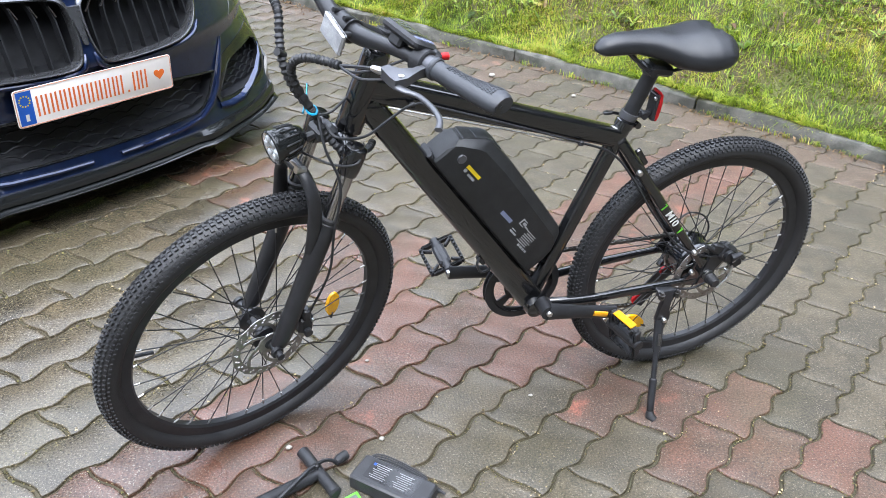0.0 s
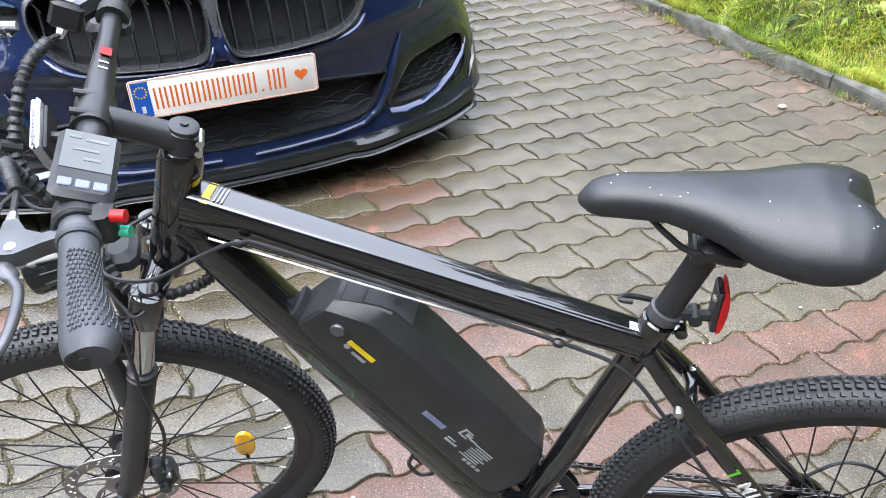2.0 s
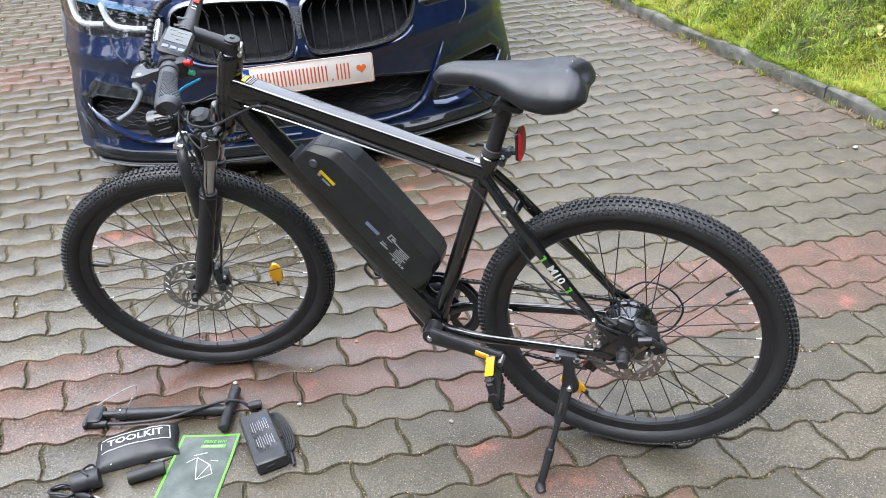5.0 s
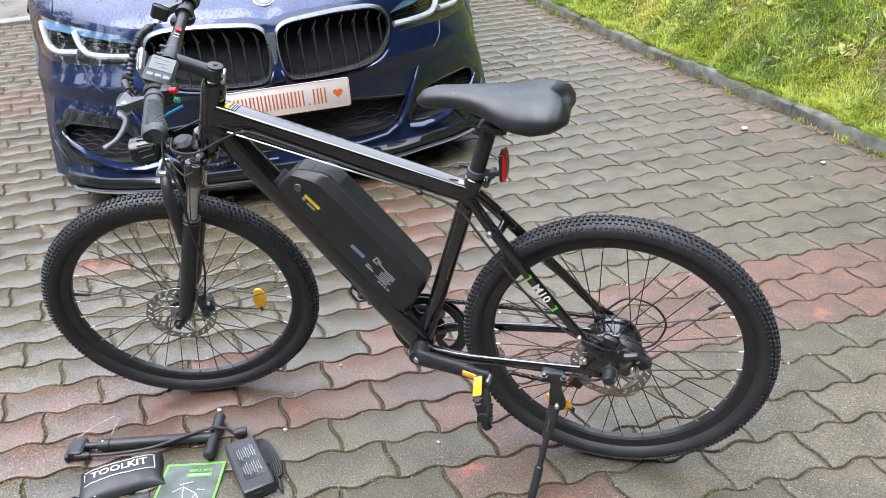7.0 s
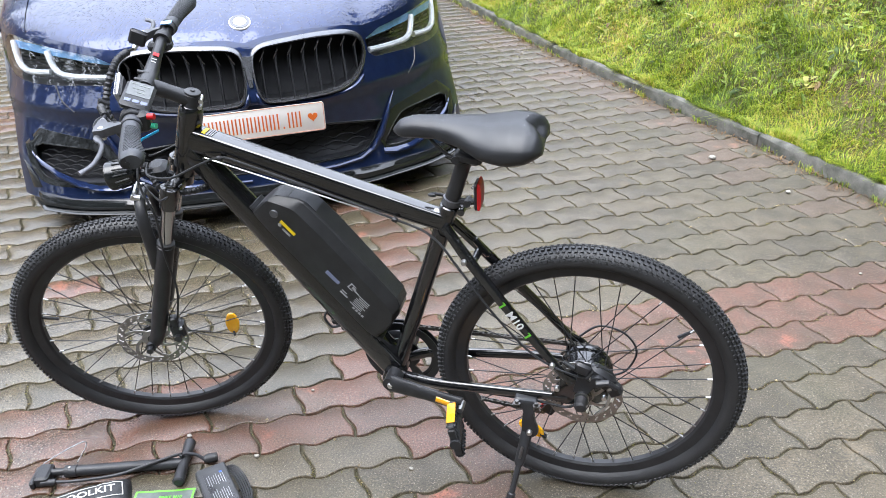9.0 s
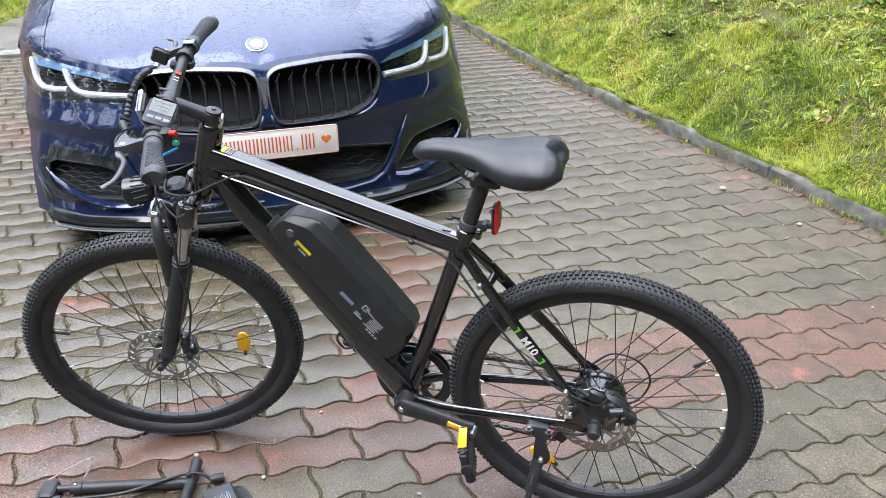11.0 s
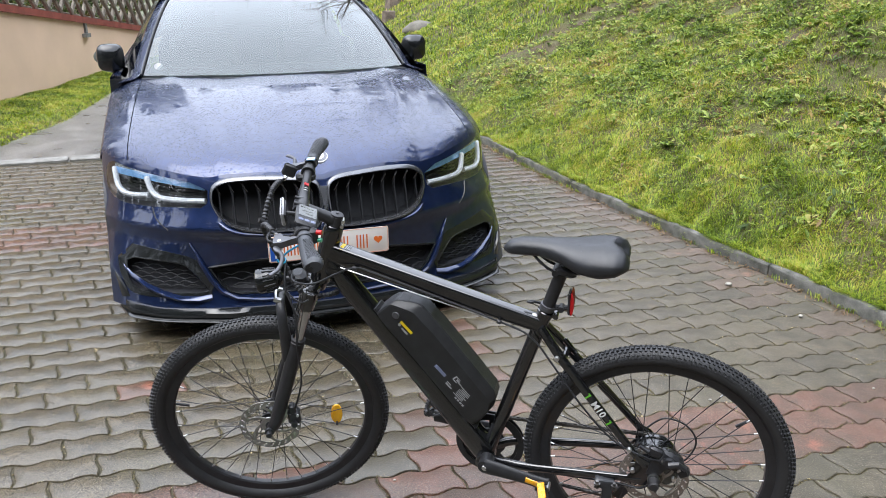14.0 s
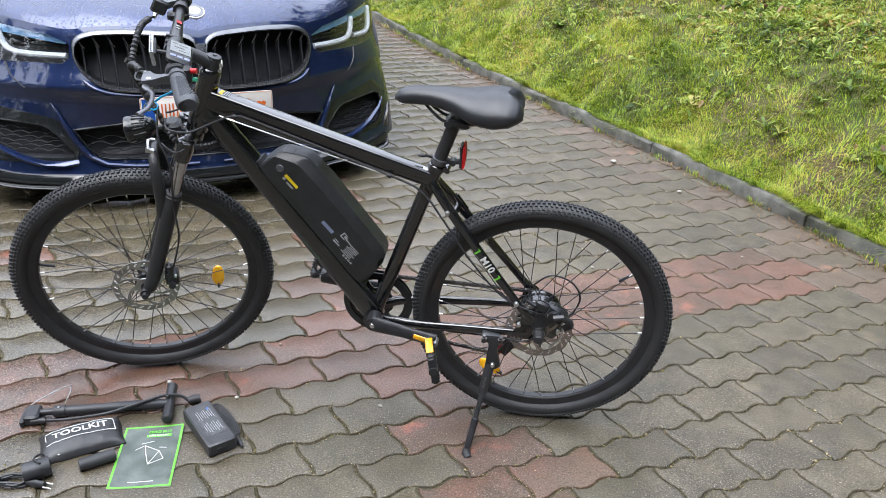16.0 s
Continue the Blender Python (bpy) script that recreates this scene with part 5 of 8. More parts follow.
# cabin
g = Geo()
g.sheet([[(x, 1.45, 0.93), (x, 1.75, 0.99), (x, 2.05, 0.97), (x, 2.08, 0.70), (x, 2.6, 0.45)] for x in (-0.82, -0.4, 0, 0.4, 0.82)])
part("dashboard", g, M_BLACKMESH, car, "black dashboard")
for sgn in (-1, 1):
    g = Geo()
    g.box((0.50, 0.50, 0.16), pose(sgn * 0.38, 2.60, 0.48), 0.05)
    g.box((0.48, 0.14, 0.62), pose(sgn * 0.38, 2.90, 0.80, -14), 0.05)
    g.box((0.26, 0.09, 0.18), pose(sgn * 0.38, 3.0, 1.20, -10), 0.03)
    part("front_seat", g, M_PLASTIC, car)
part("steering_wheel", Geo().tube([(0.38 + 0.18 * math.cos(c), 2.16 - 0.07 * math.sin(c), 0.88 + 0.17 * math.sin(c)) for c in (math.tau * j / 28 for j in range(28))], 0.014, 8, closed=True), M_PLASTIC, car)
part("interior_mirror", Geo().box((0.22, 0.03, 0.07), pose(0, 2.12, 1.33), 0.012), M_PLASTIC, car)
part("inspection_disc", Geo().lathe([(0.0, 0), (0.024, 0), (0.024, 0.001)], pose(-0.66, 1.57, 1.025, -42)), M_GREYPRINT, car)
part("underbody", Geo().box((1.6, 4.1, 0.25), pose(0, 2.6, 0.30), 0.05), M_BLACKMESH, car)
part("bulkhead", Geo().box((1.72, 0.06, 0.62), pose(0, 1.36, 0.60), 0.02), M_BLACKMESH, car)
# wheels
M_RIM = mat("dark_grey_alloy_wheel", (0.04, 0.04, 0.043), 0.3, 0.7, var=0.15)
for sgn in (-1, 1):
    for y in ARCHES:
        m = Matrix.Translation((sgn * 0.80, y, 0.335)) @ Matrix.Rotation(math.pi / 2, 4, "Z")
        g = Geo()
        g.lathe([(0.24, -0.11), (0.30, -0.118), (0.325, -0.10), (0.335, -0.07), (0.335, 0.07), (0.325, 0.10), (0.30, 0.118), (0.24, 0.11)], m, 48, caps=False)
        wh = part("wheel", g, M_RUBBER, car, "road wheel with low-profile tyre")
        rim = Geo()
        rim.lathe([(0.245, -0.11), (0.235, -0.09), (0.23, 0.09), (0.245, 0.11)], m, 40, caps=False)
        for k in range(10):
            a = k * math.tau / 10
            rim.tube([(0.03 * math.cos(a), -sgn * 0.085, 0.03 * math.sin(a)), (0.235 * math.cos(a), -sgn * 0.10, 0.235 * math.sin(a))], [0.018, 0.013], 6, m=m)
        rim.lathe([(0.0, -sgn * 0.1), (0.05, -sgn * 0.098), (0.06, -sgn * 0.07), (0.06, 0)], m, 20)
        part("rim", rim, M_RIM, wh)

# badge and plate
b0, b1 = bonnet(0, 0.055), bonnet(0, 0.085)
bm_ = Matrix.Translation((b0 + b1) / 2 + Vector((0, -0.002, 0.002))) @ Euler((math.atan2(b1.z - b0.z, b1.y - b0.y) - math.pi / 2, 0, 0)).to_matrix().to_4x4()
bd = part("round_badge", Geo().lathe([(0.0, -0.004), (0.034, -0.004), (0.041, -0.002), (0.043, 0.004), (0.0, 0.004)], bm_, 36), M_STEEL, car, "round badge with plain rings")
M_BADGE = mat("badge_white_enamel", (0.50, 0.51, 0.53), 0.2, var=0.05, coat=0.8)
M_BADGERING = mat("badge_dark_ring", (0.045, 0.047, 0.055), 0.2, var=0.05, coat=0.8)
part("ring", Geo().lathe([(0.025, -0.0058), (0.037, -0.0058), (0.037, -0.0035), (0.025, -0.0035)], bm_, 36, caps=False), M_BADGERING, bd)
part("disc", Geo().lathe([(0.0, -0.0056), (0.0235, -0.0056), (0.0245, -0.0035), (0.0, -0.0035)], bm_, 36), M_BADGE, bd)
pl = rounded([(-0.26, 0.351), (0.26, 0.351), (0.26, 0.466), (-0.26, 0.466)], 0)
cr = 0.010
pl = [(sx * (0.26 - cr + cr * math.cos(a)), 0.4085 + sz * (0.0575 - cr + cr * math.sin(a))) for sx, sz, a0 in ((1, 1, 0), (-1, 1, 1), (-1, -1, 0), (1, -1, 1)) for a in ([0, 0.5, 1.0, 1.57] if not a0 else [1.57, 1.0, 0.5, 0])]
PY = -0.004
part("plate_holder", Geo().box((0.50, 0.03, 0.10), pose(0, 0.014, 0.408), 0.006), M_PLASTIC, car)
plate = part("number_plate", Geo().slab(pl, PY - 0.002, PY, inset=0.01), M_PLATE, car, "white plate with orange bars and a heart")
part("border", Geo().tube([(x * 0.988, PY - 0.002, 0.4085 + (z - 0.4085) * 0.95) for x, z in pl], 0.0016, 5, closed=True), mat("orange_border", (0.55, 0.26, 0.18), 0.4, var=0.05), plate)
part("band", Geo().slab([(-0.252, 0.358), (-0.207, 0.358), (-0.207, 0.459), (-0.252, 0.459)], PY - 0.0032, PY - 0.0015), M_PLATEBLUE, plate, "blue band with a ring of dots")
for k in range(12):
    a = k * math.tau / 12
    part("dot", Geo().box((0.0042, 0.0006, 0.0042), pose(-0.2295 + 0.0155 * math.cos(a), PY - 0.0036, 0.430 + 0.0155 * math.sin(a), 0, 45)), M_YELLOW, plate)
part("bar", Geo().box((0.010, 0.0008, 0.020), pose(-0.2295, PY - 0.0036, 0.380)), M_WHITE, plate)
for k in range(13):
    x = -0.186 + k * 0.0285
    tall = 0.062 if k != 10 else 0.008
    for o in ((-0.0075, 0.0075) if k != 10 else (0,)):
        part("bar", Geo().box((0.0058, 0.0008, tall), pose(x + o, PY - 0.0026, 0.4065 - (0.062 - tall) / 2)), M_ORANGE, plate)
heart = [(0.0165 * math.sin(t) ** 3, (13 * math.cos(t) - 5 * math.cos(2 * t) - 2 * math.cos(3 * t) - math.cos(4 * t)) * 0.00105) for t in (math.tau * k / 40 for k in range(40))]
part("heart", Geo().slab([(0.213 + x * 1.15, 0.410 + z * 1.15) for x, z in heart], PY - 0.003, PY - 0.0015), M_ORANGE, plate)


# ---- the bicycle: x runs to its rear, y to its right side, z up ----
BIKE = pose(0.4885, 0.113, 0, 4.5, 0, 5.4)
bike = thing("electric_bicycle", BIKE, "black electric mountain bicycle leaning on its kickstand, bars turned", "bicycle")
RAKE, STEER, TYRE_R = radians(19), radians(21.4), 0.333
CAP = Vector((-0.806, 0, 0.944))
AXIS, FORE = Vector((math.sin(RAKE), 0, math.cos(RAKE))), Vector((-math.cos(RAKE), 0, math.sin(RAKE)))
TURN = Matrix.Translation(CAP) @ Matrix.Rotation(STEER, 4, AXIS) @ Matrix.Translation(-CAP)


def fk(k, f=0.0, y=0.0):
    """A place on the steered parts: k along the steering axis from the cap, f forward of it."""
    return CAP + AXIS * k + FORE * f + Vector((0, y, 0))


# frame
def tube_part(name, pts, r, flat=1.0, segs=18, n=6, material=M_FRAME, parent=bike, m=None, label=""):
    q = curve_pts(pts, n) if len(pts) > 2 else [Vector(p) for p in pts]
    rs = r
    if isinstance(r, (list, tuple)):
        rs = [float(np.interp(k / (len(q) - 1), np.linspace(0, 1, len(r)), r)) for k in range(len(q))]
    g = Geo(m)
    g.tube(q, rs, segs, flat=flat)
    return part(name, g, material, parent, label)


g = Geo()
ht = [fk(k) for k in (-0.026, -0.029, -0.038, -0.050, -0.10, -0.16, -0.188, -0.192)]
g.tube(ht, [0.0185, 0.0215, 0.0245, 0.0252, 0.0250, 0.0252, 0.0255, 0.022], 28)
part("head_tube", g, M_FRAME, bike)


def box_tube(a, b, wide, high, n=8, rnd=0.30):
    """A tube of rounded-rectangle section from a to b; sizes at both ends."""
    a, b = Vector(a), Vector(b)
    t = (b - a).normalized()
    side = Vector((0, 1, 0))
    up = side.cross(t) * -1
    if up.z < 0:
        up = -up
    rings = []
    for k in range(n + 1):
        s = k / n
        w, h = lerp(wide[0], wide[1], s) / 2, lerp(high[0], high[1], s) / 2
        ring = []
        for c in (math.tau * (j + 0.5) / 20 for j in range(20)):
            ring.append(a.lerp(b, s) + side * w * math.copysign(abs(math.cos(c)) ** (2 * rnd), math.cos(c)) + up * h * math.copysign(abs(math.sin(c)) ** (2 * rnd), math.sin(c)))
        rings.append(ring)
    return Geo().rings(rings)


TT0, TT1 = Vector((-0.828, 0, 0.846)), Vector((-0.292, 0, 0.695))
DT0, DT1 = Vector((-0.838, 0, 0.818)), Vector((-0.436, 0, 0.300))
part("top_tube", box_tube(TT0, TT1, (0.044, 0.036), (0.052, 0.040), rnd=0.2), M_FRAME, bike, "gloss black top tube wet with rain")
part("down_tube", box_tube(DT0, DT1, (0.046, 0.060), (0.050, 0.064)), M_FRAME, bike)
BB = Vector((-0.432, 0, 0.287))
ST = Vector((-0.285, 0, 0.728))
tube_part("seat_tube", [BB, ST + (ST - BB).normalized() * 0.004], 0.0185)
part("bottom_bracket", Geo().lathe([(0.012, -0.048), (0.022, -0.046), (0.0245, -0.034), (0.0245, 0.034), (0.022, 0.046), (0.012, 0.048)], Matrix.Translation(BB)), M_FRAME, bike)
for sgn in (-1, 1):
    tube_part("seat_stay", [(-0.292, sgn * 0.016, 0.692), (-0.247, sgn * 0.032, 0.634), (-0.178, sgn * 0.046, 0.549), (-0.10, sgn * 0.058, 0.455), (-0.024, sgn * 0.066, 0.362)], [0.0115, 0.0125, 0.012, 0.0105, 0.009], flat=0.8, segs=14)
    tube_part("chain_stay", [(-0.425, sgn * 0.026, 0.290), (-0.375, sgn * 0.046, 0.300), (-0.31, sgn * 0.055, 0.303), (-0.20, sgn * 0.061, 0.312), (-0.03, sgn * 0.065, 0.322)], [0.0145, 0.0135, 0.0125, 0.012, 0.010], flat=0.75, segs=14)
    drop = [(-0.075, 0.316), (-0.05, 0.345), (-0.045, 0.395), (-0.012, 0.378), (0.014, 0.352), (0.022, 0.330), (0.012, 0.312), (-0.03, 0.306)]
    part("dropout", Geo().slab(drop, sgn * 0.066 - 0.0045, sgn * 0.066 + 0.0045, inset=0.03), M_FRAME, bike)
part("stay_bridge", Geo().tube([(-0.234, -0.034, 0.622), (-0.230, 0, 0.626), (-0.234, 0.034, 0.622)], 0.008, 10).box((0.014, 0.010, 0.05), pose(-0.222, 0.0, 0.640, 0, -38), 0.003), M_FRAME, bike)
for x, y, z in ((-0.249, -0.045, 0.629), (-0.064, -0.074, 0.412), (-0.052, -0.0735, 0.352)):
    part("bolt", Geo().lathe([(0.0, -0.006), (0.005, -0.006), (0.006, -0.003), (0.006, 0.004)], Matrix.Translation((x, y, z)), 14), M_STEEL, bike)
# frame marks
tv, tf = text_geo("M10", 0.025)
way = (Vector((-0.10, -0.058, 0.455)) - Vector((-0.178, -0.046, 0.549))).normalized()
out = Vector((0, -1, 0))
out = (out - way * out.dot(way)).normalized()
upv = out.cross(way)
DEC = Matrix.Translation(Vector((-0.143, -0.0518, 0.507)) + out * 0.0092) @ Matrix((way, upv, out)).transposed().to_4x4()
part("model_mark", Geo(DEC).add(tv, tf), M_WHITE, bike, "white lettering", 0)
for sgn in (-1, 1):
    g = Geo(DEC)
    g.add([(sgn * 0.042 + x * 1.1, y, 0.0) for x, y in ((-0.005, 0.0085), (0.003, 0.0085), (0.003, -0.0085), (-0.001, -0.0085), (-0.001, 0.005), (-0.005, 0.005))], [(0, 1, 2, 3, 4, 5)])
    part("green_mark", g, M_GREEN, bike, "bright green bracket mark", 0)
tt = lambda s, o, y: TT0.lerp(TT1, s) + Vector((0.27, 0, 0.963)) * o + Vector((0, y, 0))
g = Geo()
g.sheet([[tt(s, 0.0268 - 0.004 * (abs(y) > 0.012), y) for y in (-0.019, -0.008, 0.008, 0.019)] for s in (0.040, 0.056)])
part("warning_sticker", g, M_YELLOW, bike, "yellow sticker on the top tube", 0)
for s in (0.064, 0.072, 0.080):
    part("bar", Geo().sheet([[tt(q, 0.0268, y) for y in (-0.015, 0.012)] for q in (s, s + 0.004)]), M_GREYPRINT, bike, sharp=0)

# seat clamp, post, saddle
POST = (Vector((-0.250, 0, 0.835)) - ST).normalized()
part("seat_post", Geo().tube([ST - POST * 0.02, ST + POST * 0.118], 0.0155, 20), M_SATIN, bike, "satin black seat post")
g = Geo()
g.tube([ST + POST * k for k in (-0.010, -0.008, 0.004, 0.006)], [0.018, 0.0205, 0.0205, 0.018], 22)
g.box((0.020, 0.020, 0.016), Matrix.Translation(ST + Vector((0.021, 0, -0.004))), 0.004)
g.cyl(ST + Vector((0.026, -0.014, -0.004)), ST + Vector((0.026, 0.016, -0.004)), 0.007)
clamp = part("seat_clamp", g, M_FRAME, bike, "black seat clamp collar")
part("clamp_lever", Geo().tube(curve_pts([ST + Vector((0.022, 0.018, -0.002)), ST + Vector((0.0, 0.027, 0.006)), ST + Vector((-0.034, 0.022, 0.016)), ST + Vector((-0.044, 0.012, 0.018)), ST + Vector((-0.030, 0.008, 0.020))], 5), 0.0034, 8), M_SATIN, clamp)
g = Geo()
g.tube([ST + POST * k for k in (0.009, 0.010, 0.023, 0.024)], [0.0165, 0.0190, 0.0190, 0.0165], 22)
part("reflector_band", g, M_ALLOY, bike, "grey plastic band round the seat post")
part("size_label", Geo().sheet([[tt(q, 0.0208 - 0.0030 * (abs(y + 0.004) > 0.008), y) for y in (-0.0145, -0.008, 0.002, 0.007)] for q in (0.945, 0.975)]), M_WHITE, bike, "small pale label", 0)


def saddle_row(t):
    """A closed section of the saddle, t 0 at the nose, 1 at the rear."""
    x = lerp(-0.386, -0.104, t)
    w = float(np.interp(t, (0, 0.02, 0.07, 0.15, 0.3, 0.45, 0.6, 0.72, 0.84, 0.92, 0.97, 1.0), (0.009, 0.0165, 0.0225, 0.0255, 0.0295, 0.041, 0.062, 0.0755, 0.0815, 0.0795, 0.0715, 0.056)))
    top = float(np.interp(t, (0, 0.02, 0.07, 0.15, 0.35, 0.6, 0.82, 0.92, 0.97, 1.0), (0.896, 0.906, 0.913, 0.919, 0.921, 0.922, 0.931, 0.929, 0.922, 0.908)))
    low = float(np.interp(t, (0, 0.05, 0.3, 0.5, 0.62, 0.8, 0.92, 1.0), (0.886, 0.878, 0.881, 0.868, 0.853, 0.848, 0.856, 0.874)))
    mid = low + 0.35 * (top - low)
    ring = []
    for j in range(32):
        c = math.tau * j / 32
        cx, cz = math.cos(c), math.sin(c)
        y = w * math.copysign(abs(cx) ** 0.8, cx)
        e = abs(y) / max(w, 0.01)
        if cz >= 0:
            crown = top - (0.004 + 0.018 * smooth(0.35, 0.75, t)) * e ** 2.2 - 0.006 * math.exp(-((y / 0.013) ** 2)) * smooth(0.4, 0.75, t)
            z = lerp(mid, crown, cz ** 0.62)
        else:
            z = lerp(mid, low, abs(cz) ** 0.8)
            y *= 1 - 0.05 * abs(cz)
        back = smooth(0.84, 1.0, t)
        xx = x + back * (0.010 * math.exp(-(((abs(y) - 0.046) / 0.024) ** 2)) - 0.015 * math.exp(-((y / 0.017) ** 2)))
        ring.append((xx, y * 1.04 + 0.004, z))
    return ring


rows = [saddle_row(1 - (1 - k / 38) ** 1.35) for k in range(39)]
for k, sh in ((0, 0.5), (38, 0.82), (38, 0.5), (38, 0.2)):
    c = sum((Vector(p) for p in saddle_row(0.0 if k == 0 else 1.0)), Vector()) / 32
    ring = [tuple(c.lerp(Vector(p), sh) + Vector((0.004 * (1 - sh) * (1 if k else -1), 0, 0))) for p in (rows[0] if k == 0 else saddle_row(1.0))]
    rows = [ring] + rows if k == 0 else rows + [ring]
sad = Geo().rings(rows)
me = sad.mesh("saddle", M_SADDLE, 70)
saddle = part("saddle", me, None, bike, "padded matt black saddle with rain drops")
for sgn in (-1, 1):
    part("saddle_rail", Geo().tube(curve_pts([(-0.315, sgn * 0.012, 0.884), (-0.295, sgn * 0.016, 0.866), (-0.268, sgn * 0.020, 0.850), (-0.215, sgn * 0.022, 0.848), (-0.165, sgn * 0.030, 0.862)], 6), 0.0036, 8), M_SATIN, saddle)
part("rail_clamp", Geo().box((0.052, 0.050, 0.022), pose(-0.238, 0, 0.846, 0, 8), 0.006).cyl((-0.262, -0.026, 0.845), (-0.262, 0.026, 0.845), 0.008), M_SATIN, saddle)
part("clamp_cap", Geo().lathe([(0, -0.004), (0.0135, -0.004), (0.0155, 0), (0.0155, 0.004)], Matrix.Translation((-0.2555, 0, 0.838)) @ Euler((radians(90), 0, 0)).to_matrix().to_4x4(), 18), M_ALLOY, saddle)
pr = random.Random(5)
g = Geo()
for _ in range(18):
    t, j = pr.uniform(0.1, 0.95), pr.uniform(2, 12)
    row = saddle_row(t)
    p = Vector(row[int(j)]).lerp(Vector(row[int(j) + 1]), j % 1)
    s = pr.uniform(0.0007, 0.0013)
    g.lathe([(s, 0), (s * 0.8, s * 0.35), (s * 0.3, s * 0.55)], Matrix.Translation(p) @ Euler((radians(90), 0, 0)).to_matrix().to_4x4(), 8)
tagged(part("rain_drops", g, M_DROP, saddle), kind="stuff")
# rear lamp-reflector on the post
rl = part("rear_reflector", Geo().slab(rounded([(0.0, -0.033), (0.007, -0.031), (0.0105, 0.0), (0.008, 0.028), (0.002, 0.034)], 1), -0.016, 0.016, Matrix.Translation((-0.226, 0, 0.764)), 0.06), M_RED, bike, "red rear reflector on a black bracket")
part("bracket", Geo().tube([ST + POST * 0.018, (-0.248, 0, 0.744), (-0.228, 0, 0.746)], [0.009, 0.007, 0.007], 8).box((0.007, 0.034, 0.058), pose(-0.2275, 0, 0.762), 0.003).cyl((-0.247, -0.012, 0.744), (-0.247, 0.012, 0.744), 0.0075), M_PLASTIC, rl)
part("lamp_stud", Geo().box((0.006, 0.008, 0.008), pose(-0.2325, -0.012, 0.783), 0.002), M_STEEL, rl)

# battery on the down tube
BT0, DD = Vector((-0.8682, 0, 0.7837)), Vector((0.6598, 0, -0.7514))
DN = Vector((-DD.z, 0, DD.x))


def bt(s, n, y):
    return BT0 + DD * s + DN * n + Vector((0, y, 0))


def batt_ring(s, lo, hi, w, ch=0.8):
    sh = lo + (hi - lo) * ch
    return [bt(s, lo, -w * 0.92), bt(s, lo + 0.01, -w), bt(s, sh, -w), bt(s, hi - 0.002, -w * 0.70), bt(s, hi, -w * 0.62), bt(s, hi, w * 0.62), bt(s, hi - 0.002, w * 0.70), bt(s, sh, w), bt(s, lo + 0.01, w), bt(s, lo, w * 0.92)]


g = Geo()
secs = [(0.170, 0.064, 0.106, 0.030), (0.174, 0.063, 0.126, 0.0350), (0.182, 0.062, 0.137, 0.0372), (0.214, 0.060, 0.165, 0.0392), (0.228, 0.060, 0.172, 0.0400), (0.30, 0.058, 0.174, 0.0408), (0.42, 0.052, 0.168, 0.0408), (0.514, 0.046, 0.162, 0.0402), (0.534, 0.045, 0.152, 0.0392), (0.548, 0.045, 0.132, 0.0375), (0.557, 0.046, 0.100, 0.034), (0.561, 0.050, 0.078, 0.030)]
g.rings([batt_ring(*q) for q in secs])
batt = part("battery", g, M_BATTERY, bike, "matt black battery pack on the down tube", 22)
part("mount_rail", box_tube(bt(0.16, 0.064, 0), bt(0.575, 0.044, 0), (0.052, 0.052), (0.014, 0.014)), M_PLASTIC, batt)
g = Geo()
g.rings([[bt(s, n, y) for y in (-0.024, -0.020, 0.020, 0.024)] + [bt(s, n - 0.004, y) for y in (0.024, -0.024)] for s, n in ((0.1785, 0.1345), (0.196, 0.1502))])
part("handle_recess", g, M_PLASTIC, batt)
g = Geo()
g.rings([[bt(s, n, y) for y in (-0.022, 0.022)] + [bt(s, n - 0.004, y) for y in (0.022, -0.022)] for s, n in ((0.1985, 0.1526), (0.216, 0.1672), (0.230, 0.1742), (0.258, 0.1755))])
part("handle_plate", g, M_GRIP, batt)
KEY = bt(0.203, 0.106, -0.0388)
part("key_lock", Geo().lathe([(0.0, -0.003), (0.0085, -0.003), (0.0095, -0.001), (0.0095, 0.004)], Matrix.Translation(KEY), 22), M_ALLOY, batt, "round metal key lock")
FACE = Matrix((DD, DN, Vector((0, -1, 0)))).transposed().to_4x4()


def face_mark(name, s, n, w, h, material, turn=0.0, off=-0.0411):
    m = Matrix.Translation(bt(s, n, off)) @ FACE @ Matrix.Rotation(turn, 4, "Z")
    return part(name, Geo(m).box((w, h, 0.0006)), material, batt, sharp=0)


face_mark("yellow_sticker", 0.244, 0.1055, 0.042, 0.0075, M_YELLOW)
face_mark("bar", 0.249, 0.0945, 0.022, 0.005, M_GREYPRINT)
part("seal", Geo().lathe([(0.0, -0.0008), (0.0042, -0.0008), (0.0042, 0.0)], Matrix.Translation(bt(0.228, 0.0965, -0.0401)), 14), M_GREYPRINT, batt)
face_mark("bar", 0.387, 0.0935, 0.038, 0.009, M_KEYS)
for s, n, w, h in ((0.424, 0.111, 0.003, 0.015), (0.431, 0.117, 0.014, 0.002), (0.431, 0.104, 0.014, 0.002), (0.436, 0.111, 0.010, 0.006), (0.447, 0.108, 0.012, 0.003), (0.432, 0.081, 0.022, 0.004), (0.428, 0.087, 0.014, 0.002)):
    face_mark("bar", s, n, w, h, M_GREYPRINT)
for k in range(7):
    face_mark("bar", 0.470 + 0.002 * (k % 3), 0.078 + 0.0048 * k, 0.034 - 0.006 * (k % 2), 0.0022, M_GREYPRINT)
for k in range(4):
    face_mark("bar", 0.470 + 0.009 * k, 0.0715, 0.006, 0.005, M_GREYPRINT)
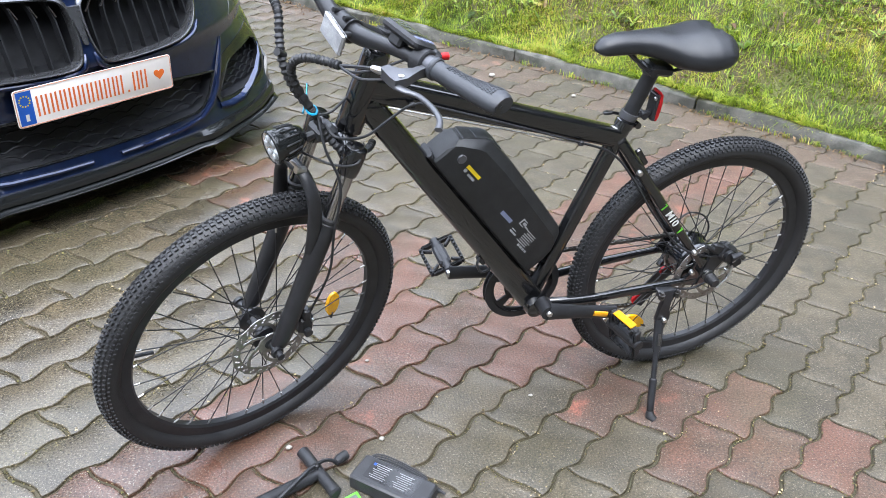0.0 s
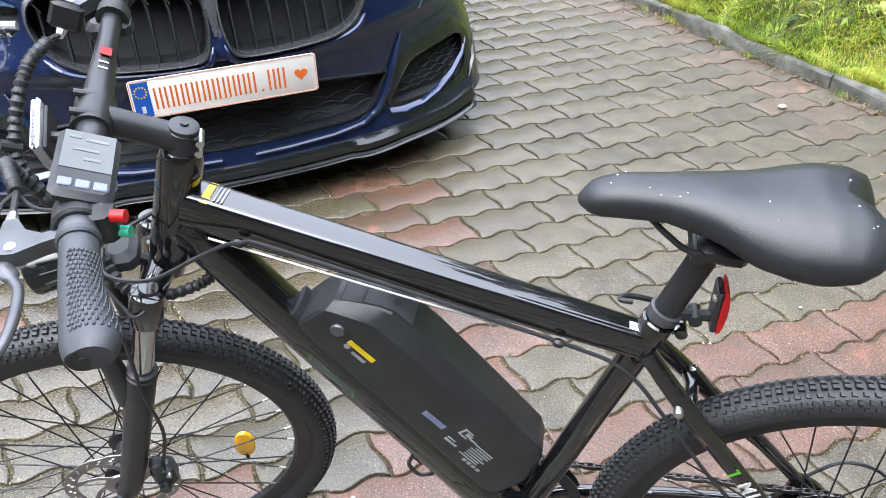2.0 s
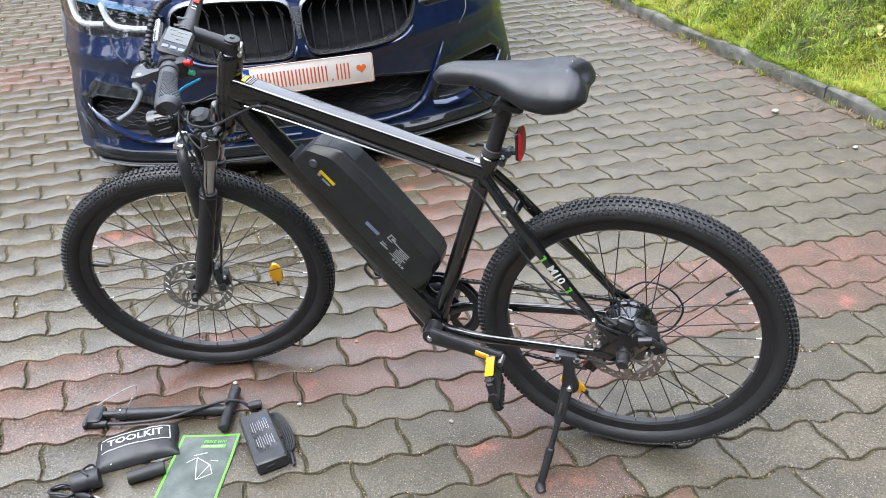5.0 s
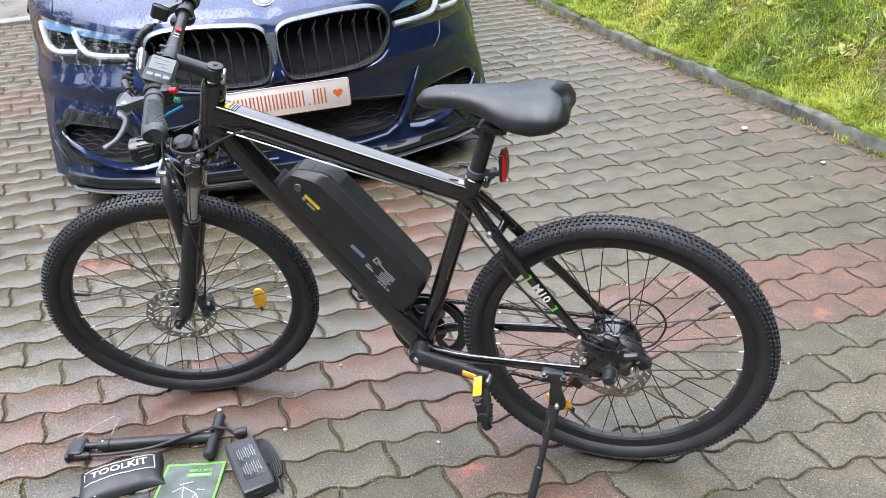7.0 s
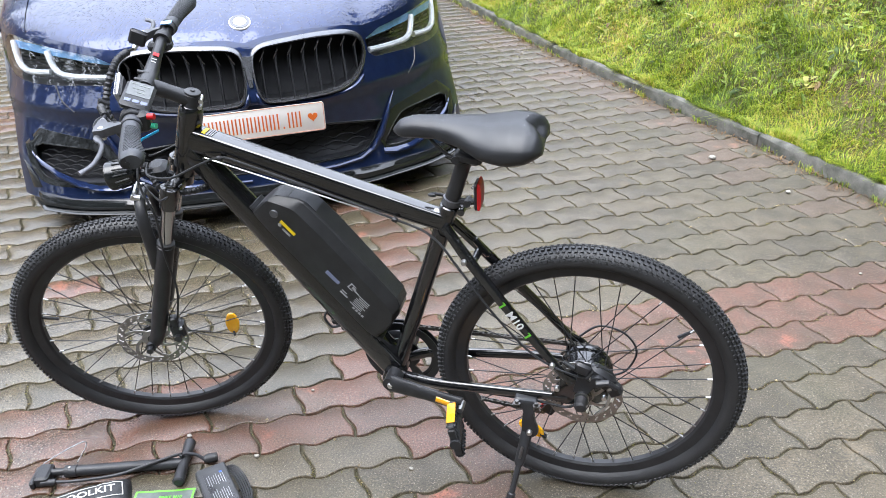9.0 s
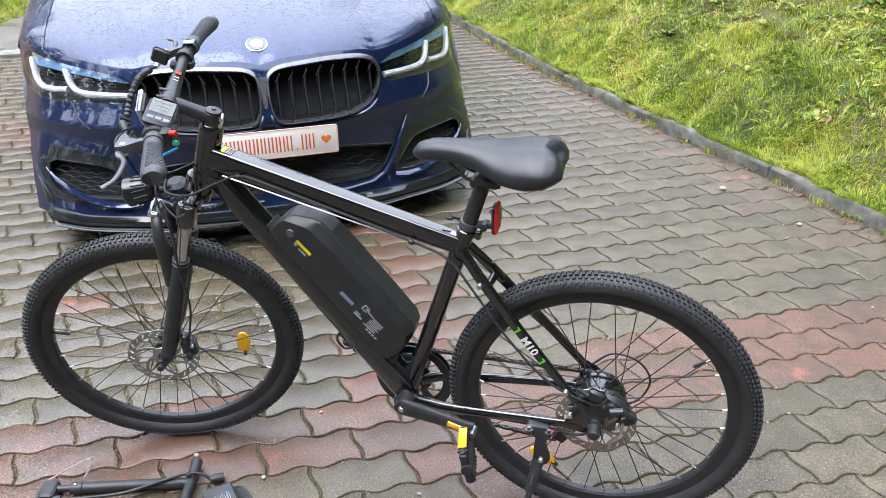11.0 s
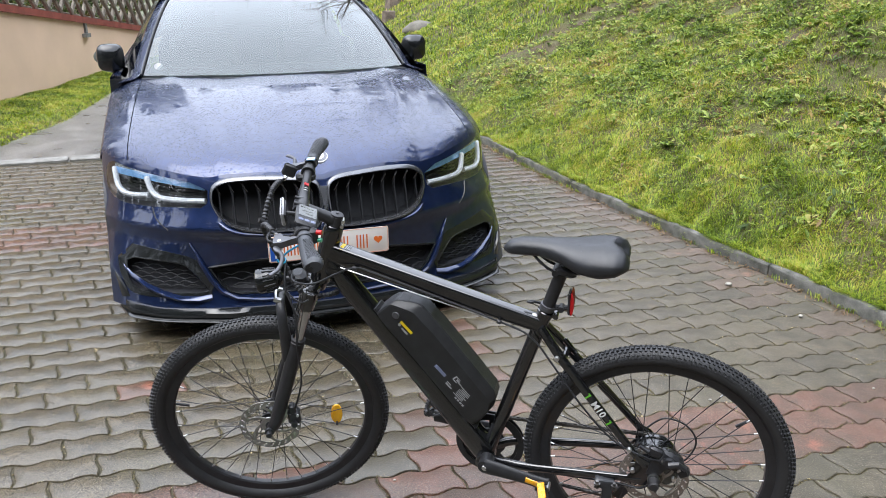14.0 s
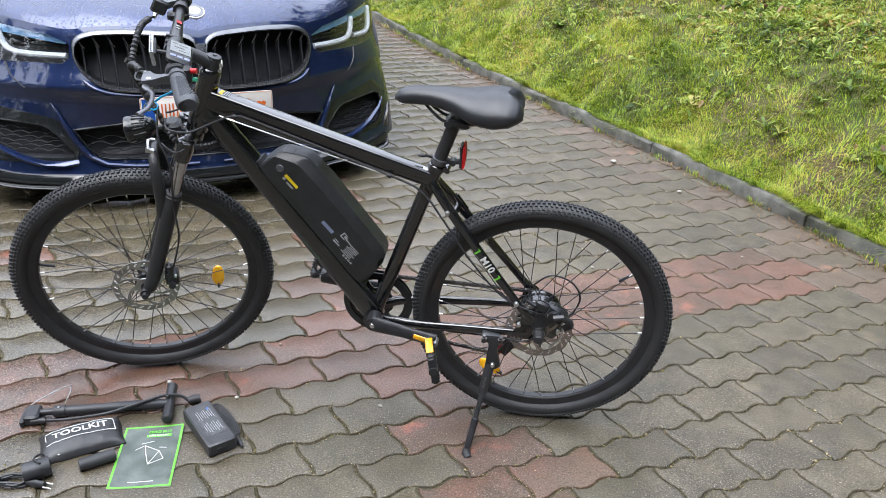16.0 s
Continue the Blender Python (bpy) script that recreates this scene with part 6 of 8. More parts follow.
part("charge_cap", Geo().box((0.030, 0.018, 0.014), Matrix.Translation(bt(0.462, -0.010, -0.012)) @ FACE, 0.004), M_PLASTIC, bike, "black charge-port flap under the tube")
part("cap_strap", Geo().tube(curve_pts([bt(0.447, -0.010, -0.02), bt(0.455, -0.024, -0.024), bt(0.482, -0.030, -0.022), bt(0.492, -0.012, -0.02)], 5), 0.003, 6), M_PLASTIC, bike)


# wheels
def annulus(g, r0, r1, y0, y1, m, segs=72, hole=lambda a, b: False, steps=4, edge=lambda a: 1.0):
    """A flat ring with cells left out; both faces and the rims of the cells."""
    cell = {}
    for a in range(segs):
        for b in range(steps):
            cell[a, b] = not hole(a, b)
    pt = lambda a, b, y: ((lerp(r0, r1, b / steps) * (edge(a % segs) if b == steps else 1)) * math.cos(math.tau * a / segs), y, (lerp(r0, r1, b / steps) * (edge(a % segs) if b == steps else 1)) * math.sin(math.tau * a / segs))
    for (a, b), on in cell.items():
        if not on:
            continue
        q = [(a, b), (a + 1, b), (a + 1, b + 1), (a, b + 1)]
        v = [pt(*c, y0) for c in q] + [pt(*c, y1) for c in q]
        f = [(0, 1, 2, 3), (7, 6, 5, 4)]
        for k, nb in enumerate(((a, b - 1), ((a + 1) % segs, b), (a, b + 1), ((a - 1) % segs, b))):
            if not cell.get(nb, False):
                j = (k + 1) % 4
                f.append((k, k + 4, j + 4, j))
        g.add(v, f, m)


M_ROTOR = mat("worn_brake_steel", (0.30, 0.285, 0.27), 0.38, 0.9, var=0.2, fine=500)


def disc_rotor(parent, m, y):
    g = Geo(m)
    annulus(g, 0.066, 0.0845, y - 0.001, y + 0.001, Matrix(), 96, lambda a, b: b in (1, 2) and (a + b) % 4 == 0, 4, lambda a: 1 - 0.022 * (math.sin(a * math.tau / 8) > 0.3))
    for k in range(6):
        a = k * math.tau / 6
        arc = [(lerp(0.024, 0.067, t) * math.cos(a + 0.75 * t), y, lerp(0.024, 0.067, t) * math.sin(a + 0.75 * t)) for t in np.linspace(0, 1, 6)]
        g.tube(arc, [0.006, 0.0045, 0.004, 0.004, 0.0045, 0.006], 6, flat=0.25)
    g.lathe([(0.014, y - 0.003), (0.026, y - 0.002), (0.026, y + 0.002), (0.014, y + 0.003)], None, 24)
    return part("brake_disc", g, M_ROTOR, parent, "ventilated steel brake disc")


def spoked_wheel(name, m, flange, phase, valve):
    """Rim with tyre, spokes and valve about the y axis of m."""
    g = Geo(m)
    rp = [(0.2635, -0.006), (0.2625, 0.006), (0.268, 0.0105), (0.289, 0.0125), (0.2895, 0.010), (0.2895, -0.010), (0.289, -0.0125), (0.268, -0.0105)]
    rings = [[(r * math.cos(a), y, r * math.sin(a)) for r, y in rp] for a in (math.tau * k / 96 for k in range(96))]
    g.rings(rings, closed=True)
    wh = part(name, g, M_SATIN, bike, "spoked wheel with black rim and knobbly tyre")
    t = Geo(m)
    tp = []
    for j in range(18):
        c = lerp(-2.55, 2.55, j / 17)
        tp.append((0.305 + 0.0232 * math.cos(c) * (1.0 if abs(c) < 1.6 else 0.85), 0.0255 * math.sin(c)))
    tp = [(0.2865, -0.0105)] + tp + [(0.2865, 0.0105)]
    t.rings([[(r * math.cos(a), y, r * math.sin(a)) for r, y in tp] for a in (math.tau * k / 108 for k in range(108))], closed=True)
    for k in range(168):
        a = math.tau * k / 168
        for col, lift in ((0, 0.0036), (1, 0.0036), (2, 0.0034), (3, 0.0030)):
            for sgn in (-1, 1):
                c = (0.13, 0.50, 0.86, 1.18)[col] * sgn
                aa = a + (math.pi / 168 if col % 2 else 0)
                wa, wc = (0.0076, 0.0066, 0.0076, 0.0062)[col], (0.0030, 0.0028, 0.0031, 0.0026)[col]
                top = 0.0238 + lift
                cs = [(aa + da * wa / 0.33 * 0.5, c + dc * wc / 0.0245) for da, dc in ((-1, -1), (1, -0.7), (1, 1), (-1, 0.7))]
                ring = lambda rad, sh: [((0.305 + rad * math.cos(aa * 0 + q[1] * sh + c * (1 - sh))) * math.cos(lerp(aa, q[0], sh)), rad * 1.04 * math.sin(q[1] * sh + c * (1 - sh)), (0.305 + rad * math.cos(q[1] * sh + c * (1 - sh))) * math.sin(lerp(aa, q[0], sh))) for q in cs]
                lo_, hi_ = ring(0.0222, 1.1), ring(top, 0.82)
                t.add(lo_ + hi_, [(0, 1, 5, 4), (1, 2, 6, 5), (2, 3, 7, 6), (3, 0, 4, 7), (4, 5, 6, 7)])
    part("tyre", t, M_RUBBER, wh, "black knobbly mountain tyre", 30)
    rad, wide = flange
    spoke = {}
    for k in range(36):
        a = math.tau * k / 36 + phase
        sgn = 1 if k % 2 else -1
        cross = (1 if (k // 2) % 2 else -1) * (1.05 if rad < 0.04 else 0.55)
        hubp = (rad * math.cos(a + cross), sgn * wide, rad * math.sin(a + cross))
        rimp = (0.264 * math.cos(a), sgn * 0.002, 0.264 * math.sin(a))
        g = Geo(m)
        g.tube([hubp, rimp], 0.00125, 5)
        g.mat = 1
        near = Vector(rimp).lerp(Vector(hubp), 0.05)
        g.tube([Vector(rimp), near], 0.0021, 5)
        part("spoke", g, [M_SATIN, M_STEEL], wh)
    a = valve
    part("valve", Geo(m).tube([(0.264 * math.cos(a), 0, 0.264 * math.sin(a)), (0.225 * math.cos(a), 0, 0.225 * math.sin(a))], [0.0035, 0.004], 8), M_PLASTIC, wh)
    return wh


FRONT = TURN @ Matrix.Translation(fk(-0.66, 0.035))
REAR = Matrix.Translation((0, 0, TYRE_R))
fw = spoked_wheel("front_wheel", FRONT, (0.026, 0.030), 0.03, 2.88)
rw = spoked_wheel("rear_wheel", REAR, (0.056, 0.026), -0.06, 0.63)
hubp = [(0.005, -0.052), (0.013, -0.050), (0.014, -0.036), (0.029, -0.033), (0.029, -0.027), (0.016, -0.022), (0.014, 0.0), (0.016, 0.022), (0.029, 0.027), (0.029, 0.033), (0.014, 0.036), (0.013, 0.050), (0.005, 0.052)]
part("hub", Geo(FRONT).lathe(hubp, None, 24), M_SATIN, fw)
disc_rotor(fw, FRONT, -0.046)
motor = [(0.010, -0.060), (0.018, -0.055), (0.030, -0.044), (0.050, -0.038), (0.057, -0.033), (0.061, -0.028), (0.061, -0.022), (0.056, -0.018), (0.052, 0.0), (0.053, 0.018), (0.058, 0.022), (0.058, 0.030), (0.053, 0.036), (0.036, 0.040), (0.020, 0.044), (0.010, 0.060)]
part("hub_motor", Geo(REAR).lathe(motor, None, 40), M_FRAME, rw, "black hub motor drum")
disc_rotor(rw, REAR, -0.057)
g = Geo(REAR)
for k in range(7):
    r = 0.030 + 0.0035 * k
    annulus(g, 0.020, r, 0.062 - 0.0035 * k, 0.0605 - 0.0035 * k, Matrix(), 48, steps=1, edge=lambda a: 1 + 0.03 * (a % 2))
part("freewheel", g, M_DARKSTEEL, rw, "steel gear cluster")
part("axle", Geo(REAR).cyl((0, -0.082, 0), (0, 0.088, 0), 0.006), M_STEEL, rw)
part("axle_nut", Geo(REAR).lathe([(0.0, -0.106), (0.010, -0.106), (0.0125, -0.103), (0.0125, -0.089), (0.0145, -0.086), (0.0145, -0.080), (0.011, -0.078), (0.011, -0.070)], None, 20), M_RUBBER, rw, "rubber-capped axle nut")
part("washer", Geo(REAR).lathe([(0.0, -0.0785), (0.0155, -0.0785), (0.0155, -0.0715), (0.0, -0.0715)], None, 20), M_STEEL, rw)
part("axle_nut", Geo(REAR).lathe([(0.011, 0.070), (0.0125, 0.09), (0.0, 0.095)], None, 16), M_RUBBER, rw)


def reflector(parent, m):
    line = [(0.0165 * math.cos(a), 0.033 * math.sin(a)) for a in (math.tau * k / 28 for k in range(28))]
    r = part("spoke_reflector", Geo(m).slab(line, -0.005, 0.005, inset=0.12), M_AMBER, parent, "amber oval spoke reflector")
    part("clip", Geo(m).box((0.006, 0.012, 0.020), pose(0, 0, -0.032), 0.002).box((0.020, 0.004, 0.004), pose(0, 0.005, 0)), M_PLASTIC, r)


reflector(fw, FRONT @ Matrix.Translation((0.181, 0.004, -0.028)) @ Matrix.Rotation(radians(4), 4, "Y"))
reflector(rw, REAR @ Matrix.Translation((-0.116, -0.002, 0.152 - TYRE_R)) @ Matrix.Rotation(radians(-58), 4, "Y"))

# fork
fork = part("fork_crown", Geo(TURN).tube(curve_pts([fk(-0.222, 0.018, -0.062), fk(-0.212, 0.016, -0.030), fk(-0.206, 0.008, 0), fk(-0.212, 0.016, 0.030), fk(-0.222, 0.018, 0.062)], 5), 0.019, 12).tube([fk(-0.188), fk(-0.21, 0.004)], [0.021, 0.024], 18), M_FRAME, bike, "black suspension fork crown")
for sgn in (-1, 1):
    y = sgn * 0.061
    part("upper_sleeve", Geo(TURN).tube([fk(k, 0.022, y) for k in (-0.190, -0.193, -0.205, -0.23, -0.246)], [0.013, 0.0195, 0.0215, 0.0205, 0.0185], 18).tube([fk(k, 0.022, y) for k in (-0.186, -0.192)], [0.011, 0.0125], 16), M_FRAME, fork)
    part("stanchion", Geo(TURN).cyl(fk(-0.24, 0.022, y), fk(-0.37, 0.022, y), 0.0145, segs=20), M_STANCHION, fork, "grey chrome stanchion")
    lower = part("lower_leg", Geo(TURN).tube([fk(k, 0.022 + q, y) for k, q in ((-0.352, 0), (-0.358, 0), (-0.40, 0), (-0.52, 0), (-0.62, 0.001), (-0.648, 0.004), (-0.668, 0.008))], [0.0165, 0.0195, 0.0195, 0.0190, 0.0180, 0.0165, 0.010], 20), M_SATIN, fork, "satin black fork leg")
    part("seal_ring", Geo(TURN).tube([fk(k, 0.022, y) for k in (-0.340, -0.342, -0.347, -0.349, -0.351, -0.356)], [0.016, 0.0195, 0.0195, 0.0175, 0.0205, 0.0205], 20), M_RUBBER, lower)
    part("axle_end", Geo(TURN).cyl(fk(-0.66, 0.035, sgn * 0.05), fk(-0.66, 0.035, sgn * 0.092), 0.008, segs=14).lathe([(0.0, 0.0), (0.0125, 0.001), (0.0125, 0.009), (0.0, 0.010)], Matrix.Translation(fk(-0.66, 0.035, sgn * 0.080)), 16), M_SATIN, lower)
arch = [fk(-0.42, 0.038, -0.061), fk(-0.36, 0.050, -0.062), fk(-0.305, 0.070, -0.057), fk(-0.272, 0.084, -0.030), fk(-0.268, 0.088, 0), fk(-0.272, 0.084, 0.030), fk(-0.305, 0.070, 0.057), fk(-0.36, 0.050, 0.062), fk(-0.42, 0.038, 0.061)]
tube_part("fork_arch", arch, [0.010, 0.015, 0.013, 0.012, 0.012, 0.012, 0.013, 0.015, 0.010], flat=0.7, n=6, material=M_SATIN, parent=fork, m=TURN)
for sgn in (-1, 1):
    part("arch_bolt", Geo(TURN).cyl(fk(-0.262, 0.085, sgn * 0.024), fk(-0.262, 0.104, sgn * 0.024), 0.007, segs=12), M_STEEL, fork)
part("front_caliper", Geo(TURN).box((0.034, 0.030, 0.045), Matrix.Translation(fk(-0.606, -0.022, -0.055)), 0.006).box((0.018, 0.02, 0.03), Matrix.Translation(fk(-0.575, -0.010, -0.064)), 0.004).cyl(fk(-0.62, -0.026, -0.07), fk(-0.62, -0.026, -0.08), 0.009), M_SATIN, fork, "black disc brake caliper")
part("caliper_bolt", Geo(TURN).cyl(fk(-0.59, -0.028, -0.07), fk(-0.59, -0.028, -0.075), 0.004), M_STEEL, fork)

# headlamp
HLM = TURN @ Matrix.Translation(Vector((-1.026, 0, 0.772))) @ Euler((0, radians(-8), 0)).to_matrix().to_4x4() @ Matrix.Rotation(radians(-90), 4, "Z")
hlp = part("headlamp", Geo(HLM).lathe([(0.0290, 0.0), (0.0312, 0.002), (0.0315, 0.010), (0.0300, 0.013), (0.0290, 0.030), (0.0255, 0.048), (0.018, 0.062), (0.008, 0.068), (0.0, 0.069)], None, 26, caps=False), M_GLOSS, bike, "black bullet headlamp with LED face")
for k in range(14):
    a = math.tau * k / 14
    part("cooling_rib", Geo(HLM).box((0.0035, 0.030, 0.0030), Matrix.Translation((0.0285 * math.cos(a), 0.034, 0.0285 * math.sin(a))) @ Matrix.Rotation(-a, 4, "Y") @ Matrix.Rotation(0.16, 4, "Z"), 0.001), M_PLASTIC, hlp)
part("lamp_face", Geo(HLM).lathe([(0.0, 0.004), (0.020, 0.0035), (0.0285, 0.0015), (0.0285, 0.004)], None, 30), M_LAMP, hlp, "silver faceted lamp face")
for k in range(6):
    a = k * math.tau / 6
    part("led", Geo(HLM).lathe([(0.0, -0.001), (0.005, 0.0), (0.007, 0.003)], Matrix.Translation((0.0165 * math.cos(a), 0, 0.0165 * math.sin(a))), 12), M_LIGHTGUIDE, hlp)
part("lamp_bracket", Geo(TURN).tube(curve_pts([fk(-0.205, 0.02, 0), fk(-0.20, 0.06, 0), fk(-0.215, 0.092, 0)], 5), 0.008, 8).box((0.04, 0.05, 0.03), Matrix.Translation(fk(-0.195, 0.055, 0)), 0.008), M_PLASTIC, hlp)
part("fork_wire", Geo(TURN).tube(curve_pts([fk(-0.24, 0.085, 0.0), fk(-0.235, 0.05, -0.05), fk(-0.21, 0.03, -0.085), fk(-0.19, 0.0, -0.05)], 6), 0.0022, 6), M_PLASTIC, hlp)
part("reflector_arm", Geo(TURN).tube([fk(-0.258, 0.10, -0.03), fk(-0.258, 0.102, 0.03)], 0.0035, 8), M_STEEL, fork)

# stem and handlebar
stem = part("stem", Geo(TURN).tube([fk(k) for k in (0.001, -0.001, -0.028, -0.032)], [0.014, 0.0165, 0.0165, 0.019], 24).tube([fk(-0.014, 0.004), fk(-0.006, 0.045), fk(0.000, 0.086)], [0.0165, 0.0150, 0.0165], 18, flat=0.95).cyl(fk(0.0, 0.088, -0.024), fk(0.0, 0.088, 0.024), 0.0205, segs=22), M_SATIN, bike, "satin black stem")
part("top_cap", Geo(TURN).tube([fk(k) for k in (0.001, 0.0045, 0.006)], [0.0165, 0.016, 0.012], 24).tube([fk(0.005), fk(0.0085)], [0.005, 0.0045], 10), M_SATIN, stem)
for dy in (-0.016, 0.016):
    for kk in (-0.016, 0.017):
        part("stem_bolt", Geo(TURN).cyl(fk(kk, 0.086, dy), fk(kk, 0.1085, dy), 0.0042, segs=10), M_SATIN, stem)
for kk in (-0.010, -0.024):
    part("pinch_bolt", Geo(TURN).cyl(fk(kk, -0.0175, -0.012), fk(kk, -0.0175, 0.012), 0.0045, segs=12), M_STEEL, stem)


def bar(y):
    a = abs(y)
    return Vector((float(np.interp(a, (0, 0.04, 0.10, 0.16, 0.20, 0.345), (-0.888, -0.888, -0.882, -0.876, -0.871, -0.850))), y, float(np.interp(a, (0, 0.04, 0.10, 0.15, 0.20, 0.345), (0.973, 0.973, 0.987, 0.996, 1.000, 1.002)))))


hb = [bar(y) for y in np.linspace(-0.338, 0.338, 57)]
hbs = [hb[0]] + [(hb[k - 1] + hb[k] * 2 + hb[k + 1]) / 4 for k in range(1, len(hb) - 1)] + [hb[-1]]
handle = part("handlebar", Geo(TURN).tube(hbs, [0.0158 if abs(p.y) < 0.03 else lerp(0.0158, 0.0112, smooth(0.03, 0.12, abs(p.y))) for p in hbs], 18), M_SATIN, bike, "satin black riser handlebar")
part("red_mark", Geo(TURN).box((0.012, 0.014, 0.001), Matrix.Translation(bar(0.085) + Vector((0.006, 0, 0.0125))) @ Euler((0, 0.5, 0)).to_matrix().to_4x4()), M_RED, handle)
for dz in (0.016, 0.024):
    part("bar", Geo(TURN).box((0.010, 0.0022, 0.001), Matrix.Translation(bar(0.085 - dz) + Vector((0.006, 0, 0.0135))) @ Euler((0, 0.5, 0)).to_matrix().to_4x4()), M_WHITE, handle)
for sgn in (-1, 1):
    g = Geo(TURN)
    rings = []
    for k in range(27):
        t = k / 26
        y = sgn * lerp(0.210, 0.338, t)
        c = bar(y)
        r = 0.0158 + 0.0008 * math.sin(t * 3)
        palm = 0.0125 * smooth(0.35, 0.92, t)
        ring = []
        for j in range(28):
            a = math.tau * j / 28
            ex = palm * max(0, math.cos(a - 0.25)) ** 1.5
            rib = 0.0007 * (((k * 3 + j) % 2) if (0.15 < t < 0.9 and 2 < j < 12) else 0)
            rr_ = (r + ex - rib) * (1 if 0 < k < 24 else (0.8 if k in (0, 26) else (0.97 if k == 24 else 0.92)))
            ring.append((c.x + rr_ * math.cos(a), y, c.z + rr_ * 0.92 * math.sin(a)))
        rings.append(ring)
    g.rings(rings if sgn > 0 else [r[::-1] for r in rings])
    grip = part("grip", g, M_GRIP, handle, "dark grey ergonomic rubber grip", 25)
    part("collar", Geo(TURN).tube([bar(sgn * y) for y in (0.207, 0.208, 0.213, 0.215)], [0.0165, 0.018, 0.018, 0.0165], 22), M_GRIP, grip)
    pads = Geo(TURN)
    for i in range(17):
        for j in range(10):
            y = sgn * (0.236 + i * 0.0052)
            c, a = bar(y), 0.85 + (j - 4.5 + 0.5 * (i % 2)) * 0.20
            t = (abs(y) - 0.210) / 0.128
            r = 0.0164 + 0.0125 * smooth(0.35, 0.92, t) * max(0, math.cos(a - 0.25)) ** 1.5
            pads.box((0.0020, 0.0034, 0.0026), Matrix.Translation(c + Vector((r * math.cos(a), 0, r * 0.92 * math.sin(a)))) @ Euler((0, -a, 0)).to_matrix().to_4x4(), 0.0006)
    tagged(part("grip_texture", pads, M_GRIP, grip), kind="stuff")
    part("end_plug", Geo(TURN).tube([bar(sgn * 0.3375), bar(sgn * 0.3395)], 0.004, 10), M_RUBBER, grip)
    # brake lever: clamp, flat perch, hooked blade
    V_ = lambda x, y, z: Vector((x, sgn * y, z))
    perch = part("brake_lever", Geo(TURN).tube([bar(sgn * 0.194), bar(sgn * 0.207)], 0.0160, 18), M_ALLOY, handle, "grey alloy brake lever")
    g = Geo(TURN)
    plan = [(-0.870, 0.196), (-0.870, 0.206), (-0.900, 0.2085), (-0.922, 0.213), (-0.940, 0.208), (-0.941, 0.196), (-0.938, 0.168), (-0.926, 0.168), (-0.916, 0.186), (-0.900, 0.1965)]
    up = lambda x: lerp(1.000, 0.989, (x + 0.87) / -0.07)
    g.rings([[V_(x * k + c_ * (1 - k), y, up(x) + dz) for x, y in (plan if sgn > 0 else plan[::-1])] for dz, k, c_ in ((-0.008, 0.995, -0.91), (-0.006, 1, 0), (0.005, 1, 0), (0.007, 0.995, -0.91))])
    part("perch", g, M_ALLOY, perch)
    g = Geo(TURN)
    way_ = curve_pts([V_(-0.927, 0.198, 0.986), V_(-0.934, 0.211, 0.985), V_(-0.926, 0.226, 0.983), V_(-0.919, 0.242, 0.983), V_(-0.919, 0.272, 0.982), V_(-0.926, 0.298, 0.980), V_(-0.942, 0.316, 0.979)], 6)
    rings = []
    for k, q in enumerate(way_):
        d_ = (way_[min(k + 1, len(way_) - 1)] - way_[max(k - 1, 0)]).normalized()
        sd = d_.cross(Vector((0, 0, 1))).normalized()
        w_ = 0.0072 if k < 12 else (0.0048 if k < len(way_) - 3 else 0.0060)
        rings.append([q + sd * w_ * math.cos(c) + Vector((0, 0, 0.0040 * math.sin(c))) for c in (math.tau * j / 12 for j in range(12))])
    g.rings(rings)
    part("lever_blade", g, M_ALLOY, perch)
    part("pivot", Geo(TURN).cyl(V_(-0.926, 0.203, 0.976), V_(-0.926, 0.203, 0.999), 0.0048, segs=12), M_STEEL, perch)
    part("barrel", Geo(TURN).tube([V_(-0.933, 0.170, 0.989), V_(-0.936, 0.160, 0.987), V_(-0.938, 0.148, 0.985)], [0.0065, 0.006, 0.0045], 10), M_STEEL, perch)
# display and switch on the near side
M_LCDINK = mat("dim_lcd_segments", (0.10, 0.11, 0.10), 0.4, var=0.1)
DM = TURN @ Matrix.Translation((-0.866, -0.139, 1.018)) @ Euler((0, radians(26), 0)).to_matrix().to_4x4()
disp = part("display", Geo(DM).box((0.052, 0.088, 0.015), None, 0.005).box((0.024, 0.030, 0.020), pose(-0.006, 0.01, -0.014), 0.004), M_PLASTIC, handle, "black handlebar display with grey screen")
part("screen", Geo(DM).box((0.042, 0.050, 0.001), pose(0, 0.013, 0.0076)), M_SCREEN, disp, "grey LCD screen")
for dx in (-0.014, 0, 0.014):
    part("key", Geo(DM).box((0.0115, 0.010, 0.002), pose(dx, -0.030, 0.0078), 0.001), M_KEYS, disp)
for a, b, w in ((-0.012, 0.030, 0.010), (0.006, 0.028, 0.018), (-0.002, 0.014, 0.022), (0.004, 0.002, 0.014)):
    part("bar", Geo(DM).box((w, 0.004, 0.0005), pose(a, b, 0.0083)), M_LCDINK, disp)
sw = part("switch_collar", Geo(TURN).tube([bar(y) for y in (-0.172, -0.174, -0.194, -0.196)], [0.019, 0.0215, 0.0215, 0.019], 24).box((0.036, 0.024, 0.040), Matrix.Translation((-0.860, -0.185, 0.994)), 0.006), M_PLASTIC, handle, "black thumb switch")
part("red_button", Geo(TURN).cyl((-0.844, -0.190, 1.004), (-0.832, -0.193, 1.004), 0.0058), M_RED, sw)
part("green_button", Geo(TURN).cyl((-0.844, -0.188, 0.984), (-0.834, -0.191, 0.984), 0.0052), M_TEAL, sw)
